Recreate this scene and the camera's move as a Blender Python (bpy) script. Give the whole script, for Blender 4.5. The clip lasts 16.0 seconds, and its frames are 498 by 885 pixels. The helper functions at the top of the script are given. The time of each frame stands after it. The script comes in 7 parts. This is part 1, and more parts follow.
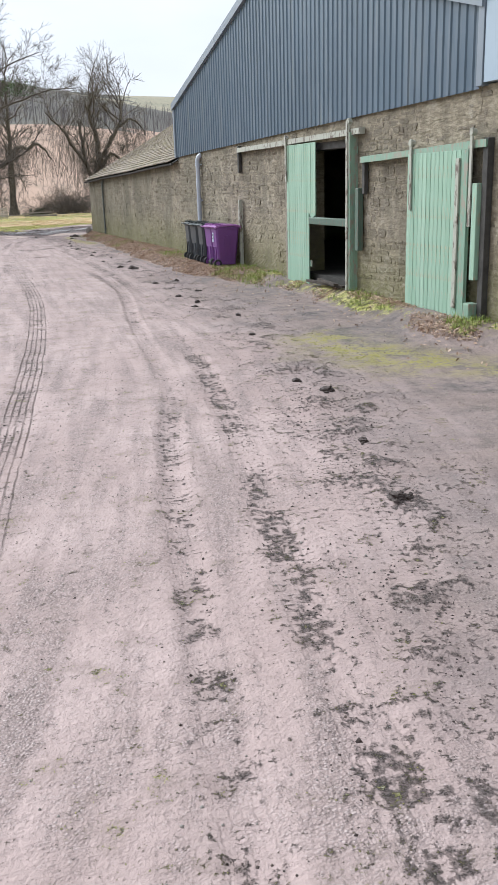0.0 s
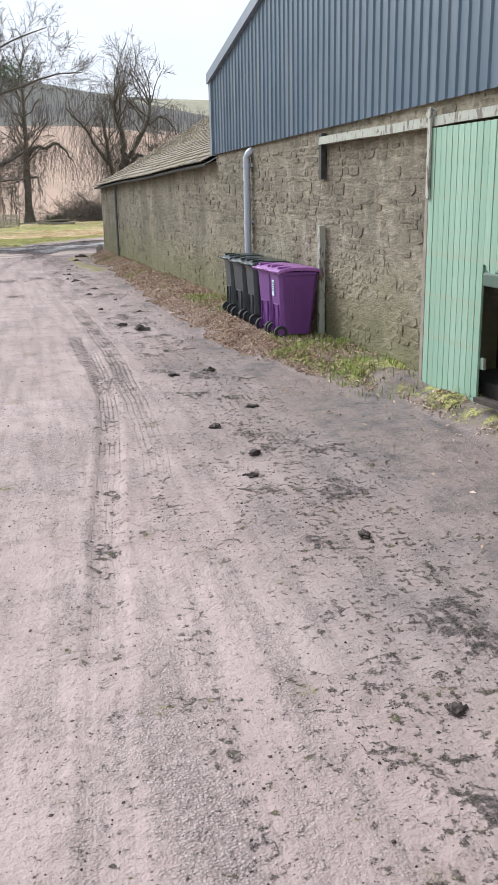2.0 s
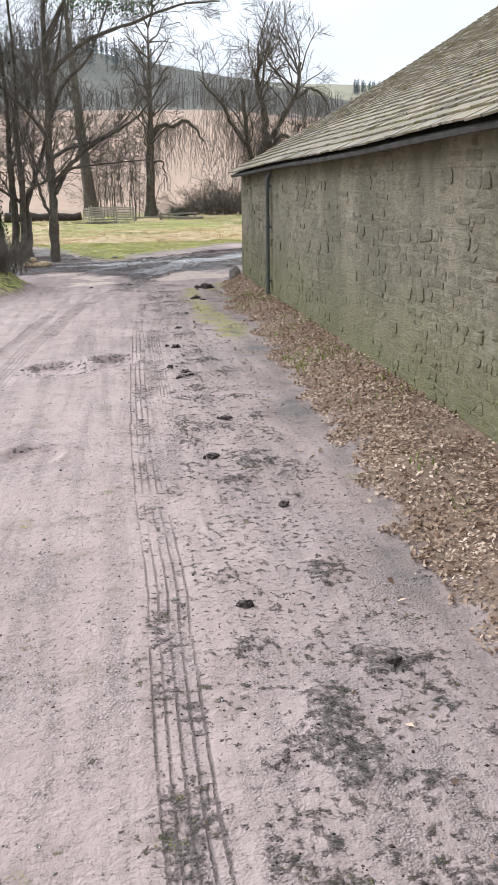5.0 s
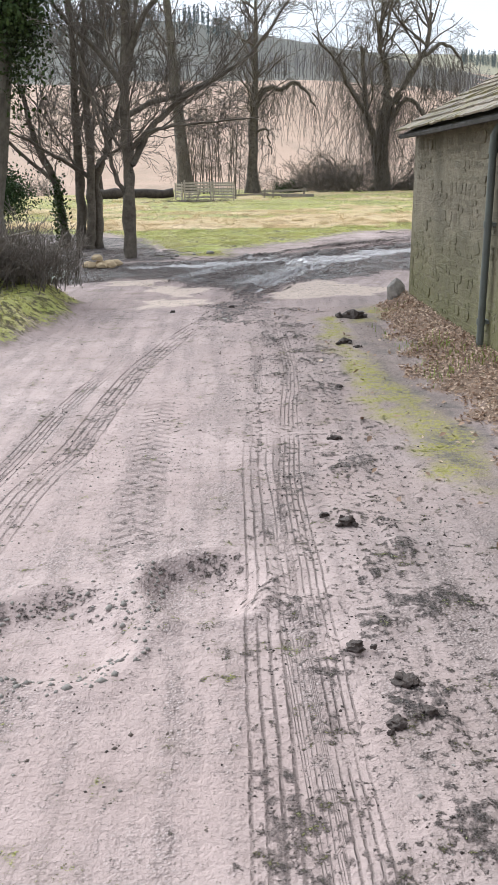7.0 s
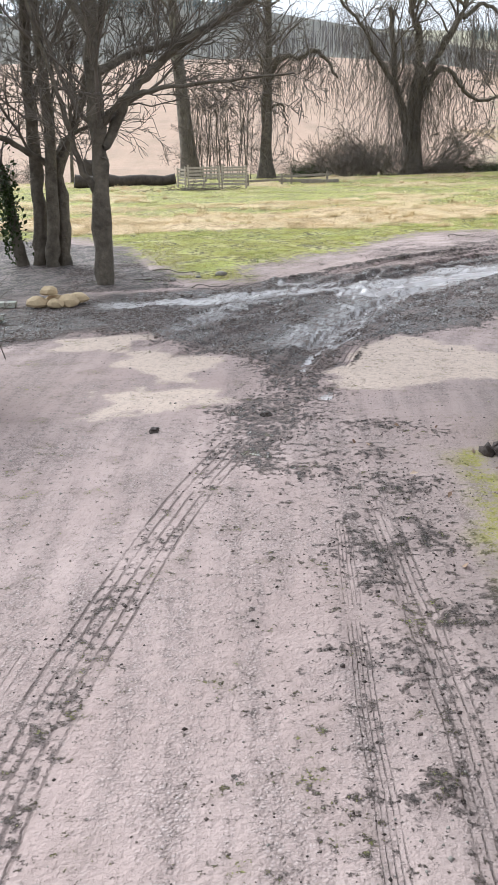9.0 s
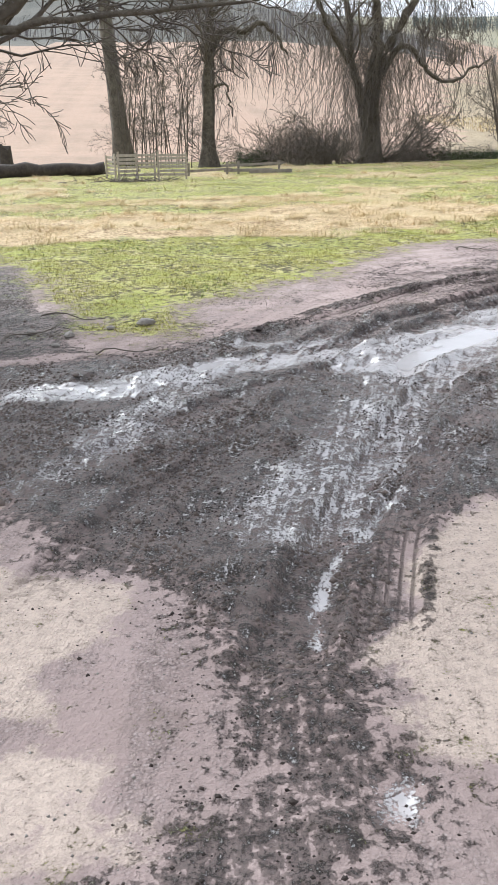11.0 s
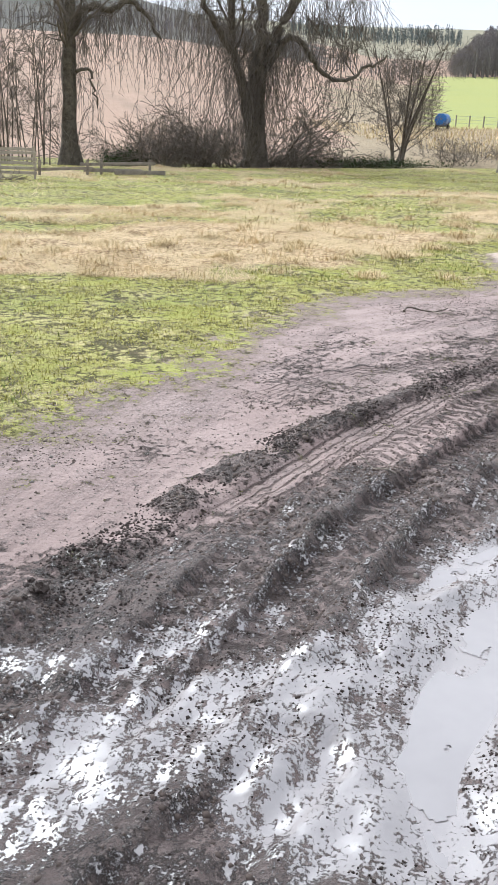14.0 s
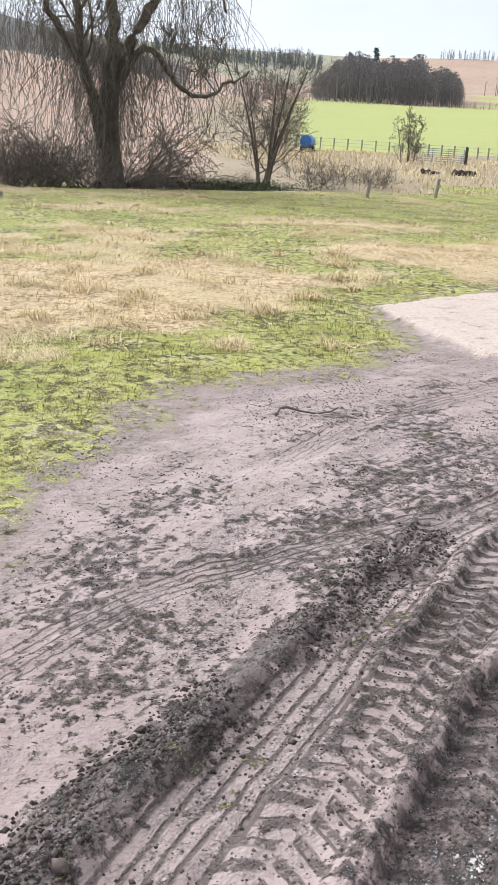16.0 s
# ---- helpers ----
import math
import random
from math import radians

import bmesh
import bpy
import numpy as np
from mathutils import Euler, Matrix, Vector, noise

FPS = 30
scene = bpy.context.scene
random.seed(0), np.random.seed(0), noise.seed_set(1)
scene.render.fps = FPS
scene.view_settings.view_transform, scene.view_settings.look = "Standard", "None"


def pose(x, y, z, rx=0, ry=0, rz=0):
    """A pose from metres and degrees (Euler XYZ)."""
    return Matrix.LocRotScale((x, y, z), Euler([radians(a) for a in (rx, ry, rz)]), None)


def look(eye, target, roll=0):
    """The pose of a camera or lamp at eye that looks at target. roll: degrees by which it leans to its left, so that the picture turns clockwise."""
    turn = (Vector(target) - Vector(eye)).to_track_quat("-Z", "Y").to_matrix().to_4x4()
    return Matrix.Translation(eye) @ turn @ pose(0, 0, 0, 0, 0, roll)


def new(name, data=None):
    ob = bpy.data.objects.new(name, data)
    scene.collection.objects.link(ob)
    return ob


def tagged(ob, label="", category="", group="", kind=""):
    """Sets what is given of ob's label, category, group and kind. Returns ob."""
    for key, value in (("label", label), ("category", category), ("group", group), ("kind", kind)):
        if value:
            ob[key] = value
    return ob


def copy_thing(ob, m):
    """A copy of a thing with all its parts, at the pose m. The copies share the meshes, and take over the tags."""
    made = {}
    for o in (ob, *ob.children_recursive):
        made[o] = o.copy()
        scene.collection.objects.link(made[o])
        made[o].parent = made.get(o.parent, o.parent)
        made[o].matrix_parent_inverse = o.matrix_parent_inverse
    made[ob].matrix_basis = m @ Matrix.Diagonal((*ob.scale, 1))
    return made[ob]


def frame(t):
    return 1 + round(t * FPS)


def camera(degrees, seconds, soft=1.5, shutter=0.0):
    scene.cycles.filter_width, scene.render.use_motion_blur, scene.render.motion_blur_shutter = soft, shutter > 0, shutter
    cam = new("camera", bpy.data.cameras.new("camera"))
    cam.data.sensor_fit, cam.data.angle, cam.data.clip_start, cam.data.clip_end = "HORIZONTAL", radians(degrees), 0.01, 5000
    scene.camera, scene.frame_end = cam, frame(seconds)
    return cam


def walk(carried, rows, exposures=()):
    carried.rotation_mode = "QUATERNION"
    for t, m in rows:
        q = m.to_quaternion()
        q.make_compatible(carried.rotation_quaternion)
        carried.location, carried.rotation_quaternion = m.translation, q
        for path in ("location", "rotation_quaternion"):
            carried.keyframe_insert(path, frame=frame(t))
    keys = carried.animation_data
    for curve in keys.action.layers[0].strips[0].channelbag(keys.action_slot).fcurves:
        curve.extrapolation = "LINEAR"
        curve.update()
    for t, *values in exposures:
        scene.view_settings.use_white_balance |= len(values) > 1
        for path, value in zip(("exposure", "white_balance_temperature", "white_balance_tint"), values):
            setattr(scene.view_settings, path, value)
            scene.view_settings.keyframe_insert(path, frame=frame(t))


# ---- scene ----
cam = camera(31.6, 16.0)
PATH = [
    (0, (-0.452, 3.944, 2.183), (0.173, 5.758, 1.619), -1.7),
    (0.5, (0.152, 6.186, 2.205), (0.771, 8.003, 1.645), -1.3),
    (1, (0.771, 8.502, 2.269), (1.382, 10.322, 1.711), -1.0),
    (1.5, (1.408, 10.868, 2.294), (1.997, 12.694, 1.733), -1.2),
    (2, (1.964, 13.184, 2.339), (2.53, 15.021, 1.785), -1.1),
    (2.5, (2.474, 15.536, 2.377), (3.009, 17.385, 1.834), -0.8),
    (3, (2.874, 17.888, 2.429), (3.374, 19.748, 1.89), -0.5),
    (3.5, (3.202, 20.195, 2.434), (3.654, 22.064, 1.884), -0.8),
    (4, (3.45, 22.433, 2.479), (3.85, 24.312, 1.923), -1.0),
    (4.2, (3.517, 23.318, 2.476), (3.896, 25.2, 1.916), -1.2),
    (6.3, (3.925, 32.029, 2.3), (4.085, 33.928, 1.693), -0.5),
    (6.5, (3.911, 32.801, 2.291), (4.047, 34.7, 1.679), -1.0),
    (7, (3.839, 34.645, 2.254), (3.938, 36.542, 1.629), -0.6),
    (7.5, (3.72, 36.437, 2.235), (3.793, 38.331, 1.597), -0.6),
    (8, (3.716, 38.152, 2.2), (3.782, 40.044, 1.556), -0.4),
    (8.2, (3.74, 38.808, 2.195), (3.801, 40.7, 1.548), -0.7),
    (10.3, (4.046, 44.918, 2.096), (4.191, 46.79, 1.408), -1.1),
    (10.5, (4.073, 45.422, 2.072), (4.237, 47.292, 1.382), -0.9),
    (11, (4.163, 46.544, 2.034), (4.362, 48.411, 1.344), -0.8),
    (11.5, (4.322, 47.52, 2.017), (4.559, 49.382, 1.327), -0.7),
    (12, (4.477, 48.494, 1.982), (4.754, 50.352, 1.295), -0.5),
    (12.5, (4.628, 49.412, 1.945), (4.947, 51.262, 1.257), 0.1),
    (13, (4.767, 50.253, 1.915), (5.129, 52.095, 1.225), 0.8),
    (13.5, (5.0, 51.118, 1.875), (5.413, 52.949, 1.185), 1.5),
    (14, (5.219, 51.922, 1.872), (5.687, 53.741, 1.184), 2.0),
    (14.5, (5.505, 52.732, 1.814), (6.031, 54.534, 1.126), 2.2),
    (15, (5.828, 53.566, 1.808), (6.423, 55.349, 1.125), 2.7),
    (15.5, (6.161, 54.262, 1.847), (6.826, 56.028, 1.182), 3.1),
    (16, (6.527, 54.956, 1.851), (7.265, 56.701, 1.212), 3.2),
]
walk(cam, [(t, look(eye, target, roll)) for t, eye, target, roll in PATH], exposures=((0, 0.68, 5800, 6), (3, 0.75, 5800, 6), (6.5, 0.8, 5750, 4), (8, 0.88, 5750, 4), (11, 0.88, 5800, 5), (13, 0.78, 5800, 6), (16, 0.75, 5800, 6)))

# ---- sky and sun: a bright overcast day ----
world = bpy.data.worlds.new("sky")
scene.world = world
world.use_nodes = True
wn, wl = world.node_tree.nodes, world.node_tree.links
wn.clear()
w_out = wn.new("ShaderNodeOutputWorld")
w_bg = wn.new("ShaderNodeBackground")
w_sky = wn.new("ShaderNodeTexSky")
w_sky.sky_type, w_sky.sun_disc = "NISHITA", False
w_sky.sun_elevation, w_sky.sun_rotation = radians(38), radians(-35)
w_sky.air_density, w_sky.dust_density, w_sky.ozone_density = 1.0, 3.0, 1.0
w_hsv = wn.new("ShaderNodeHueSaturation")
w_hsv.inputs["Saturation"].default_value = 0.18
w_coord = wn.new("ShaderNodeTexCoord")
w_map = wn.new("ShaderNodeMapping")
w_map.inputs["Scale"].default_value = (1.0, 1.0, 3.0)
w_noise = wn.new("ShaderNodeTexNoise")
w_noise.inputs["Scale"].default_value, w_noise.inputs["Detail"].default_value = 2.2, 6
w_ramp = wn.new("ShaderNodeMapRange")
w_ramp.inputs[3].default_value, w_ramp.inputs[4].default_value = 0.7, 1.3
w_flat = wn.new("ShaderNodeMix")
w_flat.data_type = "RGBA"
w_flat.inputs[0].default_value = 0.72
w_flat.inputs[7].default_value = (9.8, 9.6, 9.9, 1)
w_mul = wn.new("ShaderNodeVectorMath")
w_mul.operation = "MULTIPLY"
wl.new(w_sky.outputs[0], w_hsv.inputs["Color"])
wl.new(w_hsv.outputs[0], w_flat.inputs[6])
wl.new(w_coord.outputs["Generated"], w_map.inputs[0])
wl.new(w_map.outputs[0], w_noise.inputs["Vector"])
wl.new(w_noise.outputs[0], w_ramp.inputs[0])
wl.new(w_flat.outputs[2], w_mul.inputs[0])
wl.new(w_ramp.outputs[0], w_mul.inputs[1])
wl.new(w_mul.outputs[0], w_bg.inputs[0])
w_bg.inputs[1].default_value = 0.072
wl.new(w_bg.outputs[0], w_out.inputs[0])

sun_data = bpy.data.lights.new("sun", "SUN")
sun_data.energy, sun_data.angle, sun_data.color = 2.6, radians(45), (1.0, 0.96, 0.9)
sun = new("sun", sun_data)
sun.matrix_world = look((0, 0, 60), (0 + 60 * math.sin(radians(35)), -60 * math.cos(radians(35)), 13))

# ---- materials ----
class Mat:
    """A small builder for procedural materials."""

    def __init__(self, name, rough=0.8, metal=0.0, spec=0.5):
        self.m = bpy.data.materials.new(name)
        self.m.use_nodes = True
        self.n, self.l = self.m.node_tree.nodes, self.m.node_tree.links
        self.b = self.n["Principled BSDF"]
        self.b.inputs["Roughness"].default_value = rough
        self.b.inputs["Metallic"].default_value = metal
        self.b.inputs["Specular IOR Level"].default_value = spec
        self.co = self.n.new("ShaderNodeTexCoord").outputs["Object"]

    def put(self, key, value):
        if hasattr(value, "is_linked"):
            self.l.new(value, self.b.inputs[key])
        else:
            self.b.inputs[key].default_value = value
        return self

    def link(self, node, key, value):
        if hasattr(value, "is_linked"):
            self.l.new(value, node.inputs[key])
        else:
            node.inputs[key].default_value = value

    def stretch(self, sx, sy, sz):
        node = self.n.new("ShaderNodeMapping")
        self.l.new(self.co, node.inputs[0])
        node.inputs["Scale"].default_value = (sx, sy, sz)
        return node.outputs[0]

    def noise(self, scale, detail=4, rough=0.55, co=None, warp=0.0):
        node = self.n.new("ShaderNodeTexNoise")
        self.l.new(co or self.co, node.inputs["Vector"])
        node.inputs["Scale"].default_value, node.inputs["Detail"].default_value = scale, detail
        node.inputs["Roughness"].default_value, node.inputs["Distortion"].default_value = rough, warp
        return node.outputs[0]

    def cells(self, scale, co=None, feature="F1", out=0):
        node = self.n.new("ShaderNodeTexVoronoi")
        node.feature = feature
        self.l.new(co or self.co, node.inputs["Vector"])
        node.inputs["Scale"].default_value = scale
        return node.outputs[out]

    def ramp(self, value, a, b, lo=0.0, hi=1.0):
        node = self.n.new("ShaderNodeMapRange")
        self.link(node, 0, value)
        for key, v in zip((1, 2, 3, 4), (a, b, lo, hi)):
            node.inputs[key].default_value = v
        return node.outputs[0]

    def math(self, op, a, b=0.0):
        node = self.n.new("ShaderNodeMath")
        node.operation = op
        self.link(node, 0, a)
        self.link(node, 1, b)
        return node.outputs[0]

    def mix(self, f, a, b):
        node = self.n.new("ShaderNodeMix")
        node.data_type = "RGBA"
        self.link(node, 0, f)
        for key, v in ((6, a), (7, b)):
            self.link(node, key, (*v, 1) if isinstance(v, tuple) and len(v) == 3 else v)
        return node.outputs[2]

    def attr(self, name):
        node = self.n.new("ShaderNodeAttribute")
        node.attribute_name = name
        return node.outputs["Fac"]

    def each(self):
        return self.n.new("ShaderNodeObjectInfo").outputs["Random"]

    def island(self):
        return self.n.new("ShaderNodeNewGeometry").outputs["Random Per Island"]

    def bump(self, value, strength=0.5, dist=0.01):
        node = self.n.new("ShaderNodeBump")
        self.link(node, "Height", value)
        node.inputs["Strength"].default_value, node.inputs["Distance"].default_value = strength, dist
        self.l.new(node.outputs[0], self.b.inputs["Normal"])
        return self


def plain(name, a, b, scale=8.0, rough=0.7, metal=0.0, bump=0.3, dist=0.004, fine=60.0, spec=0.5):
    k = Mat(name, rough, metal, spec)
    big, small = k.noise(scale, 5), k.noise(fine, 4)
    k.put("Base Color", k.mix(k.ramp(k.math("ADD", k.math("MULTIPLY", big, 0.7), k.math("MULTIPLY", small, 0.3)), 0.35, 0.65), a, b))
    k.put("Roughness", k.ramp(big, 0.3, 0.7, rough - 0.1, min(1.0, rough + 0.1)))
    k.bump(small, bump, dist)
    return k.m


# ---- helpers ----
def mesh_of(name, bm, material):
    me = bpy.data.meshes.new(name)
    bm.normal_update()
    bm.to_mesh(me)
    bm.free()
    if material:
        me.materials.append(material)
    return me


def smooth(me, angle=40):
    me.polygons.foreach_set("use_smooth", [True] * len(me.polygons))
    me.set_sharp_from_angle(angle=radians(angle))


def part(name, bm, material, parent=None, label="", soft=0):
    me = mesh_of(name, bm, material)
    if soft:
        smooth(me, soft)
    ob = new(name, me)
    ob.parent = parent
    if label:
        ob["label"] = label
    return ob


def empty(name, m, label, category, group="", kind=""):
    ob = new(name)
    ob.empty_display_size = 0.2
    ob.matrix_basis = m
    return tagged(ob, label, category, group, kind)


def box(bm, x0, x1, y0, y1, z0, z1, bevel=0.0):
    r = bmesh.ops.create_cube(bm, size=1, matrix=Matrix.Translation(((x0 + x1) / 2, (y0 + y1) / 2, (z0 + z1) / 2)) @ Matrix.Diagonal((x1 - x0, y1 - y0, z1 - z0, 1)))
    if bevel:
        edges = list({e for v in r["verts"] for e in v.link_edges})
        bmesh.ops.bevel(bm, geom=edges, offset=bevel, segments=2, affect="EDGES", profile=0.6)
    return bm


def boxed(*a, **k):
    return box(bmesh.new(), *a, **k)


def tube(bm, pts, radii, sides=8, cap=True):
    pts = [Vector(p) for p in pts]
    rings = []
    up = Vector((0.13, 0.31, 0.94))
    for i, p in enumerate(pts):
        d = (pts[min(i + 1, len(pts) - 1)] - pts[max(i - 1, 0)]).normalized()
        a = d.cross(up)
        a = (a if a.length > 1e-3 else d.cross(Vector((1, 0, 0)))).normalized()
        b = d.cross(a)
        r = radii[i] if isinstance(radii, (list, tuple)) else radii
        rings.append([bm.verts.new(p + r * (a * math.cos(2 * math.pi * k / sides) + b * math.sin(2 * math.pi * k / sides))) for k in range(sides)])
    for ra, rb in zip(rings, rings[1:]):
        for k in range(sides):
            bm.faces.new((ra[k], ra[(k + 1) % sides], rb[(k + 1) % sides], rb[k]))
    if cap:
        bm.faces.new(rings[0][::-1])
        bm.faces.new(rings[-1])
    bmesh.ops.recalc_face_normals(bm, faces=bm.faces)
    return bm


def raw_mesh(name, verts, faces, material):
    """A mesh from arrays of places and of equal-sized faces."""
    me = bpy.data.meshes.new(name)
    verts, faces = np.asarray(verts, np.float32), np.asarray(faces, np.int32)
    me.vertices.add(len(verts))
    me.vertices.foreach_set("co", verts.ravel())
    n = faces.shape[1]
    me.loops.add(faces.size)
    me.loops.foreach_set("vertex_index", faces.ravel())
    me.polygons.add(len(faces))
    me.polygons.foreach_set("loop_start", np.arange(0, faces.size, n, dtype=np.int32))
    me.update(calc_edges=True)
    if material:
        me.materials.append(material)
    return me


rng = np.random.default_rng(7)


def lattice(x, y, seed=0):
    """Smooth value noise in 0..1 on a unit lattice."""
    xi, yi = np.floor(x).astype(np.int64), np.floor(y).astype(np.int64)
    fx, fy = x - xi, y - yi
    fx, fy = fx * fx * (3 - 2 * fx), fy * fy * (3 - 2 * fy)

    def h(i, j):
        v = (i * 374761393 + j * 668265263 + seed * 974634577) & 0x7FFFFFFF
        v = ((v ^ (v >> 13)) * 1274126177) & 0x7FFFFFFF
        return ((v ^ (v >> 16)) & 0xFFFF) / 65535.0

    return (h(xi, yi) * (1 - fx) + h(xi + 1, yi) * fx) * (1 - fy) + (h(xi, yi + 1) * (1 - fx) + h(xi + 1, yi + 1) * fx) * fy


def fbm(x, y, scale, octaves=4, seed=0):
    out, amp, tot = 0.0, 1.0, 0.0
    for o in range(octaves):
        out = out + amp * lattice(x * scale * 2**o + 17.3 * o, y * scale * 2**o - 9.1 * o, seed + o)
        tot, amp = tot + amp, amp * 0.5
    return out / tot


def sstep(v, a, b):
    t = np.clip((v - a) / (b - a), 0, 1)
    return t * t * (3 - 2 * t)


def spline(pts, n=12):
    """A Catmull-Rom line through points of the plan."""
    p = np.array([pts[0], *pts, pts[-1]], float)
    p[0], p[-1] = 2 * p[1] - p[2], 2 * p[-2] - p[-3]
    out = []
    for i in range(1, len(p) - 2):
        for t in np.arange(n) / n:
            out.append(0.5 * (2 * p[i] + (p[i + 1] - p[i - 1]) * t + (2 * p[i - 1] - 5 * p[i] + 4 * p[i + 1] - p[i + 2]) * t**2 + (3 * p[i] - p[i - 1] - 3 * p[i + 1] + p[i + 2]) * t**3))
    return np.array([*out, p[-2]])


def across(X, Y, line):
    """For every place: signed distance from a line of the plan (left positive), and the length along it."""
    best, side, along = np.full(X.shape, 1e9), np.zeros(X.shape), np.zeros(X.shape)
    run = 0.0
    for a, b in zip(line, line[1:]):
        d = b - a
        n = float(np.hypot(*d)) or 1e-6
        u = d / n
        s = np.clip((X - a[0]) * u[0] + (Y - a[1]) * u[1], 0, n)
        dx, dy = X - a[0] - s * u[0], Y - a[1] - s * u[1]
        dd = dx * dx + dy * dy
        hit = dd < best
        best = np.where(hit, dd, best)
        side = np.where(hit, u[0] * dy - u[1] * dx, side)
        along = np.where(hit, run + s, along)
        run += n
    return np.sqrt(best) * np.where(side >= 0, 1, -1), along


def inside(X, Y, poly):
    """Whether places lie inside a polygon of the plan."""
    res = np.zeros(X.shape, bool)
    for (x0, y0), (x1, y1) in zip(poly, [*poly[1:], poly[0]]):
        res ^= ((y0 > Y) != (y1 > Y)) & (X < (x1 - x0) * (Y - y0) / ((y1 - y0) or 1e-9) + x0)
    return res


def blot(X, Y, poly, soft=0.25, rag=0.3, scale=1.2, seed=3):
    """A soft, ragged patch 0..1 over a polygon of the plan."""
    jx, jy = rag * 2 * (fbm(X, Y, scale, 3, seed) - 0.5), rag * 2 * (fbm(X, Y, scale, 3, seed + 9) - 0.5)
    d, _ = across(X + jx, Y + jy, np.array([*poly, poly[0]], float))
    return sstep(np.where(inside(X + jx, Y + jy, poly), 1, -1) * np.abs(d), -soft, soft)

# ---- the ground: one sheet from the yard to the hills ----
PLAN_ROAD = {
    "grass_edge": [(-60, 63), (-6, 62), (1.0, 61.8), (2.2, 59.8), (3.0, 57.2), (3.5, 55.6), (4.1, 55.0), (4.5, 55.7), (4.9, 56.6), (5.4, 57.2), (6.1, 58.2), (6.8, 59.1), (7.5, 60.1), (8.4, 60.9), (9.5, 61.5), (10.6, 61.8), (11.5, 62.3), (12.1, 64.4), (14.8, 65.6), (22, 66.5), (60, 66)],
}


def far_height(X, Y):
    D = np.hypot(X - 5, Y - 50)
    B = np.degrees(np.arctan2(X - 5, Y - 50))
    steps = (0, 42, 62, 110, 180, 260, 400, 600, 900, 1500, 4000)
    left = np.interp(D, steps, (0, 0, 0.5, 4.2, 11.5, 21, 36, 62, 90, 110, 100))
    right = np.interp(D, steps, (0, 0, 0.5, 2.1, 6, 12, 22, 41, 87, 120, 110))
    w = sstep(B, 6, 24)
    z = left * (1 - w) + right * w
    knoll = 22 * np.exp(-((B + 3) / 10) ** 2) * sstep(D, 330, 620)
    back = 1 - 0.85 * sstep(np.abs(B), 75, 120)
    return (z + knoll + 5 * sstep(D, 250, 700) * (fbm(X, Y, 0.006, 3, 5) - 0.5)) * back


def axis_steps(a, b, fine, limit, grow=1.13):
    inner = np.arange(a, b + fine / 2, fine)
    lo, hi, s = [], [], fine
    v = a
    while v > -limit:
        s *= grow
        v -= s
        lo.append(v)
    s, v = fine, b
    while v < limit:
        s *= grow
        v += s
        hi.append(v)
    return np.concatenate([lo[::-1], inner, hi])


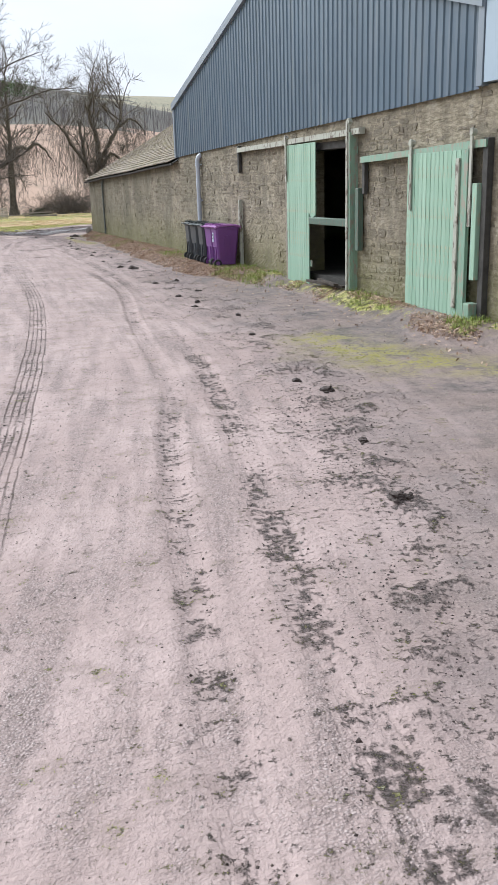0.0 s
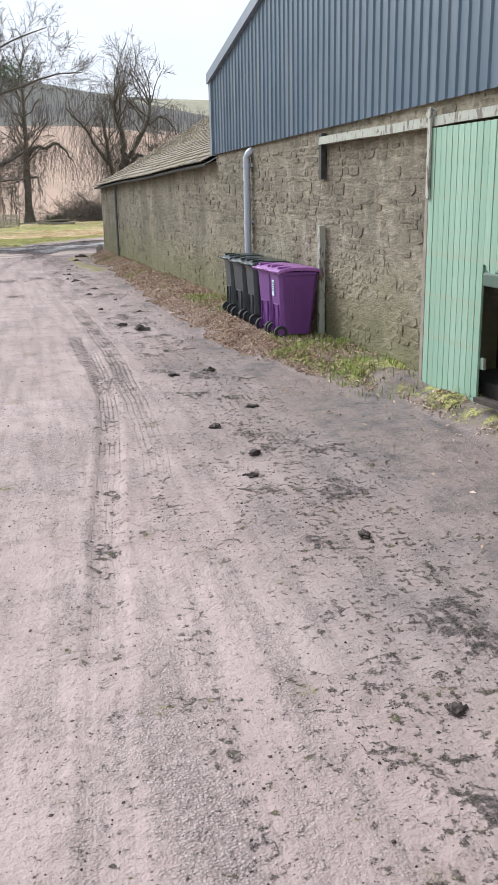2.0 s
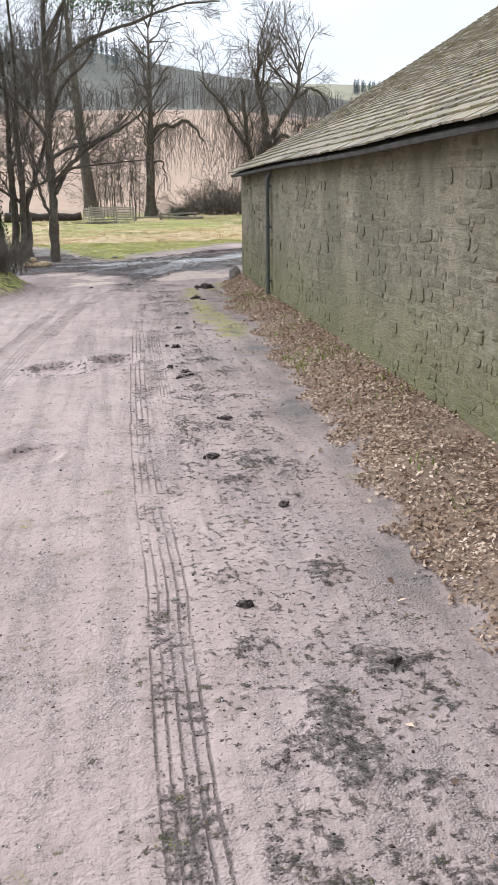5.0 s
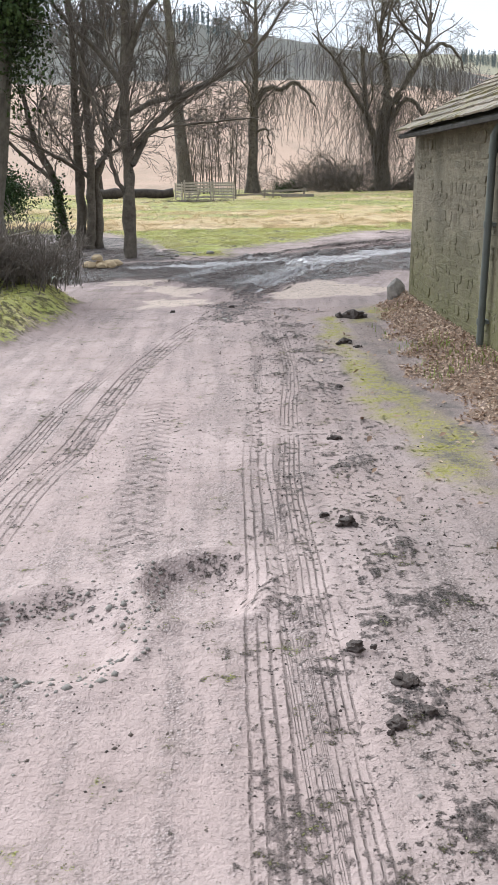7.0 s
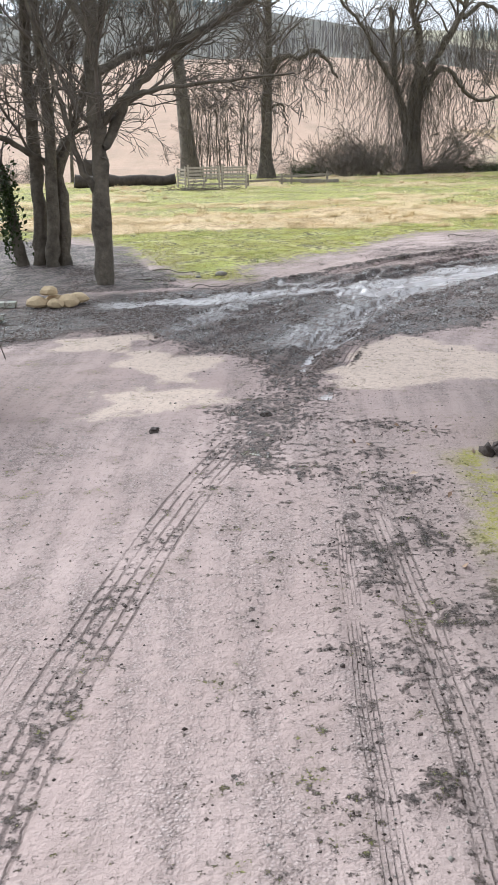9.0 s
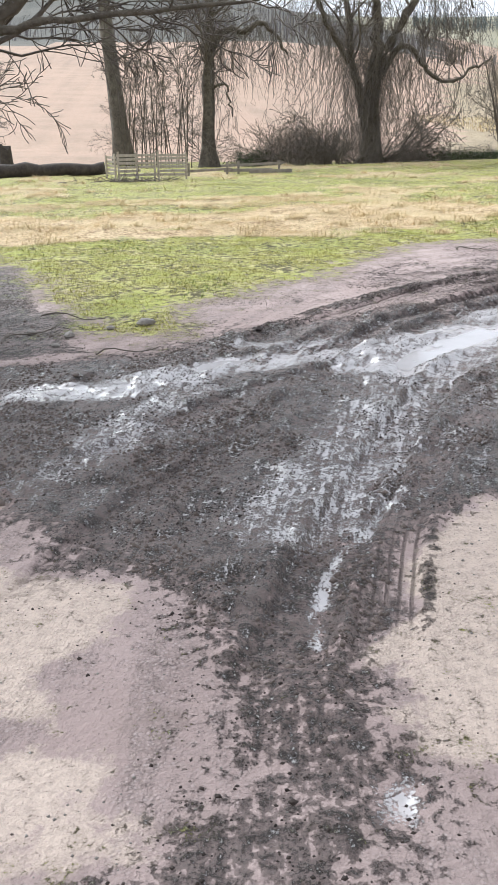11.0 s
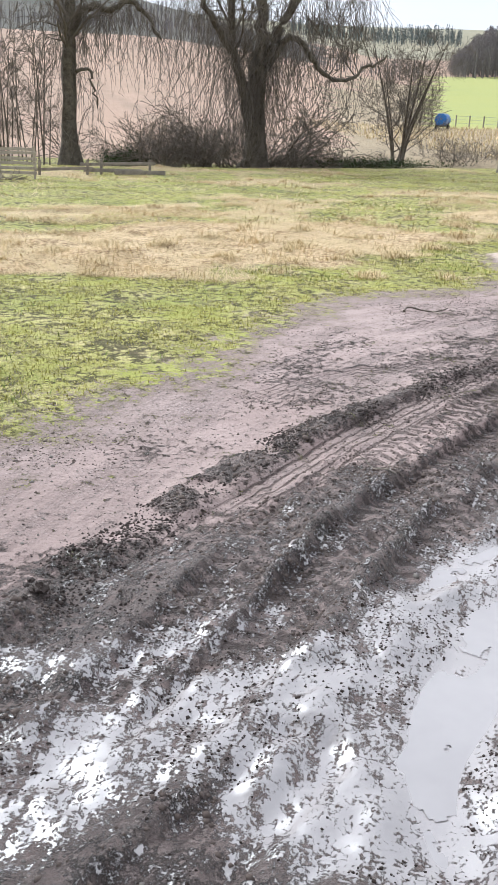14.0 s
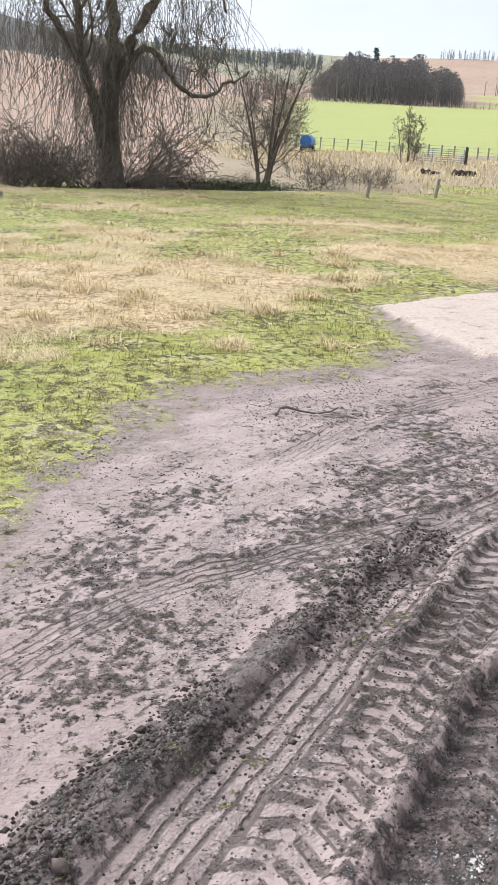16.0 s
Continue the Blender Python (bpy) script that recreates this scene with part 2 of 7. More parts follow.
# the tyre ruts: a line of the plan, half its width, depth, lug pitch, how far its ribs and its lugs print, and the y where it fades in and out
RUTS = [
    ([(0.1, 5.0), (0.55, 7.5), (1.0, 9.8), (1.4, 11.6), (1.69, 12.6), (1.94, 13.6), (2.2, 15.6), (2.6, 18.4), (3.18, 22), (3.5, 25), (3.65, 28.1)], 0.11, 0.022, 0.16, 0.5, 0.0, 0, 27),
    ([(0.8, 5.5), (1.2, 7.8), (1.57, 9.55), (1.92, 11), (2.16, 12.2), (2.42, 13.6), (2.66, 15.1), (2.96, 17.8), (3.5, 21.5), (3.73, 24.4), (3.86, 26), (3.95, 29), (4.0, 32), (4.02, 35), (4.2, 40), (4.37, 43)], 0.14, 0.010, 0.14, 0.65, 0.0, 0, 41),
    ([(3.40, 23.6), (3.47, 25.2), (3.5, 26.5), (3.56, 28.3)], 0.135, 0.018, 0.13, 0.0, 1.0, 23.8, 27.9),
    ([(0, 20), (1.2, 28), (1.9, 34), (2.35, 38), (2.58, 40.5), (2.8, 41.5), (2.99, 43.1), (3.22, 44.6), (3.75, 46.7), (4.6, 49)], 0.15, 0.008, 0.14, 0.65, 0.0, 24, 48),
    ([(1.6, 36), (1.9, 38), (2.38, 41.4), (2.57, 42.8), (2.94, 44.8)], 0.1, 0.01, 0.14, 0.8, 0.0, 37, 44.5),
    ([(-0.6, 8), (-0.3, 10), (0.58, 15.5), (1.06, 19.1), (1.47, 23.4), (1.84, 31.6)], 0.16, 0.012, 0.14, 1.0, 0.0, 10, 30),
    ([(4.1, 33), (4.2, 36), (4.26, 40.9), (4.32, 42.1), (4.42, 43.8), (4.6, 46)], 0.05, 0.008, 0.14, 0.4, 0.0, 36, 46),
    ([(4.2, 33), (4.32, 36), (4.43, 40.1), (4.47, 40.9), (4.62, 42.4), (4.79, 44.1), (4.9, 47)], 0.09, 0.01, 0.14, 0.55, 0.0, 36, 46.5),
    ([(3.36, 38), (3.38, 39.5), (3.4, 40.5), (3.41, 41.4), (3.43, 43.2)], 0.14, 0.006, 0.12, 0.0, 0.13, 39.2, 42.8),
    ([(5.0, 53.9), (5.84, 55.02), (6.36, 55.68), (7.12, 56.48), (7.7, 56.9), (8.0, 57.13), (8.53, 57.5), (8.9, 57.77), (10.2, 58.45), (16, 59.6)], 0.15, 0.036, 0.10, 0.0, 1.0, 54.2, 99),
    ([(5.6, 55.3), (6.3, 56.0), (7.12, 56.79), (7.83, 57.37), (8.45, 57.88), (9.45, 58.56), (12, 59.5), (16, 60.4)], 0.15, 0.022, 0.12, 1.0, 0.0, 55.4, 99),
    ([(5.6, 54.3), (6.31, 55.08), (6.93, 55.78), (7.47, 56.2), (8.15, 56.78), (9, 57.3), (12, 58.3), (16, 59.0)], 0.15, 0.055, 0.11, 0.0, 0.8, 54.4, 99),
    ([(5.8, 57.1), (6.35, 57.46), (6.64, 57.69), (7.16, 58.05), (7.66, 58.27), (8.19, 58.39), (9.2, 58.6)], 0.10, 0.012, 0.12, 1.0, 0.0, 57.8, 99),
    ([(6.5, 54.7), (7.4, 55.75), (8.3, 56.3), (10, 57), (13, 57.6)], 0.14, 0.04, 0.13, 0.0, 0.9, 54.8, 99),
    ([(7.6, 58.6), (8.4, 59.3), (9.0, 59.8), (9.9, 60.4), (11.5, 61.0)], 0.12, 0.012, 0.12, 0.5, 0.0, 59.8, 99),
    ([(4.4, 49.0), (4.8, 50.0), (5.1, 50.7), (5.5, 51.5), (6.1, 52.7), (6.9, 53.9), (8.0, 54.9), (10, 56.0), (14, 57)], 0.17, 0.04, 0.16, 0.3, 0.4, 49.5, 99),
    ([(4.9, 49.2), (5.4, 50.7), (6.1, 51.9), (7.2, 53.2), (8.6, 54.4), (11, 55.4)], 0.14, 0.028, 0.14, 0.7, 0.0, 49.5, 99),
    ([(3.3, 49.6), (3.9, 50.9), (4.5, 51.8), (5.2, 52.9), (6.0, 53.9), (7.0, 54.8)], 0.15, 0.03, 0.15, 0.3, 0.3, 50.3, 99),
    ([(2.9, 50.4), (3.5, 51.5), (4.1, 52.3), (4.9, 53.2), (6.0, 54.1)], 0.15, 0.03, 0.15, 0.6, 0.0, 50.6, 99),
]
BERM = [(4.6, 54.7), (5.01, 55.03), (5.39, 55.44), (5.99, 56.11), (6.67, 56.79), (7.35, 57.25), (8.0, 57.72), (8.6, 58.14), (9.0, 58.38)]
PALE = [
    [(5.42, 50.6), (5.87, 50.7), (6.4, 50.6), (7.0, 50.0), (6.6, 48.9), (5.48, 48.77), (5.23, 48.88), (5.26, 49.27), (4.96, 49.33), (5.04, 49.58), (5.26, 49.75)],
    [(2.99, 50.51), (3.28, 50.47), (3.97, 50.2), (3.85, 49.36), (3.67, 49.14), (3.23, 49.5)],
    [(2.2, 51.3), (2.86, 51.27), (3.2, 51.2), (3.12, 50.62), (2.4, 50.5)],
    [(2.9, 49.1), (3.23, 49.08), (3.68, 49.0), (3.9, 48.76), (3.88, 48.41), (3.34, 48.3), (2.9, 48.4)],
]
PUDDLES = [
    [(4.78, 48.82), (4.94, 48.8), (4.9, 48.61), (4.76, 48.62)],
    [(4.42, 54.06), (4.49, 54.26), (4.71, 54.44), (5.0, 54.45), (5.08, 54.36), (4.87, 54.14), (4.68, 53.99), (4.5, 53.88)],
    [(5.1, 54.12), (5.36, 54.47), (5.45, 54.42), (5.25, 54.14)],
    [(6.15, 53.6), (6.2, 53.96), (6.45, 54.4), (6.85, 54.75), (7.35, 55.15), (8.0, 55.65), (9.4, 56.1), (9.5, 55.7), (7.8, 54.9), (6.95, 54.3), (6.48, 53.84), (6.25, 53.5)],
    [(6.75, 54.95), (6.9, 55.2), (7.4, 55.5), (7.5, 55.35), (7.1, 55.0)],
]
# the strips of wet mud: a line of the plan, its half width, and how wet
WET = [
    ([(2.6, 53.35), (3.8, 53.45), (4.5, 53.85), (5.3, 54.2), (6.0, 54.3), (6.6, 54.5)], 0.36, 0.74),
    ([(6.2, 53.9), (6.8, 54.5), (7.4, 54.95), (8.5, 55.6), (10, 56), (13, 56.4)], 0.6, 0.76),
    ([(3.75, 52.1), (4.0, 52.7), (4.4, 53.3)], 0.3, 0.6),
    ([(4.85, 50.8), (5.2, 51.5), (5.6, 52.2), (6.1, 53.1), (6.6, 53.8), (7.3, 54.4)], 0.5, 0.6),
    ([(4.74, 49.6), (5.05, 50.5), (5.5, 51.15)], 0.045, 0.66),
    ([(3.2, 51.3), (4.4, 52.5)], 0.25, 0.5),
    ([(5.9, 51.8), (6.8, 52.9), (7.8, 53.9)], 0.3, 0.45),
    ([(5.0, 54.75), (5.5, 54.75), (6.1, 54.95)], 0.16, 0.6),
]
MUD_YARD = [(1.2, 50.8), (1.0, 52.8), (2.4, 54.0), (4.4, 54.9), (5.6, 55.7), (7.2, 56.7), (9.5, 57.5), (13, 58.4), (20, 58.4), (20, 54), (9.5, 53.2), (7.2, 51.3), (5.9, 50.85), (5.3, 50.6), (5.05, 49.8), (4.85, 49.2), (4.8, 48.0), (4.6, 46.6), (4.0, 46.8), (3.95, 48.2), (4.1, 49.4), (4.0, 50.3), (3.2, 50.75), (2.6, 51.4)]

gx = np.unique(np.round(np.concatenate([[v for v in axis_steps(-5.5, -0.1, 0.09, 3000) if v < -0.1], np.arange(-0.1, 1.6, 0.05), np.arange(1.6, 10.0, 0.03), [v for v in axis_steps(10.0, 13.5, 0.09, 3000) if v >= 10.0]]), 4))
gy = np.unique(np.round(np.concatenate([[v for v in axis_steps(4.0, 6.0, 0.09, 3000) if v < 6], np.arange(6.0, 48.0, 0.06), np.arange(48.0, 60.5, 0.028), [v for v in axis_steps(60.5, 68.0, 0.09, 3000) if v >= 60.5]]), 4))
X, Y = np.meshgrid(gx, gy)
near = (np.abs(X - 4) < 12) & (Y > 0) & (Y < 72)
line_grass = np.array(PLAN_ROAD["grass_edge"], float)
d_grass, _ = across(X + 0.9 * (fbm(X, Y, 0.9, 4, 21) - 0.5), Y + 1.2 * (fbm(X, Y, 0.9, 4, 31) - 0.5), line_grass)
jx, jy = X + 0.9 * (fbm(X, Y, 0.9, 4, 21) - 0.5), Y + 1.2 * (fbm(X, Y, 0.9, 4, 31) - 0.5)
d_grass = np.abs(d_grass) * np.where(inside(jx, jy, [*PLAN_ROAD["grass_edge"], (4000, 66), (4000, 5000), (-4000, 5000), (-4000, 63)]), 1, -1)
a_grass = sstep(d_grass, -0.7, 1.0)
a_mud_shade, a_wet, a_moss, a_leaf, a_pale, a_lane, a_dry = (np.zeros(X.shape) for _ in range(7))
# everything on the yard is worked out on the near part alone
xs, ys = X[near], Y[near]
mud = blot(xs, ys, MUD_YARD, 0.4, 0.5) * (0.62 + 0.38 * sstep(ys, 49.0, 50.6))
pale = sum(blot(xs, ys, p, 0.2, 0.4, 2.2, 40 + i) for i, p in enumerate(PALE)).clip(0, 1)
wet = np.zeros(xs.shape)
for i, (pts, half, much) in enumerate(WET):
    d, _ = across(xs + 0.25 * (fbm(xs, ys, 1.7, 3, 61 + i) - 0.5), ys + 0.25 * (fbm(xs, ys, 1.7, 3, 161 + i) - 0.5), spline(pts, 6))
    wet = np.maximum(wet, much * (1 - sstep(np.abs(d), half * 0.4, half * 1.5)))
track = spline([(-0.5, 0), (0.6, 5), (2.0, 10), (3.2, 16), (3.9, 24), (4.2, 34), (4.5, 44), (4.9, 49.5), (5.6, 52.2), (6.6, 54.6), (8.3, 56.8), (10.6, 58.3), (15, 59.6), (22, 60.5)], 6)
track_d, track_s = across(xs, ys, track)
puddle = sum(blot(xs, ys, p, 0.1, 0.06, 2.0, 70 + i) for i, p in enumerate(PUDDLES)).clip(0, 1)
pad = blot(xs, ys, [(11.9, 62.0), (12.15, 64.55), (14.8, 65.45), (22, 66), (22, 60), (12.6, 61)], 0.08, 0.1)
verge_line = spline([(6.5, 8.0), (6.3, 13.5), (6.05, 14.9), (6.2, 17.3), (6.55, 21.0), (6.3, 23.0), (5.85, 25), (5.65, 27), (5.7, 29.4), (5.8, 32.4), (6.1, 37.9), (6.25, 43.7), (6.4, 46), (6.7, 48.5)])
d_verge, _ = across(xs + 0.3 * (fbm(xs, ys, 1.5, 3, 50) - 0.5), ys, verge_line)
bank_wall = sstep(-d_verge, -0.1, 0.5) * (ys < 48.4)
leaf = sstep(-d_verge + 0.5 * (fbm(xs, ys, 3.0, 3, 58) - 0.5), -0.25, 0.25) * np.maximum(0.7 * sstep(ys, 11, 15) * sstep(fbm(xs, ys, 1.3, 3, 60), 0.4, 0.55), sstep(ys, 22.5, 25.5)) * (1 - sstep(ys, 47.5, 48.6))
tarmac_line = spline([(1.6, 4.0), (2.9, 8.6), (3.8, 11.0), (4.3, 13.8), (4.6, 16.8), (5.0, 21.6), (5.1, 27.0), (5.3, 32.6), (5.35, 39), (5.5, 46), (6.2, 50)])
d_tar, _ = across(xs + 0.6 * (fbm(xs, ys, 1.1, 4, 52) - 0.5), ys, tarmac_line)
lane = np.maximum(sstep(-d_tar, -0.15, 0.45), (0.35 + 0.3 * (ys < 26)) * sstep(-d_tar + 0.8 * (fbm(xs, ys, 0.8, 4, 59) - 0.5), -1.5, -0.1)) * (1 - sstep(ys, 46.5, 50.5)) * (1 - leaf)
side_lane = blot(xs, ys, [(-8, 50.2), (0, 50.6), (2.4, 51.4), (3.6, 52.6), (3.4, 54.0), (1.2, 54.4), (-8, 56)], 0.3, 0.3, 1.0, 81)
moss = (blot(xs, ys, [(4.2, 15.8), (5.1, 15.9), (5.6, 14.2), (5.9, 12.6), (5.2, 12.4), (4.5, 13.3), (4.0, 14.2)], 0.5, 0.6, 1.2, 90) + blot(xs, ys, [(5.4, 47.2), (5.7, 47.2), (5.75, 44), (6.0, 41.4), (6.0, 40), (5.5, 40.5), (5.35, 43)], 0.12, 0.2, 1.8, 91) + blot(xs, ys, [(6.0, 46.6), (6.1, 47.8), (6.9, 48.2), (6.9, 47)], 0.2, 0.2, 1.8, 92)).clip(0, 1) * sstep(fbm(xs, ys, 2.4, 4, 93), 0.22, 0.5)
bank_line = np.array([(-4, 38), (0.2, 42.6), (1.45, 44.7), (2.0, 47.0), (2.15, 48.6), (1.5, 49.8), (-3, 50.2), (-10, 50)], float)
in_bank = inside(xs, ys, [(-12, 30), *bank_line.tolist(), (-12, 50)])
d_bank, _ = across(xs + 0.35 * (fbm(xs, ys, 1.5, 3, 55) - 0.5), ys, bank_line)
left_bank = np.where(in_bank, sstep(np.abs(d_bank), 0.0, 0.9), 0)
verge_green = np.where(ys < 25, sstep(-d_verge, -0.1, 0.25), 0) * (ys > 6)
grass_near = np.maximum.reduce([a_grass[near] * (1 - pad), np.where(in_bank, 0.9 * sstep(np.abs(d_bank), 0.1, 0.45), 0), verge_green * (0.15 + 0.65 * sstep(fbm(xs, ys, 1.2, 4, 56), 0.4, 0.6))])
grass_near = np.maximum(grass_near, sstep(-(xs + 1.4 * (fbm(xs, ys, 0.6, 3, 57) - 0.5)), 6.7, 7.6))
grass_near = np.where((xs > 7.6) & (ys < 47.5), 1.0, grass_near)
road = 1 - np.maximum(grass_near, leaf)

z = 0.05 * (fbm(xs, ys, 0.25, 3, 1) - 0.5)
z += road * 0.016 * (fbm(xs, ys, 2.5, 4, 2) - 0.5)
z += grass_near * 0.10 * (fbm(xs, ys, 1.6, 4, 4) - 0.35)
z += (0.16 + 0.04 * fbm(xs, ys, 1.8, 3, 6)) * bank_wall + left_bank * (0.28 + 0.15 * fbm(xs, ys, 0.8, 3, 7))
rough_mud = np.maximum(mud, 0.75 * np.exp(-(((xs - np.interp(ys, [5, 10, 14, 20, 30, 46], [1.3, 2.7, 3.8, 4.6, 4.8, 4.9])) / 0.8) ** 2)) * (ys < 48))
clump = sstep(fbm(xs, ys, 3.2, 4, 12), 0.5, 0.72)
z += rough_mud * (0.035 * clump * (0.4 + fbm(xs, ys, 7, 3, 15)) + 0.036 * (fbm(xs, ys, 6.5, 3, 14) - 0.5) + 0.03 * mud * np.maximum(fbm(xs, ys, 17, 2, 16) - 0.45, 0))
bend = blot(xs, ys, [(3.6, 54.6), (5.6, 56.8), (7.0, 59.0), (9.0, 60.8), (14, 62), (18, 61), (18, 58), (9, 56.5), (6.5, 54.2)], 0.5, 0.5, 1.0, 160) * (1 - grass_near)
z += bend * (0.022 * (fbm(xs, ys, 4.5, 3, 161) - 0.5) + 0.045 * np.maximum(fbm(xs, ys, 15, 3, 162) - 0.5, 0))
rut_dark, rut_d, rut_s = np.zeros(xs.shape), np.full(xs.shape, 3.0), np.zeros(xs.shape)
rut_r, rut_l = np.zeros(xs.shape), np.zeros(xs.shape)
for i, (pts, half, deep, pitch, ribs, lugs, y_in, y_out) in enumerate(RUTS):
    line = spline(pts, 8)
    (xa, ya), (xb, yb) = line.min(0) - 0.7, line.max(0) + 0.7
    box_ = np.flatnonzero((xs > xa) & (xs < xb) & (ys > ya) & (ys < yb))
    bx, by = xs[box_], ys[box_]
    d, s = across(bx, by, line)
    d = d + 0.035 * (fbm(bx, by, 1.2, 2, 100 + i) - 0.5)
    ease = 2.0 if i < 9 and i not in (2, 8) else 0.5
    fade = sstep(by, y_in - ease, y_in + ease) * (1 - sstep(by, y_out - ease, y_out + ease)) * (0.45 + 0.55 * sstep(fbm(s * 0.35, np.full_like(s, i * 7.7), 1.0, 2, 110), 0.25, 0.5))
    trench = (1 - sstep(np.abs(d), half * (0.8 if i > 8 else 0.55), half * (1.1 if i > 8 else 1.35))) * fade
    rim = np.exp(-(((np.abs(d) - half * 1.32) / (half * 0.3)) ** 2)) * fade
    z[box_] += -deep * trench + 0.55 * deep * rim * (2.6 * np.maximum(fbm(bx, by, 9, 4, 120 + i) - 0.3, 0) + 0.9 * np.maximum(fbm(bx, by, 26, 2, 220 + i) - 0.42, 0))
    soft = 0.4 + 0.6 * sstep(fbm(bx, by, 3.4, 3, 125), 0.36, 0.6)
    rut_dark[box_] = np.maximum(rut_dark[box_], np.maximum(trench * (0.75 if i == 11 else 0.2), rim * 0.75 * soft) if i > 8 else np.maximum(trench * (0.75 if i == 1 else 0.3 if i == 8 else 0.6) * soft, rim * 0.25))
    mine = (np.abs(d) / half < np.abs(rut_d[box_])) & (np.abs(d) / half < 3)
    rut_d[box_] = np.where(mine, d / half, rut_d[box_])
    rut_s[box_] = np.where(mine, s / pitch, rut_s[box_])
    if i < 2:
        fade = fade * (0.12 + 0.88 * sstep(by, 19, 25))
    rut_r[box_], rut_l[box_] = np.where(mine, ribs * fade, rut_r[box_]), np.where(mine, lugs * fade, rut_l[box_])
hole_shade = np.zeros(xs.shape)
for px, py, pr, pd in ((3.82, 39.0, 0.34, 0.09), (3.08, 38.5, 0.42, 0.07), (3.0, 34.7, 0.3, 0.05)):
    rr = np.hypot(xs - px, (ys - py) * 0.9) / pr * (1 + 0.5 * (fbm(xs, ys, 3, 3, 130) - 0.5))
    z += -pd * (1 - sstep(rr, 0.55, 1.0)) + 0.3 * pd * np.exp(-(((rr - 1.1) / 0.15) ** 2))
    # dark crescent on the far rim only: the hole's shadow, painted as colour
    hole_shade = np.maximum(hole_shade, 0.34 * np.exp(-(((rr - 0.8) / 0.2) ** 2)) * (0.1 + 0.9 * sstep(ys - py, 0.0, 0.22)))
z = np.where(pad > 0.5, 0.05, z)
clod_line, _ = across(xs, ys, spline(BERM, 6))
clod_band = np.exp(-((clod_line / 0.13) ** 2)) * sstep(fbm(xs, ys, 2.6, 4, 155), 0.32, 0.55)
z += clod_band * (0.01 + 0.05 * fbm(xs, ys, 9, 3, 156) + 0.05 * np.maximum(fbm(xs, ys, 24, 2, 158) - 0.4, 0))
WATER = -0.035
z += wet * mud * (0.016 * (fbm(xs, ys, 5.5, 3, 150) - 0.5) + 0.014 * (fbm(xs, ys, 13, 2, 151) - 0.5)) - 0.012 * wet
z = z * (1 - puddle) + (WATER - 0.012) * puddle
soil = blot(xs, ys, [(-3, 54.6), (0, 54.2), (2.4, 54.3), (3.6, 54.8), (3.3, 55.9), (2.8, 57.4), (2.0, 60), (0, 61.5), (-3, 62)], 0.3, 0.4, 1.0, 157)
# the mud mask also carries the painted rim shadow of the potholes
a_mud_shade[near] = np.maximum.reduce([mud * 0.8 * (1 - pale), np.minimum(rough_mud * (0.3 + 0.35 * clump), 0.46) * (1 - 0.5 * mud), np.minimum(rut_dark * (0.55 + 0.25 * (ys > 48)), 0.42 + 0.43 * (ys > 48)), clod_band, 0.75 * soil, hole_shade, bend * (0.12 + 0.3 * sstep(fbm(xs, ys, 1.4, 4, 163), 0.38, 0.62))])
a_wet[near] = np.maximum.reduce([wet * 1.08, puddle, 0.40 * mud]) * (1 - pale) * (1 - 0.6 * soil)
a_moss[near], a_leaf[near], a_pale[near] = moss, leaf, np.maximum(pale, pad)
a_lane[near] = np.maximum(lane, side_lane)
a_rd, a_rs, a_rw = np.full(X.shape, 3.0), np.zeros(X.shape), np.zeros(X.shape)
a_rl, a_td, a_ts, a_ra = (np.zeros(X.shape) for _ in range(4))
a_ra += 3.0
a_ra[near] = np.abs(rut_d)
a_td[near], a_ts[near] = track_d, track_s
a_rd[near], a_rs[near], a_rw[near], a_rl[near] = rut_d, rut_s, rut_r * (1 - grass_near), rut_l * (1 - grass_near)
a_grass[near] = grass_near
mead = (np.abs(X - 8) < 45) & (Y > 57) & (Y < 93)
xm, ym = X[mead], Y[mead]
band = blot(xm, ym, [(-30, 63), (-6, 63.2), (3.4, 63.2), (7.4, 63.1), (9.1, 63.7), (11.0, 64.4), (12.0, 65.1), (14, 66.2), (22, 66.9), (45, 68), (45, 76), (22, 73.5), (14, 70.4), (9, 68.8), (6, 67.6), (-6, 66.4), (-30, 66)], 0.6, 1.1, 0.5, 140)
a_dry[mead] = np.maximum(band * sstep(fbm(xm, ym, 0.5, 4, 145), 0.25, 0.5), 0.6 * sstep(fbm(xm, ym, 0.3, 4, 146), 0.48, 0.64) * sstep(ym, 66, 70)) * (a_grass[mead] > 0.5)
Z = far_height(X, Y) + np.where(near, 0, 0.12 * (fbm(X, Y, 0.5, 3, 8) - 0.5) * (np.hypot(X - 5, Y - 60) < 200))
Z[near] += z
Z[mead] += a_dry[mead] * 0.22 * (fbm(xm, ym, 0.9, 3, 147) - 0.4) * sstep(ym, 62.5, 64)
Z -= 0.5 * np.exp(-(((Y - 91.5 - 0.10 * X) / 1.6) ** 2)) * (np.abs(X) < 40)
D0, B0 = np.hypot(X - 5, Y - 50), np.degrees(np.arctan2(X - 5, Y - 50))


def ground_at(x, y):
    """Height of the ground at a place of the plan."""
    j, i = int(np.clip(np.searchsorted(gx, x), 1, len(gx) - 1)), int(np.clip(np.searchsorted(gy, y), 1, len(gy) - 1))
    fx, fy = (x - gx[j - 1]) / (gx[j] - gx[j - 1]), (y - gy[i - 1]) / (gy[i] - gy[i - 1])
    return float((Z[i - 1, j - 1] * (1 - fx) + Z[i - 1, j] * fx) * (1 - fy) + (Z[i, j - 1] * (1 - fx) + Z[i, j] * fx) * fy)


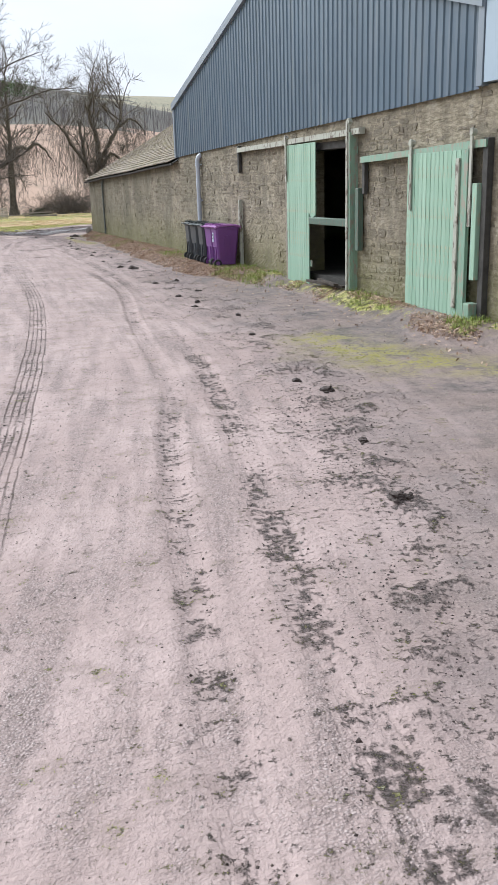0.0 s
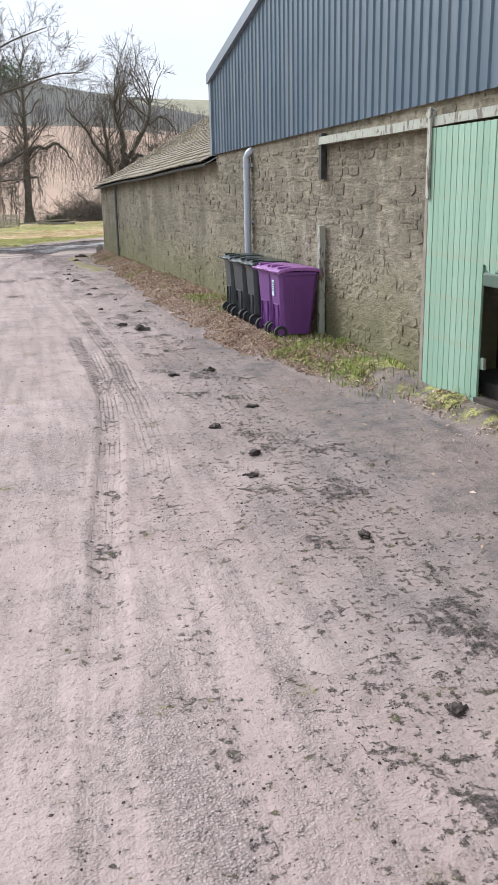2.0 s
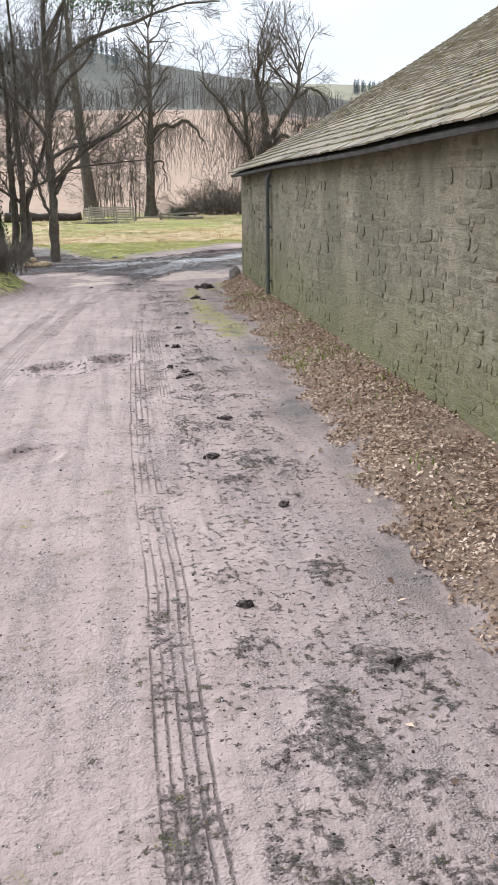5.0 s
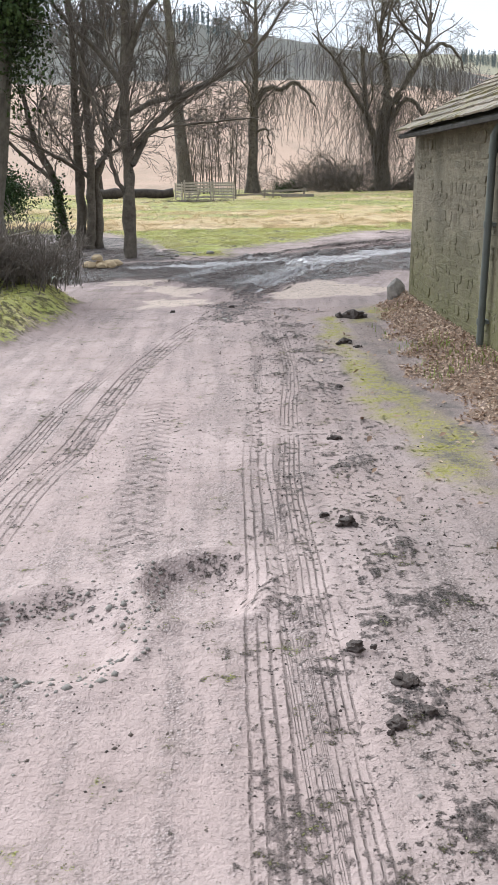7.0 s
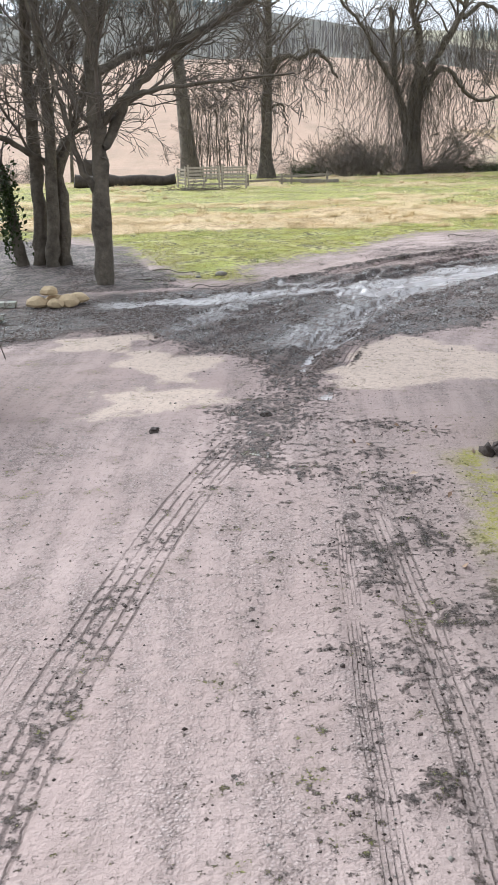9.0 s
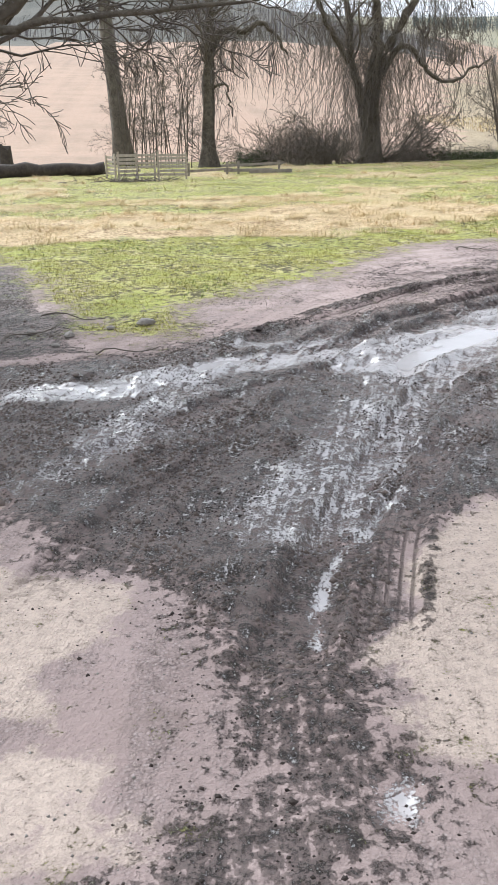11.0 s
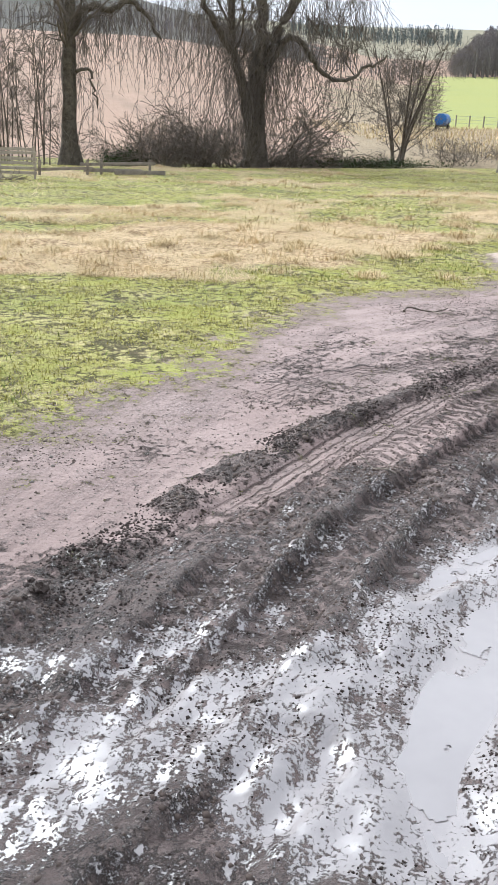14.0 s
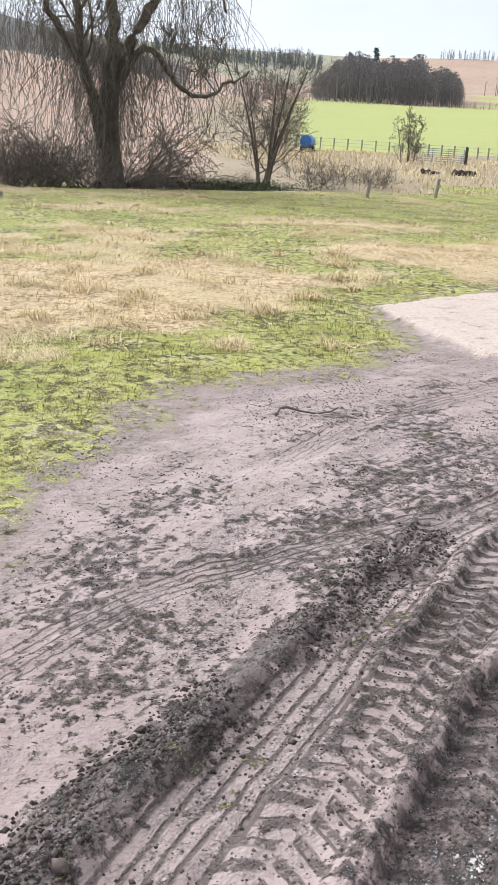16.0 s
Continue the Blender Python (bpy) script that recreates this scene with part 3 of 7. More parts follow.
def yard_material():
    k = Mat("muddy_track", 0.9, 0.0, 0.3)

    def add(*v):
        out = v[0]
        for w in v[1:]:
            out = k.math("ADD", out, w)
        return out

    def part_of(v, f):
        return k.math("MULTIPLY", k.math("SUBTRACT", v, 0.5), f)

    big, mid, crumb, fine, grit = k.noise(0.5, 4), k.noise(3.2, 6, 0.62), k.noise(17, 6, 0.72), k.noise(75, 4, 0.65), k.cells(80)
    along = k.n.new("ShaderNodeCombineXYZ")
    k.l.new(k.math("MULTIPLY", k.attr("track_d"), 5.5), along.inputs[0])
    k.l.new(k.math("MULTIPLY", k.attr("track_s"), 0.45), along.inputs[1])
    streak = k.noise(1.0, 5, 0.6, along.outputs[0])
    lines = k.noise(5.0, 4, 0.6, along.outputs[0])
    # dried pinkish silt, worn down to gravel in patches
    base = k.mix(k.ramp(big, 0.35, 0.65), (0.405, 0.31, 0.288), (0.49, 0.386, 0.363))
    base = k.mix(k.ramp(mid, 0.42, 0.66, 0, 0.4), base, (0.32, 0.246, 0.228))
    base = k.mix(k.ramp(streak, 0.46, 0.62, 0, 0.35), base, (0.28, 0.213, 0.197))
    bed = k.ramp(add(k.noise(0.9, 5, 0.65), part_of(crumb, 0.8), part_of(streak, 1.1)), 0.42, 0.72)
    stones = k.mix(k.ramp(k.cells(70, out=1), 0.15, 0.85), (0.27, 0.212, 0.2), (0.54, 0.455, 0.435))
    gaps = k.cells(70)
    stones = k.mix(k.ramp(gaps, 0.35, 0.75, 0, 0.8), stones, (0.16, 0.125, 0.116))
    base = k.mix(k.math("MULTIPLY", bed, k.ramp(fine, 0.36, 0.6, 0.85, 0.3)), base, stones)
    speck = k.ramp(add(fine, part_of(crumb, 0.7), k.math("MULTIPLY", bed, 0.06)), 0.59, 0.68)
    base = k.mix(k.math("MULTIPLY", speck, 0.55), base, (0.17, 0.132, 0.12))
    clot = k.ramp(add(crumb, part_of(fine, 0.5), part_of(mid, 0.35), k.math("MULTIPLY", k.attr("mud"), 0.24)), 0.66, 0.72)
    base = k.mix(k.math("MULTIPLY", clot, 0.75), base, (0.12, 0.092, 0.084))
    # bare earth and damp tarmac at the side
    lane_c = k.mix(k.ramp(add(k.noise(0.55, 4), part_of(mid, 0.3)), 0.42, 0.58), (0.125, 0.115, 0.112), (0.235, 0.188, 0.165))
    lane_c = k.mix(k.ramp(fine, 0.42, 0.66, 0, 0.75), lane_c, (0.06, 0.05, 0.046))
    lane_c = k.mix(k.ramp(grit, 0.0, 0.2, 0.5, 0), lane_c, (0.40, 0.36, 0.34))
    base = k.mix(k.math("MULTIPLY", k.attr("lane"), k.ramp(add(mid, part_of(crumb, 0.8)), 0.3, 0.66, 1.0, 0.35)), base, lane_c)
    # pale sandy patches
    pale_c = k.mix(k.ramp(add(crumb, part_of(fine, 0.5)), 0.45, 0.7), (0.62, 0.50, 0.425), (0.44, 0.35, 0.30))
    pale_c = k.mix(k.ramp(fine, 0.62, 0.7, 0, 0.7), pale_c, (0.2, 0.15, 0.13))
    base = k.mix(k.ramp(add(k.attr("pale"), part_of(crumb, 1.6), part_of(mid, 1.3)), 0.3, 0.6), base, pale_c)
    # churned mud, pressed smooth where a tyre has printed
    rd, ad = k.attr("rut_d"), k.attr("rut_a")
    within = k.ramp(ad, 0.92, 1.06, 1, 0)
    pressed = k.math("MULTIPLY", within, k.math("MAXIMUM", k.attr("rut_l"), k.attr("rut_w")))
    chew = add(fine, part_of(crumb, 1.1), part_of(mid, 0.7), part_of(lines, 0.8))
    mud_c = k.mix(k.ramp(add(chew, part_of(k.noise(6, 5, 0.65), 0.7)), 0.44, 0.55), (0.285, 0.228, 0.21), (0.034, 0.026, 0.023))
    mud_c = k.mix(k.ramp(mid, 0.36, 0.6, 0.35, 0), mud_c, (0.33, 0.27, 0.25))
    mud_c = k.mix(k.ramp(k.noise(120, 3, 0.6), 0.58, 0.66, 0, 0.6), mud_c, (0.42, 0.36, 0.345))
    mudf = k.ramp(add(k.attr("mud"), part_of(mid, 0.6), part_of(crumb, 2.0), part_of(lines, 0.6)), 0.35, 0.7)
    mudf = k.math("MULTIPLY", mudf, k.ramp(pressed, 0, 1, 1, 0.45))
    base = k.mix(k.math("MULTIPLY", mudf, 0.95), base, mud_c)
    # the prints of the tyres: thin rib lines, or staggered lugs on both sides
    zig = k.math("FRACT", add(k.attr("rut_s"), k.math("MULTIPLY", ad, 0.75), k.math("MULTIPLY", k.math("GREATER_THAN", rd, 0.0), 0.5), part_of(mid, 0.22), part_of(crumb, 0.16)))
    lug = k.math("MULTIPLY", k.ramp(k.math("ABSOLUTE", k.math("SUBTRACT", zig, 0.5)), 0.24, 0.36), k.ramp(ad, 0.04, 0.12))
    lug = k.math("MULTIPLY", k.math("MULTIPLY", lug, k.attr("rut_l")), k.ramp(add(crumb, part_of(fine, 0.6)), 0.46, 0.62, 1.0, 0.15))
    rib = k.ramp(k.math("ABSOLUTE", k.math("SUBTRACT", k.math("FRACT", k.math("MULTIPLY", add(rd, part_of(mid, 0.12), part_of(crumb, 0.1)), 2.4)), 0.5)), 0.32, 0.46)
    rib = k.math("MULTIPLY", k.math("MULTIPLY", rib, k.attr("rut_w")), k.math("MULTIPLY", k.ramp(add(crumb, part_of(fine, 0.6)), 0.42, 0.58, 1.0, 0.1), k.ramp(k.noise(1.3, 5, 0.6), 0.38, 0.58, 0.05, 0.85)))
    tread = k.math("MULTIPLY", k.math("MAXIMUM", lug, k.math("MULTIPLY", rib, 0.85)), within)
    base = k.mix(k.math("MULTIPLY", tread, 0.75), base, (0.09, 0.07, 0.063))
    moss_c = k.mix(k.ramp(crumb, 0.35, 0.65), (0.26, 0.25, 0.04), (0.36, 0.33, 0.09))
    base = k.mix(k.math("MULTIPLY", k.attr("moss"), k.ramp(add(crumb, part_of(fine, 0.5), part_of(mid, 0.8)), 0.4, 0.6, 0.1, 0.95)), base, moss_c)
    litter = k.mix(k.ramp(crumb, 0.4, 0.62), (0.12, 0.08, 0.055), (0.26, 0.175, 0.12))
    base = k.mix(k.ramp(add(k.attr("leaf"), part_of(crumb, 1.6)), 0.35, 0.75, 0, 0.9), base, litter)
    # turf: short, clumped, yellow-green, with soil and painted clump shadows between
    patch = k.noise(1.1, 6, 0.68)
    turf = k.mix(k.ramp(patch, 0.40, 0.60), (0.34, 0.355, 0.08), (0.66, 0.58, 0.28))
    turf = k.mix(k.ramp(mid, 0.46, 0.6, 0, 0.7), turf, (0.46, 0.46, 0.13))
    turf = k.mix(k.ramp(big, 0.50, 0.62, 0, 0.6), turf, (0.30, 0.335, 0.085))
    # dark gaps: soil and the shadow between clumps, in one colour
    turf = k.mix(k.ramp(add(k.noise(9, 5, 0.7), part_of(patch, 0.5)), 0.48, 0.57, 0, 0.92), turf, (0.05, 0.042, 0.022))
    turf = k.mix(k.ramp(fine, 0.55, 0.68, 0, 0.45), turf, (0.46, 0.42, 0.19))
    turf = k.mix(k.ramp(add(k.noise(4, 6, 0.7), part_of(crumb, 0.8)), 0.54, 0.64, 0, 0.65), turf, (0.16, 0.125, 0.08))
    # larger dark patches, coloured in for tussock shadows and molehill-like soil
    turf = k.mix(k.ramp(add(k.noise(1.7, 6, 0.72), part_of(crumb, 0.4)), 0.57, 0.66, 0, 0.6), turf, (0.13, 0.11, 0.06))
    turf = k.mix(k.ramp(fine, 0.36, 0.5, 0.45, 0), turf, (0.11, 0.105, 0.035))
    straw = k.mix(k.ramp(add(crumb, part_of(mid, 0.5)), 0.40, 0.62), (0.72, 0.56, 0.35), (0.26, 0.17, 0.09))
    turf = k.mix(k.ramp(add(k.attr("dry"), part_of(mid, 1.2), part_of(crumb, 0.6)), 0.3, 0.7), turf, straw)
    worn = k.math("MULTIPLY", k.ramp(add(k.attr("grass"), part_of(mid, 1.2)), 0.05, 0.4), k.ramp(add(crumb, part_of(fine, 0.8)), 0.38, 0.6, 0.3, 0.9))
    base = k.mix(worn, base, (0.15, 0.118, 0.095))
    base = k.mix(k.ramp(add(k.attr("grass"), part_of(crumb, 2.0), part_of(mid, 1.8), part_of(fine, 1.6)), 0.40, 0.60), base, turf)
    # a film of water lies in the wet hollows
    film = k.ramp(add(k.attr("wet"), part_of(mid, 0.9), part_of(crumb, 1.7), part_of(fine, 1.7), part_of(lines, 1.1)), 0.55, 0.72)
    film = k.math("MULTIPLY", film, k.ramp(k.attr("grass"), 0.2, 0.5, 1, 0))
    # silt tone lifted paler, so the colour holds part of the sky's reflection
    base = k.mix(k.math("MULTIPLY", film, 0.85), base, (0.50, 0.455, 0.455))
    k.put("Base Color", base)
    damp = k.math("MULTIPLY", mudf, k.ramp(k.attr("wet"), 0.1, 0.6, 0.3, 0.85))
    k.put("Roughness", k.math("MAXIMUM", k.math("SUBTRACT", k.math("SUBTRACT", 0.92, k.math("MULTIPLY", damp, 0.75)), k.math("MULTIPLY", film, 0.85)), 0.3))
    k.put("Specular IOR Level", k.ramp(k.math("MAXIMUM", film, damp), 0, 1, 0.25, 0.7))
    k.put("IOR", k.ramp(film, 0, 1, 1.5, 2.1))
    lumps = k.noise(26, 4, 0.65)
    rel = add(k.math("MULTIPLY", fine, 0.1), k.math("MULTIPLY", mid, 0.5), k.math("MULTIPLY", lines, 0.08), k.math("MULTIPLY", lumps, k.ramp(mudf, 0, 1, 0.45, 1.8)))
    rel = add(rel, k.math("MULTIPLY", clot, 0.25), k.math("MULTIPLY", tread, -1.3), k.math("MULTIPLY", k.math("MULTIPLY", bed, k.ramp(gaps, 0.1, 0.7, 1, 0)), 0.16))
    rel = k.math("MULTIPLY", rel, k.ramp(film, 0, 1, 1.0, 0.0))
    k.bump(add(rel, k.math("MULTIPLY", film, 0.5)), 1.0, 0.04)
    return k.m


def field_material(name, a, b, c, stripe=0.0):
    k = Mat(name, 0.95)
    big, mid, fine = k.noise(0.02, 4), k.noise(0.25, 6), k.noise(2.5, 5)
    col = k.mix(k.ramp(big, 0.35, 0.65), a, b)
    col = k.mix(k.ramp(k.math("ADD", k.math("MULTIPLY", mid, 0.6), k.math("MULTIPLY", fine, 0.4)), 0.42, 0.68, 0, 0.8), col, c)
    if stripe:
        col = k.mix(k.ramp(k.noise(0.5, 3, 0.5, k.stretch(1.0, 0.04, 0.04)), 0.4, 0.6, 0, stripe), col, a)
    k.put("Base Color", col)
    k.bump(fine, 0.6, 0.3)
    return k.m


M_YARD = yard_material()
M_MEADOW = field_material("meadow_grass", (0.30, 0.30, 0.085), (0.42, 0.37, 0.16), (0.22, 0.21, 0.07))
M_STUBBLE = field_material("stubble_field", (0.46, 0.31, 0.225), (0.37, 0.255, 0.19), (0.27, 0.205, 0.14), 0.5)
M_CROP = field_material("winter_crop", (0.41, 0.41, 0.12), (0.37, 0.385, 0.12), (0.33, 0.36, 0.13))
M_MOOR = field_material("rough_hill_pasture", (0.30, 0.28, 0.19), (0.36, 0.32, 0.22), (0.20, 0.19, 0.14))
M_WOODED = field_material("wooded_hillside", (0.10, 0.096, 0.08), (0.145, 0.13, 0.105), (0.075, 0.075, 0.066))
M_BRACKEN = field_material("bracken_bank", (0.40, 0.31, 0.20), (0.34, 0.27, 0.17), (0.22, 0.17, 0.11))

idx = np.arange(X.size).reshape(X.shape)
quads = np.stack([idx[:-1, :-1], idx[:-1, 1:], idx[1:, 1:], idx[1:, :-1]], -1).reshape(-1, 4)
ground_me = raw_mesh("ground", np.stack([X, Y, Z], -1).reshape(-1, 3), quads, M_YARD)
for m in (M_MEADOW, M_STUBBLE, M_CROP, M_MOOR, M_WOODED, M_BRACKEN):
    ground_me.materials.append(m)
cx, cy = X[:-1, :-1], Y[:-1, :-1]
cd, cb = D0[:-1, :-1], B0[:-1, :-1]
edge_y = 91 + 0.10 * cx
slot = np.where(((np.abs(cx - 4) < 11.8) & (cy > 0.3)) | ((np.abs(cx - 8) < 44) & (cy > 58)), 0, 1)
up = cy > edge_y
slot = np.where(up, np.where(cb < 19, 2, 6), slot)
slot = np.where(up & (cb >= 24.2) & (cd > 95 + 1.2 * (cb - 26)) & (cd < 340), 3, slot)
slot = np.where(up & (cd > 275 + 2.0 * cb) & (cb < 17.5), 5, slot)
slot = np.where((cd > 250) & (cb >= 19) & (cb < 24.2), 2, slot)
slot = np.where((cd > 350) & (cb >= 17.5), np.where((cb > 36) & (cd < 480), 3, 2), slot)
slot = np.where((cd > 560) & (cb < 30), 4, slot)
slot = np.where((cd > 480) & (cb < 13) & (fbm(cx, cy, 0.01, 3, 9) > 0.5), 5, slot)
ground_me.polygons.foreach_set("material_index", slot.ravel().astype(np.int32))
ground_me.polygons.foreach_set("use_smooth", np.ones(len(ground_me.polygons), bool))
for key, arr in (("grass", a_grass), ("mud", a_mud_shade), ("wet", a_wet), ("moss", a_moss), ("leaf", a_leaf), ("pale", a_pale), ("lane", a_lane), ("dry", a_dry), ("rut_d", a_rd), ("rut_s", a_rs), ("rut_w", a_rw), ("rut_l", a_rl), ("rut_a", a_ra), ("track_d", a_td), ("track_s", a_ts)):
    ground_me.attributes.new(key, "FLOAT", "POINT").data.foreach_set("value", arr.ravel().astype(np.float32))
ground = tagged(new("ground", ground_me), "muddy stone track, meadow and farmed hills beyond", "ground", kind="structure")

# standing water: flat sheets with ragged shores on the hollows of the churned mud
# silty base colour brightened to stand in for the reflected sky
M_WATER = plain("silty_water_sheen", (0.48, 0.44, 0.44), (0.42, 0.385, 0.385), 1.2, 0.06, bump=0.02, dist=0.002, fine=9)
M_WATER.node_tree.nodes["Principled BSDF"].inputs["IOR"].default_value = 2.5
wx, wy = np.arange(4.0, 10.0, 0.014), np.arange(53.2, 56.6, 0.014)
WX, WY = np.meshgrid(wx, wy)
pool = sum(blot(WX, WY, p, 0.1, 0.06, 2.0, 70 + i) for i, p in enumerate(PUDDLES)).clip(0, 1)
far_side = sstep(WX, 5.7, 6.2)
pool = pool - (0.35 + 1.5 * far_side) * (fbm(WX, WY, 3.5, 4, 171) - 0.45 + 0.05 * far_side) - (0.4 + 0.5 * far_side) * (fbm(WX, WY, 9, 4, 172) - 0.45)
widx = np.arange(WX.size).reshape(WX.shape)
wquads = np.stack([widx[:-1, :-1], widx[:-1, 1:], widx[1:, 1:], widx[1:, :-1]], -1)[(pool[:-1, :-1] > 0.55) & (pool[1:, 1:] > 0.55)]
used, back = np.unique(wquads, return_inverse=True)
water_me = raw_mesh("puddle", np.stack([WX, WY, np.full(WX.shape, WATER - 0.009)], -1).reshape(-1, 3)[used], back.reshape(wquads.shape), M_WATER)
tagged(new("puddle", water_me), "shallow silty puddles in the churned mud, sky sheen in their pale colour", "puddle", kind="structure")

# ---- materials of the buildings and things ----
def wall_stain(k, col, mid):
    """Soot-dark runs, brown damp and green algae that cross stones and joints alike."""
    where = k.n.new("ShaderNodeNewGeometry").outputs["Position"]
    sep = k.n.new("ShaderNodeSeparateXYZ")
    k.l.new(where, sep.inputs[0])
    runs = k.n.new("ShaderNodeMapping")
    k.l.new(where, runs.inputs[0])
    runs.inputs["Scale"].default_value = (1, 0.8, 0.35)
    run, big, blotch = k.noise(1.0, 5, 0.65, runs.outputs[0]), k.noise(0.45, 5, 0.6, where), k.noise(2.6, 6, 0.68, where)
    col = k.mix(k.ramp(blotch, 0.5, 0.62, 0, 0.35), col, (0.14, 0.112, 0.085))
    col = k.mix(k.ramp(blotch, 0.34, 0.46, 0.3, 0), col, (0.52, 0.47, 0.40))
    col = k.mix(k.ramp(run, 0.48, 0.62, 0, 0.7), col, (0.11, 0.094, 0.068))
    # the low range is the dampest, and the greenest
    damp = k.math("ADD", k.ramp(sep.outputs[1], 22, 40, -0.12, 0.2), k.math("ADD", big, k.math("MULTIPLY", k.math("SUBTRACT", mid, 0.5), 0.7)))
    col = k.mix(k.ramp(damp, 0.42, 0.66, 0, 0.52), col, (0.105, 0.094, 0.06))
    foot = k.ramp(k.math("ADD", sep.outputs[2], k.math("MULTIPLY", big, 1.8)), 1.1, 2.3, 1, 0)
    return k.mix(k.math("MULTIPLY", foot, k.ramp(mid, 0.35, 0.6, 0.25, 0.85)), col, (0.155, 0.15, 0.05))


def rubble_material():
    k = Mat("rubble_stone", 0.92)
    mid, fine = k.noise(8, 6, 0.66, k.stretch(1, 1, 2.2)), k.noise(40, 5, 0.65, k.stretch(1, 1, 1.8))
    own = k.math("ADD", k.math("MULTIPLY", k.island(), 0.6), k.math("MULTIPLY", k.each(), 0.4))
    col = k.mix(k.ramp(own, 0.1, 0.9), (0.165, 0.14, 0.098), (0.37, 0.318, 0.238))
    col = k.mix(k.ramp(mid, 0.44, 0.6, 0, 0.85), col, (0.13, 0.105, 0.08))
    col = k.mix(k.ramp(fine, 0.54, 0.7, 0, 0.6), col, (0.46, 0.41, 0.34))
    k.put("Base Color", wall_stain(k, col, mid))
    k.bump(k.math("ADD", mid, k.math("MULTIPLY", fine, 0.35)), 1.0, 0.035)
    return k.m


def mortar_material():
    k = Mat("lime_mortar", 0.95)
    mid, fine = k.noise(6, 6, 0.68, k.stretch(1, 1, 2.6)), k.noise(36, 5, 0.65, k.stretch(1, 1, 2.2))
    col = k.mix(k.ramp(mid, 0.42, 0.6), (0.225, 0.19, 0.135), (0.40, 0.348, 0.262))
    col = k.mix(k.ramp(fine, 0.5, 0.7, 0, 0.65), col, (0.15, 0.12, 0.09))
    k.put("Base Color", wall_stain(k, col, mid))
    k.bump(k.math("ADD", mid, k.math("MULTIPLY", fine, 0.4)), 1.0, 0.035)
    return k.m


def sheet_material(name, a, b, rough=0.42):
    k = Mat(name, rough, 0.0, 0.5)
    big, run, fine = k.noise(0.35, 4), k.noise(1.2, 5, 0.6, k.stretch(1, 4, 0.35)), k.noise(30, 4)
    col = k.mix(k.ramp(big, 0.3, 0.7), a, b)
    col = k.mix(k.ramp(run, 0.5, 0.72, 0, 0.35), col, (0.23, 0.25, 0.27))
    col = k.mix(k.ramp(run, 0.64, 0.78, 0, 0.5), col, (0.13, 0.15, 0.10))
    k.put("Base Color", col)
    k.put("Roughness", k.ramp(run, 0.3, 0.7, rough - 0.1, rough + 0.15))
    k.bump(fine, 0.06, 0.002)
    return k.m


def slate_material():
    k = Mat("stone_slate", 0.85)
    own, mid, fine = k.math("FRACT", k.math("ADD", k.island(), k.each())), k.noise(3.5, 5), k.noise(40, 5)
    col = k.mix(own, (0.33, 0.27, 0.215), (0.18, 0.15, 0.12))
    col = k.mix(k.ramp(mid, 0.46, 0.62, 0, 0.75), col, (0.20, 0.17, 0.06))
    col = k.mix(k.ramp(k.noise(9, 5, 0.7), 0.54, 0.64, 0, 0.8), col, (0.075, 0.06, 0.05))
    col = k.mix(k.ramp(fine, 0.5, 0.7, 0, 0.6), col, (0.36, 0.34, 0.29))
    k.put("Base Color", col)
    k.bump(fine, 0.7, 0.012)
    return k.m


def paint_material(name, a, b, bare, amount=0.62):
    """Flaking paint on upright boards."""
    k = Mat(name, 0.62)
    grain = k.noise(9, 6, 0.65, k.stretch(6, 6, 0.5))
    flake, own = k.noise(14, 6, 0.7, k.stretch(1, 1, 0.35)), k.math("FRACT", k.math("ADD", k.island(), k.each()))
    col = k.mix(own, a, b)
    col = k.mix(k.ramp(grain, 0.35, 0.7, 0, 0.45), col, tuple(v * 0.62 for v in a))
    col = k.mix(k.ramp(flake, amount, amount + 0.08), col, bare)
    k.put("Base Color", col)
    k.bump(k.math("ADD", grain, flake), 0.5, 0.006)
    return k.m


M_RUBBLE, M_MORTAR = rubble_material(), mortar_material()
M_BLUE = sheet_material("blue_sheet_cladding", (0.056, 0.088, 0.128), (0.074, 0.112, 0.158))
M_BLUE_TRIM = sheet_material("grey_blue_flashing", (0.17, 0.20, 0.24), (0.22, 0.25, 0.29))
M_PALE_SHEET = sheet_material("pale_blue_sheet", (0.30, 0.37, 0.45), (0.36, 0.43, 0.50))
M_SLATE = slate_material()
M_GREEN = paint_material("flaking_green_paint", (0.265, 0.41, 0.305), (0.34, 0.49, 0.38), (0.36, 0.34, 0.24), 0.55)
M_GREEN_OLD = paint_material("worn_green_paint", (0.18, 0.30, 0.22), (0.26, 0.38, 0.29), (0.28, 0.26, 0.21), 0.5)
M_GREEN_DARK = paint_material("dark_worn_green_timber", (0.075, 0.12, 0.09), (0.11, 0.16, 0.125), (0.13, 0.115, 0.09), 0.54)
M_RAIL = paint_material("peeling_pale_timber", (0.38, 0.39, 0.33), (0.45, 0.44, 0.38), (0.14, 0.11, 0.09), 0.52)
M_GREY_WOOD = plain("weathered_grey_timber", (0.33, 0.29, 0.24), (0.19, 0.165, 0.14), 5, 0.9, bump=0.7, dist=0.008, fine=35)
M_ROT = plain("rotten_dark_timber", (0.075, 0.058, 0.045), (0.035, 0.028, 0.024), 5, 0.95, bump=0.8, dist=0.02, fine=30)
M_DARK_WOOD = plain("dark_damp_timber", (0.07, 0.065, 0.06), (0.04, 0.038, 0.036), 6, 0.85, bump=0.5)
M_IRON = plain("rusted_iron", (0.09, 0.065, 0.05), (0.05, 0.042, 0.038), 9, 0.75, 0.3)
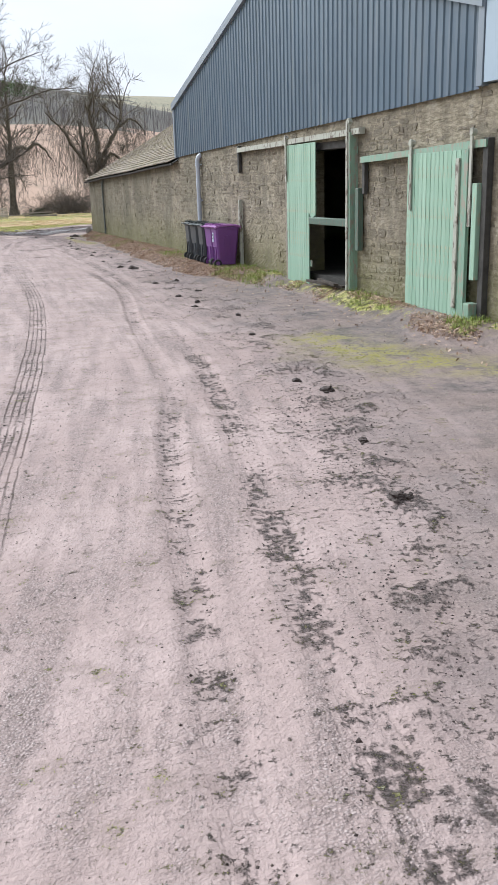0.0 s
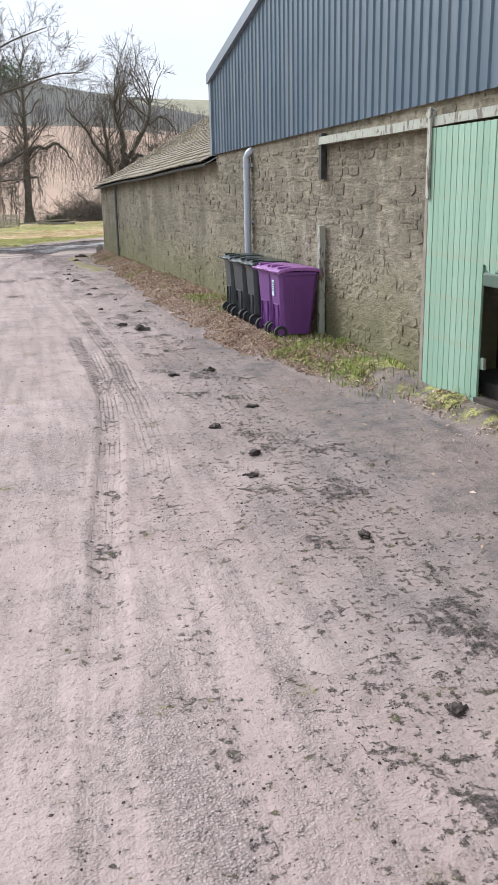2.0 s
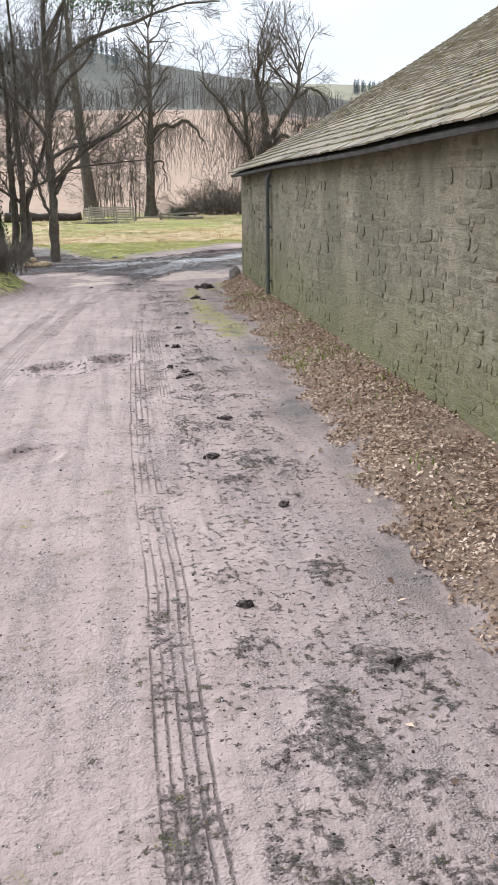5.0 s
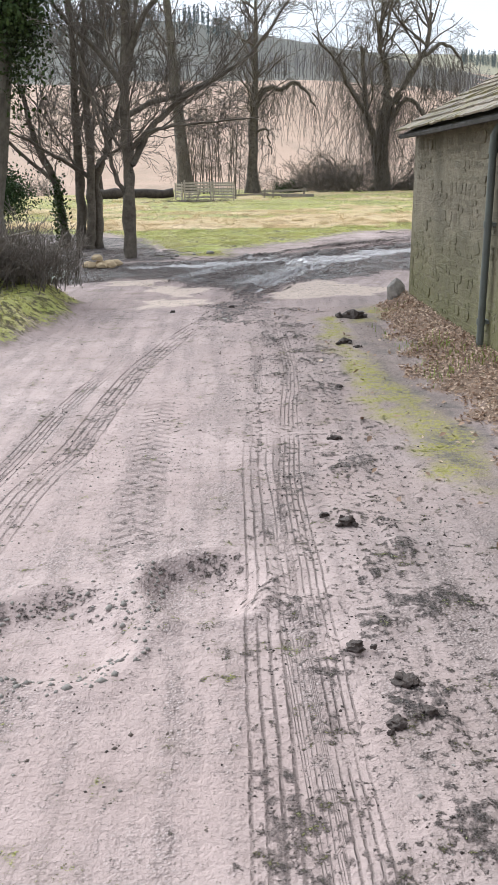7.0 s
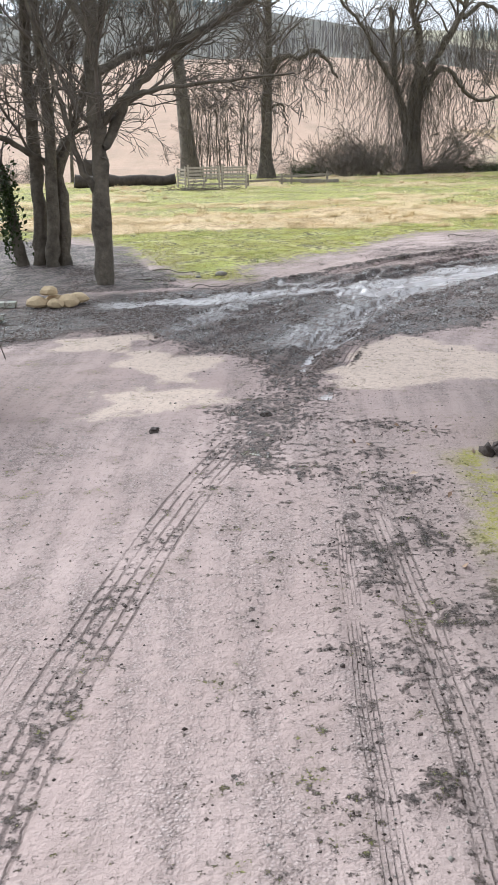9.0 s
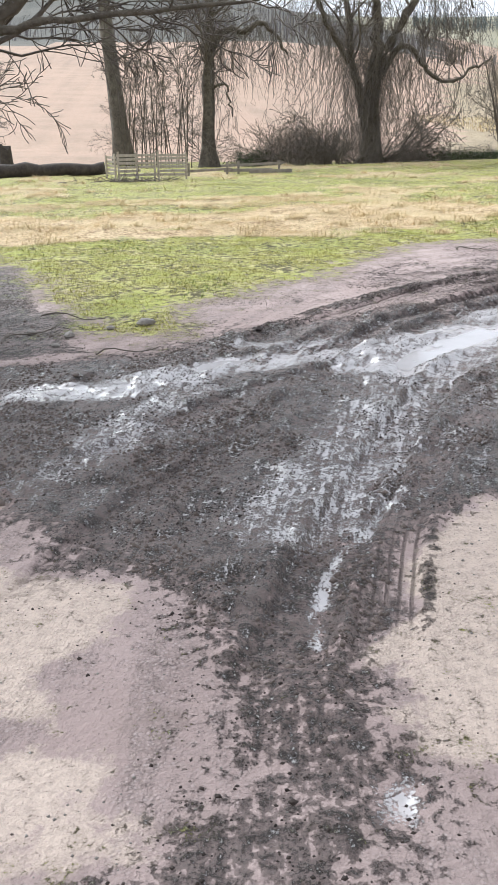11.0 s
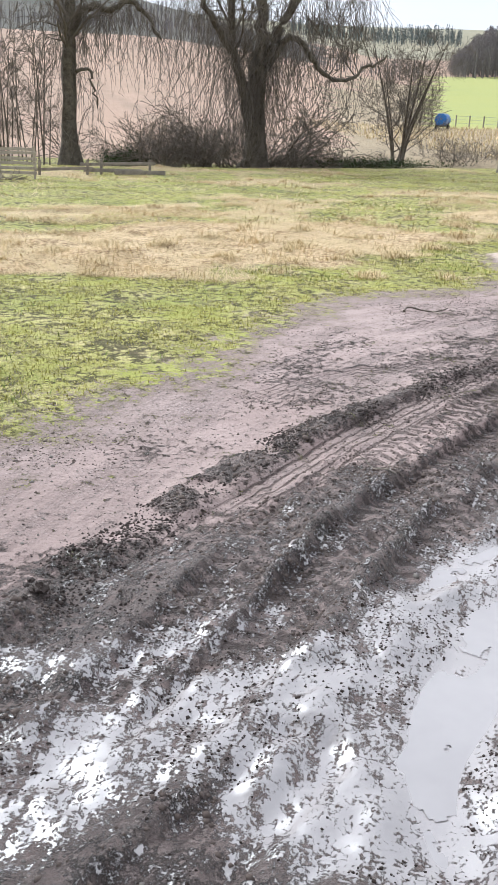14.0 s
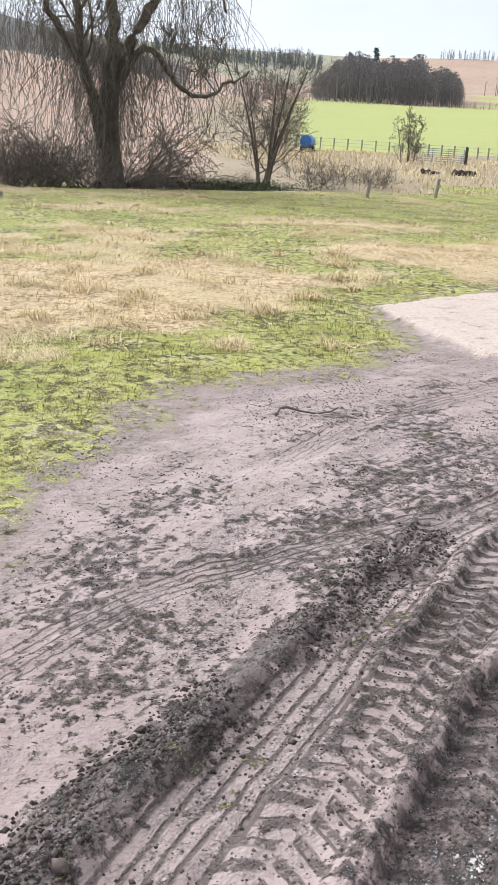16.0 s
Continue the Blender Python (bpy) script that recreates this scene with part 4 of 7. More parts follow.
M_GALV = plain("galvanised_steel", (0.40, 0.43, 0.45), (0.30, 0.32, 0.34), 4, 0.5, 0.5, 0.1)
M_PIPE = plain("pale_grey_plastic", (0.50, 0.53, 0.60), (0.43, 0.46, 0.52), 2.5, 0.45, bump=0.05)
M_CAST = plain("mossy_cast_iron", (0.13, 0.145, 0.13), (0.085, 0.09, 0.085), 4, 0.7, bump=0.4)
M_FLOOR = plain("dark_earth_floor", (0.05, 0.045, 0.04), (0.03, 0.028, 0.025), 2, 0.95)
M_YELLOW = plain("faded_yellow_board", (0.50, 0.33, 0.05), (0.40, 0.25, 0.04), 5, 0.7)
M_BARK = plain("rough_bark", (0.18, 0.152, 0.118), (0.075, 0.063, 0.05), 5, 0.95, bump=1.0, dist=0.04, fine=16)
M_TWIG = plain("bare_twigs", (0.19, 0.158, 0.132), (0.11, 0.092, 0.077), 2, 0.95, bump=0.2)
M_PALE_BARK = plain("pale_lichened_bark", (0.20, 0.18, 0.145), (0.09, 0.078, 0.063), 4, 0.95, bump=1.0, dist=0.03, fine=14)

# ---- the stone building and the blue shed ----
WX = 7.0          # face of the wall along the track
rng = np.random.default_rng(19)


def gable_z(y):
    return 4.43 + (min(abs(y - 31.4), abs(y - 15.2)) if 15.2 < y < 31.4 else 0) * 0.264


def wall_top(y):
    return 2.86 - 0.36 * (y - 31.4) / 16.6 if y > 31.4 else 3.37 - (y - 15.2) / 16.2 * 0.33


def stone_bm(bm, y, z, w, h, proud, r):
    """One rubble stone with a worn, many-cornered outline and an uneven face."""
    ring_b, ring_f, k = [], [], 8
    for i, (sy, sz) in enumerate(((1, -1), (1, 1), (-1, 1), (-1, -1))):
        cut = min(w, h) * r.uniform(0.08, 0.4, 2)
        corner = [(sy * w / 2, sz * h / 2 - sz * cut[1]), (sy * w / 2 - sy * cut[0], sz * h / 2)]
        for yy, zz in corner if sy * sz > 0 else corner[::-1]:
            yy, zz = y + yy + r.uniform(-0.02, 0.02), z + zz + r.uniform(-0.016, 0.016)
            ring_b.append(bm.verts.new((0.03, yy, zz)))
            ring_f.append(bm.verts.new((-proud + r.uniform(-0.003, 0.003), y + (yy - y) * 0.94, z + (zz - z) * 0.9)))
    mid = bm.verts.new((-proud - r.uniform(0, 0.006), y + r.uniform(-0.15, 0.15) * w, z + r.uniform(-0.15, 0.15) * h))
    for i in range(k):
        j = (i + 1) % k
        bm.faces.new((ring_b[i], ring_f[i], ring_f[j], ring_b[j]))
        bm.faces.new((ring_f[i], mid, ring_f[j]))


stone_wall = empty("wall_stone", pose(WX, 0, 0), "rubble stone wall with worn mortar and green algae", "wall", kind="structure")
HOLE = (19.15, 21.7, 2.92)      # the open doorway: from, to, top
bm = bmesh.new()
for y0, y1, z0, z1 in ((47.0, 48.0, -0.4, 2.5), (31.4, 47.0, -0.4, 2.55), (21.7, 31.4, -0.4, 3.02), (19.15, 21.7, 2.92, 3.24), (15.2, 19.15, -0.4, 3.3), (-6, 15.2, -0.4, 3.4)):
    box(bm, 0.006, 0.52, y0, y1, z0, z1)
v = [bm.verts.new(p) for p in ((0.001, 31.4, 2.5), (0.001, 48, 2.45), (0.001, 48, 2.54), (0.001, 31.4, 2.9))]
bm.faces.new(v)
v = [bm.verts.new(p) for p in ((0.001, 15.2, 3.05), (0.001, 31.4, 2.85), (0.001, 31.4, 3.3), (0.001, 15.2, 3.66))]
bm.faces.new(v)
part("mortar_bed", bm, M_MORTAR, stone_wall)
far_bm, made = bmesh.new(), 0
near_stones = []
y_lo, y_hi = 8.0, 47.95
z = -0.15
while z < 3.42:
    h = rng.choice([rng.uniform(0.06, 0.1), rng.uniform(0.1, 0.18)], p=[0.4, 0.6])
    y = y_lo + rng.uniform(0, 0.2)
    while y < y_hi:
        w = rng.choice([rng.uniform(0.09, 0.2), rng.uniform(0.2, 0.42)])
        cy_, cz_ = y + w / 2, z + h / 2 + rng.uniform(-0.012, 0.012) + 0.16 * (lattice(np.array([y * 0.6]), np.array([z * 0.9]), 33)[0] - 0.5)
        inside_hole = HOLE[0] - 0.02 < cy_ + w / 2 and cy_ - w / 2 < HOLE[1] + 0.02 and cz_ - h / 2 < HOLE[2] + 0.1
        if rng.random() > (0.05 if cy_ < 31.4 else 0.12) + 0.6 * (lattice(np.array([y * 0.8]), np.array([z * 1.4]), 35)[0] > 0.58) and not inside_hole and cz_ + h / 2 < wall_top(cy_) + 0.02 and cy_ + w / 2 < y_hi + 0.04:
            proud = rng.choice([-0.004, -0.001, 0.003, 0.008], p=[0.25, 0.4, 0.25, 0.1])
            proud -= 0.002 if cy_ > 31.4 else 0
            near_one = 22.3 < cy_ < 31.2 and 0.3 < cz_ < 3.1 and made < 300
            if near_one:
                near_stones.append((cy_, cz_, w - rng.uniform(0.012, 0.03), h * rng.uniform(0.86, 1.0) - 0.008, proud))
                made += 1
            else:
                stone_bm(far_bm, cy_, cz_, w - rng.uniform(0.012, 0.03), h * rng.uniform(0.86, 1.0) - 0.008, proud, rng)
        y += w
    z += h
tagged(part("stonework", far_bm, M_RUBBLE, stone_wall), kind="stuff")

shed = empty("wall_shed_back", pose(0, 0, 0), "plain closing walls and floor behind the stone front", "wall", kind="structure")
bm = bmesh.new()
box(bm, 7.52, 22, 31.2, 31.5, -0.3, 4.4)
box(bm, 7.52, 22, 14.9, 15.2, -0.3, 4.4)
box(bm, 22, 22.3, 14.9, 31.5, -0.3, 6.7)
box(bm, 7.52, 19.6, 47.7, 48.0, -0.3, 2.5)
box(bm, 19.3, 19.6, 31.5, 48, -0.3, 2.6)
part("closing_wall", bm, M_MORTAR, shed)
bm = bmesh.new()
v = [bm.verts.new(p) for p in ((7.0, 47.85, 2.5), (19.6, 47.85, 2.5), (13.3, 47.85, 6.25))]
bm.faces.new(v)
part("gable_infill", bm, M_RUBBLE, shed)
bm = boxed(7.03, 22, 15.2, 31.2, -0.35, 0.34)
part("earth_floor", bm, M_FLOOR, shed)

clad = empty("cladding_gable", pose(WX, 0, 0), "blue corrugated steel gable above the stone wall", "cladding", kind="structure")
n_sheets, y_a, y_b = 16, 15.2, 31.4
per = (y_b - y_a) / n_sheets
for s in range(n_sheets):
    bm = bmesh.new()
    outline = []
    y0 = y_a + s * per
    for r in range(5):
        u = y0 + r * per / 5
        q = per / 5
        outline += [(u, 0), (u + 0.62 * q, 0), (u + 0.74 * q, 0.02), (u + 0.88 * q, 0.02)]
    outline.append((y0 + per, 0))
    tilt = rng.uniform(-0.002, 0.002)
    rows = [(bm.verts.new((-0.055 - d - tilt, y, wall_top(y) - 0.02)), bm.verts.new((-0.055 - d + tilt, y, gable_z(y)))) for y, d in outline]
    for (a, b), (c, d) in zip(rows, rows[1:]):
        bm.faces.new((a, b, d, c))
    part("sheet", bm, M_BLUE, clad)
for nm, y0 in (("corner_flashing", 31.36), ("corner_flashing", 15.06)):
    part(nm, boxed(-0.105, 0.2, y0, y0 + 0.14, 3.0 if y0 > 20 else 3.38, 4.5, bevel=0.006), M_BLUE_TRIM, clad)
for sgn in (0, 1):
    bm = bmesh.new()
    ya, yb = (31.52, 23.3) if sgn == 0 else (15.08, 23.3)
    za, zb = 4.42, 6.6
    pts = [(-0.14, ya, za - 0.05), (-0.14, yb, zb - 0.05), (-0.14, yb, zb + 0.14), (-0.14, ya, za + 0.14)]
    lo = [bm.verts.new(p) for p in pts]
    hi = [bm.verts.new((p[0] + 0.3, p[1], p[2])) for p in pts]
    bm.faces.new(lo)
    bm.faces.new(hi[::-1])
    for a in range(4):
        bm.faces.new((lo[a], hi[a], hi[(a + 1) % 4], lo[(a + 1) % 4]))
    bmesh.ops.recalc_face_normals(bm, faces=bm.faces)
    part("verge_flashing", bm, M_BLUE_TRIM, clad)
bm = bmesh.new()
box(bm, -0.09, 0.3, 4, 15.04, 3.42, 6.5)
part("side_sheet", bm, M_PALE_SHEET, clad, "pale blue sheeting of the next bay")

shed_roof = tagged(new("roof_shed", None), "profiled sheet roof of the blue shed", "roof", kind="structure")
for ya, yb in ((31.5, 23.3), (15.1, 23.3)):
    bm = bmesh.new()
    v = [bm.verts.new(p) for p in ((7.0, ya, 4.5), (22.2, ya, 4.5), (22.2, yb, 6.68), (7.0, yb, 6.68))]
    r = bmesh.ops.extrude_face_region(bm, geom=[bm.faces.new(v)])
    bmesh.ops.translate(bm, verts=[e for e in r["geom"] if isinstance(e, bmesh.types.BMVert)], vec=(0, 0, 0.06))
    bmesh.ops.recalc_face_normals(bm, faces=bm.faces)
    part("roof_slope", bm, M_BLUE, shed_roof)

# the low range: a slated roof that sags towards its gable
low_roof = empty("roof_low", pose(0, 0, 0), "mossy stone-slate roof of the low range", "roof", kind="structure")


def roof_point(u, y, lift=0.0):
    """u metres up the slope from the eave at the place y along it."""
    eave_z = 2.90 - 0.36 * (y - 31.4) / 16.6
    a = math.atan2(3.72, 6.5)
    sag = -0.10 * math.sin(math.pi * min(1, max(0, u / 7.5))) - 0.012 * math.sin(y * 0.7)
    return Vector((6.78 + u * math.cos(a) - lift * math.sin(a), y, eave_z + u * math.sin(a) + sag + lift * math.cos(a)))


bm = bmesh.new()
grid = [[bm.verts.new(roof_point(u, y, -0.05)) for y in np.linspace(31.45, 48.02, 12)] for u in np.linspace(0, 7.5, 6)]
for ra, rb in zip(grid, grid[1:]):
    for a in range(11):
        bm.faces.new((ra[a], ra[a + 1], rb[a + 1], rb[a]))
v = [bm.verts.new(p) for p in ((13.3, 31.4, 6.5), (13.3, 48, 6.25), (19.8, 48, 2.5), (19.8, 31.4, 2.8))]
bm.faces.new(v)
part("roof_deck", bm, M_DARK_WOOD, low_roof)


def slate_bm(bm, u, y, w, length, r):
    c = [(u, y - w / 2), (u, y + w / 2), (u + length, y + w / 2), (u + length, y - w / 2)]
    lift = [0.028 + r.uniform(0, 0.014), 0.028 + r.uniform(0, 0.014), 0.004, 0.004]
    jit = [r.uniform(-0.018, 0.018) for _ in range(4)]
    top = [bm.verts.new(roof_point(a + jit[i], b, lift[i] + 0.016)) for i, (a, b) in enumerate(c)]
    low = [bm.verts.new(roof_point(a + jit[i], b, lift[i] - 0.006)) for i, (a, b) in enumerate(c)]
    bm.faces.new(top)
    for a in range(4):
        bm.faces.new((low[a], low[(a + 1) % 4], top[(a + 1) % 4], top[a]))


slates_rest, near_slates = bmesh.new(), []
u, row = -0.06, 0
while u < 7.35:
    step = 0.27 - 0.012 * row if row < 9 else 0.16
    y = 31.5 + rng.uniform(0, 0.2)
    while y < 47.95:
        w = rng.uniform(0.2, 0.42)
        w = min(w, 48.05 - y)
        if y < 38.5 and row < 12 and len(near_slates) < 290:
            near_slates.append((u, y + w / 2, w - 0.012, step + 0.1))
        else:
            slate_bm(slates_rest, u, y + w / 2, w - 0.012, step + 0.1, rng)
        y += w
    u += step
    row += 1
tagged(part("slating", slates_rest, M_SLATE, low_roof), kind="stuff")
bm = bmesh.new()
tube(bm, [roof_point(-0.02, y, -0.07) for y in np.linspace(31.5, 48.05, 14)], 0.035, 6)
part("eave_board", bm, M_DARK_WOOD, low_roof)
chimney = empty("chimney", pose(12.4, 40.5, 5.9), "short stone chimney on the ridge of the low range", "chimney", kind="structure")
part("stack", boxed(-0.3, 0.3, -0.35, 0.35, -0.5, 0.75, bevel=0.02), M_MORTAR, chimney)
part("cope", boxed(-0.37, 0.37, -0.42, 0.42, 0.75, 0.86, bevel=0.015), M_RUBBLE, chimney)

# ---- doors, rails and pipes on the wall ----
DX = WX - 0.12


def boards(name_parent, y0, y1, z_low, z_top, material, face_x, width=0.115, broken=0, break_z=1.5):
    """Upright tongued boards from y1 down to y0; the last few may be broken off below."""
    n = int(round((y1 - y0) / width))
    w = (y1 - y0) / n
    for i in range(n):
        a = y1 - i * w
        lo = z_low + rng.uniform(-0.03, 0.03)
        if i >= n - broken:
            lo = break_z + rng.uniform(-0.06, 0.08)
        bm = bmesh.new()
        box(bm, -0.014, 0.014, -w / 2 + 0.004, w / 2 - 0.004, lo, z_top, bevel=0.005)
        if i >= n - broken:
            for vtx in bm.verts:
                if vtx.co.z < lo + 0.02:
                    vtx.co.z += rng.uniform(-0.09, 0.07)
        ob = part("board", bm, material, name_parent)
        ob.location = (face_x + rng.uniform(-0.003, 0.003), a - w / 2, 0)


door = empty("door_1", pose(0, 0, 0), "green boarded sliding door, broken and half open", "door", kind="structure")
boards(door, 20.68, 22.2, 0.1, 2.93, M_GREEN, DX, broken=3, break_z=1.5)
for z0 in (0.5, 1.42, 2.6):
    part("ledge", boxed(DX + 0.016, DX + 0.05, 20.97, 22.18, z0, z0 + 0.12, bevel=0.006), M_GREEN_OLD, door)
bm = bmesh.new()
box(bm, DX - 0.03, DX + 0.03, 19.22, 21.0, 1.36, 1.5, bevel=0.012)
for vtx in bm.verts:
    if vtx.co.z > 1.45:
        vtx.co.z += rng.uniform(-0.03, 0.012)
part("crossbar", bm, M_GREEN_DARK, door, "splintered dark green crossbar")
part("edge_strip", boxed(DX - 0.02, DX + 0.02, 22.2, 22.27, 0.15, 3.0, bevel=0.006), M_GREY_WOOD, door)

frame_1 = empty("trim_door_frame", pose(0, 0, 0), "worn green timber frame of the doorway", "door frame", kind="structure")
part("jamb", boxed(WX - 0.16, WX + 0.05, 19.06, 19.17, 0.0, 3.02, bevel=0.01), M_GREEN_OLD, frame_1)
part("jamb_face", boxed(WX - 0.19, WX - 0.162, 19.12, 19.18, 0.05, 3.2, bevel=0.006), M_RAIL, frame_1)
part("jamb_stub", boxed(WX - 0.13, WX - 0.02, 18.78, 18.9, 0.95, 2.05, bevel=0.01), M_GREEN_DARK, frame_1)
part("lintel", boxed(WX + 0.02, WX + 0.3, 19.1, 21.75, 2.78, 2.93, bevel=0.01), M_DARK_WOOD, frame_1)
part("sill_board", boxed(WX - 0.08, WX - 0.03, 19.2, 21.0, 0.03, 0.2, bevel=0.01), M_GREEN_DARK, frame_1)

door_2 = empty("door_2", pose(0, 0, 0), "closed green boarded sliding door with peeling paint", "door", kind="structure")
boards(door_2, 15.22, 17.0, 0.12, 2.56, M_GREEN, DX)
part("stile", boxed(DX - 0.05, DX - 0.016, 15.22, 15.36, 0.14, 2.56, bevel=0.006), M_GREEN_OLD, door_2)
part("stile", boxed(DX - 0.045, DX - 0.016, 15.46, 15.55, 0.3, 2.45, bevel=0.006), M_RAIL, door_2)
part("foot_block", boxed(DX - 0.1, DX + 0.06, 14.98, 15.14, 0.0, 0.42, bevel=0.02), M_GREEN_OLD, door_2)
part("broken_jamb", boxed(WX - 0.16, WX - 0.02, 14.98, 15.1, 0.75, 2.1, bevel=0.01), M_GREEN, door_2)
part("dark_jamb", boxed(WX - 0.1, WX + 0.0, 14.84, 14.96, 0.1, 2.7, bevel=0.01), M_DARK_WOOD, door_2)


def rail(y0, y1, z0, z1, material, label, hangers, ends=()):
    ob = empty("door_rail", pose(0, 0, 0), label, "door rail", "sliding door rails")
    bm = bmesh.new()
    n = 14
    rows = []
    for i in range(n + 1):
        y = y0 + (y1 - y0) * i / n
        zz = z0 + (z1 - z0) * i / n
        rows.append([bm.verts.new((x, y, zz + dz + rng.uniform(-0.006, 0.006))) for x, dz in ((WX - 0.13, -0.05), (WX - 0.13, 0.05), (WX - 0.02, 0.06), (WX - 0.02, -0.05))])
    for a, b in zip(rows, rows[1:]):
        for k in range(4):
            bm.faces.new((a[k], a[(k + 1) % 4], b[(k + 1) % 4], b[k]))
    bm.faces.new(rows[0])
    bm.faces.new(rows[-1][::-1])
    bmesh.ops.recalc_face_normals(bm, faces=bm.faces)
    part("rail_timber", bm, material, ob)
    for y, lo, hi in hangers:
        bm = boxed(WX - 0.17, WX - 0.145, y - 0.03, y + 0.03, lo, hi, bevel=0.005)
        tube(bm, [(WX - 0.18, y, hi - 0.06), (WX - 0.1, y, hi - 0.06)], 0.05, 10)
        part("hanger", bm, M_RAIL, ob)
    for y, lo, hi in ends:
        part("end_post", boxed(WX - 0.09, WX - 0.01, y - 0.05, y + 0.05, lo, hi, bevel=0.008), M_DARK_WOOD, ob)


rail(18.74, 25.5, 3.03, 2.97, M_RAIL, "peeling pale timber rail for the sliding door", [(22.18, 2.2, 3.14), (19.12, 2.2, 3.26)], [(25.52, 2.45, 3.08)])
rail(14.86, 18.72, 2.63, 2.53, M_GREEN_OLD, "green timber rail above the closed door", [(16.86, 1.7, 2.78), (15.16, 1.5, 2.85)], [(18.66, 1.95, 2.5)])


def pipe(name, at, label, z_top, z_low, r, material, lean=0.0):
    """A rainwater pipe with its swan neck, sockets and brackets."""
    ob = empty(name, pose(WX, at, 0), label, "drainpipe", "rainwater pipes")
    bm = bmesh.new()
    tube(bm, [(-r - 0.03, lean, z_low), (-r - 0.03, lean * 0.5, (z_low + z_top) / 2), (-r - 0.03, 0, z_top - 0.16)], r, 16)
    part("shaft", bm, material, ob, soft=40)
    bm = bmesh.new()
    tube(bm, [(-r - 0.03, 0, z_top - 0.2), (-r - 0.028, -0.0, z_top - 0.1), (-r, -0.01, z_top - 0.03), (0.02, -0.03, z_top + 0.03), (0.1, -0.04, z_top + 0.05)], r * 1.08, 16)
    part("elbow", bm, material, ob, soft=40)
    for z0 in (z_top - 0.24, (z_top + z_low) * 0.5 + 0.2, z_low + 0.35):
        bm = bmesh.new()
        tube(bm, [(-r - 0.03, 0, z0 - 0.035), (-r - 0.03, 0, z0 + 0.035)], r * 1.16, 16)
        box(bm, -0.03, 0.03, -r * 1.6, r * 1.6, z0 - 0.02, z0 + 0.02)
        part("bracket", bm, material if r > 0.05 else M_CAST, ob)


pipe("drainpipe", 29.05, "pale grey plastic drainpipe on the stone wall", 2.98, 0.15, 0.062, M_PIPE)
pipe("drainpipe", 44.2, "old mossy cast-iron drainpipe on the low range", 2.5, 0.1, 0.04, M_CAST, -0.02)
post = empty("marker_post", pose(WX - 0.07, 25.5, ground_at(6.9, 25.5) - 0.1), "pale green square timber post against the wall", "post")
part("shaft", boxed(-0.045, 0.045, -0.045, 0.045, 0, 1.72, bevel=0.008), M_RAIL, post)

# yellow board and rotten timbers in the doorway
board_in = empty("yellow_board", pose(9.4, 21.5, 1.05, 45, 0, 0), "faded yellow square board standing in the dark shed", "board")
part("panel", boxed(-0.015, 0.015, -0.3, 0.3, -0.3, 0.3, bevel=0.006), M_YELLOW, board_in)
stand = empty("sawhorse", pose(9.4, 21.5, 0.02), "dim timber stand inside the shed", "stand")
part("leg", boxed(0.02, 0.08, -0.04, 0.04, 0, 0.7), M_DARK_WOOD, stand)
for i, (y, rz, ln) in enumerate(((20.1, 4, 1.5), (19.9, -7, 1.1))):
    t = empty("loose_timber", pose(6.82 - 0.05 * i, y, ground_at(6.85, 20) + 0.07 + 0.05 * i, 3, 0, 90 + rz), "rotten length of timber lying in the doorway", "timber", "timbers in the doorway")
    part("plank", boxed(-ln / 2, ln / 2, -0.05, 0.05, -0.025, 0.025, bevel=0.006), M_ROT, t)

# ---- wheelie bins ----
M_BIN_GREY = plain("dark_grey_plastic", (0.032, 0.038, 0.044), (0.042, 0.05, 0.056), 3, 0.42, bump=0.12, dist=0.001)
M_BIN_LID = plain("black_green_lid_plastic", (0.025, 0.035, 0.035), (0.04, 0.05, 0.05), 3, 0.3, bump=0.1, dist=0.001)
M_BIN_PURPLE = plain("purple_plastic", (0.13, 0.04, 0.19), (0.16, 0.052, 0.225), 2, 0.42, bump=0.1, dist=0.001)
M_PURPLE_LID = plain("faded_purple_lid_plastic", (0.26, 0.09, 0.31), (0.31, 0.12, 0.35), 3, 0.3, bump=0.1, dist=0.001)
M_RUBBER = plain("black_rubber", (0.02, 0.02, 0.021), (0.03, 0.03, 0.03), 8, 0.8)
M_LABEL = plain("white_blue_label", (0.62, 0.70, 0.78), (0.48, 0.60, 0.72), 20, 0.5, bump=0.02)


def bin_body(bm):
    """A tapered tub: wide at the rim, with a foot recess towards the wheels."""
    rows = []
    for z0, hw, xb, xf in ((0.06, 0.215, -0.24, 0.21), (0.2, 0.225, -0.25, 0.225), (0.6, 0.255, -0.28, 0.27), (0.93, 0.275, -0.30, 0.30), (0.94, 0.29, -0.315, 0.315), (0.985, 0.29, -0.315, 0.315)):
        c = 0.05
        ring = [(xb + c, -hw), (xf - c, -hw), (xf, -hw + c), (xf, hw - c), (xf - c, hw), (xb + c, hw), (xb, hw - c), (xb, -hw + c)]
        rows.append([bm.verts.new((x, y, z0)) for x, y in ring])
    for a, b in zip(rows, rows[1:]):
        for k in range(8):
            bm.faces.new((a[k], a[(k + 1) % 8], b[(k + 1) % 8], b[k]))
    bm.faces.new(rows[0][::-1])
    bm.faces.new(rows[-1])
    bmesh.ops.recalc_face_normals(bm, faces=bm.faces)
    bmesh.ops.bevel(bm, geom=[e for e in bm.edges], offset=0.008, segments=2, affect="EDGES")
    return bm


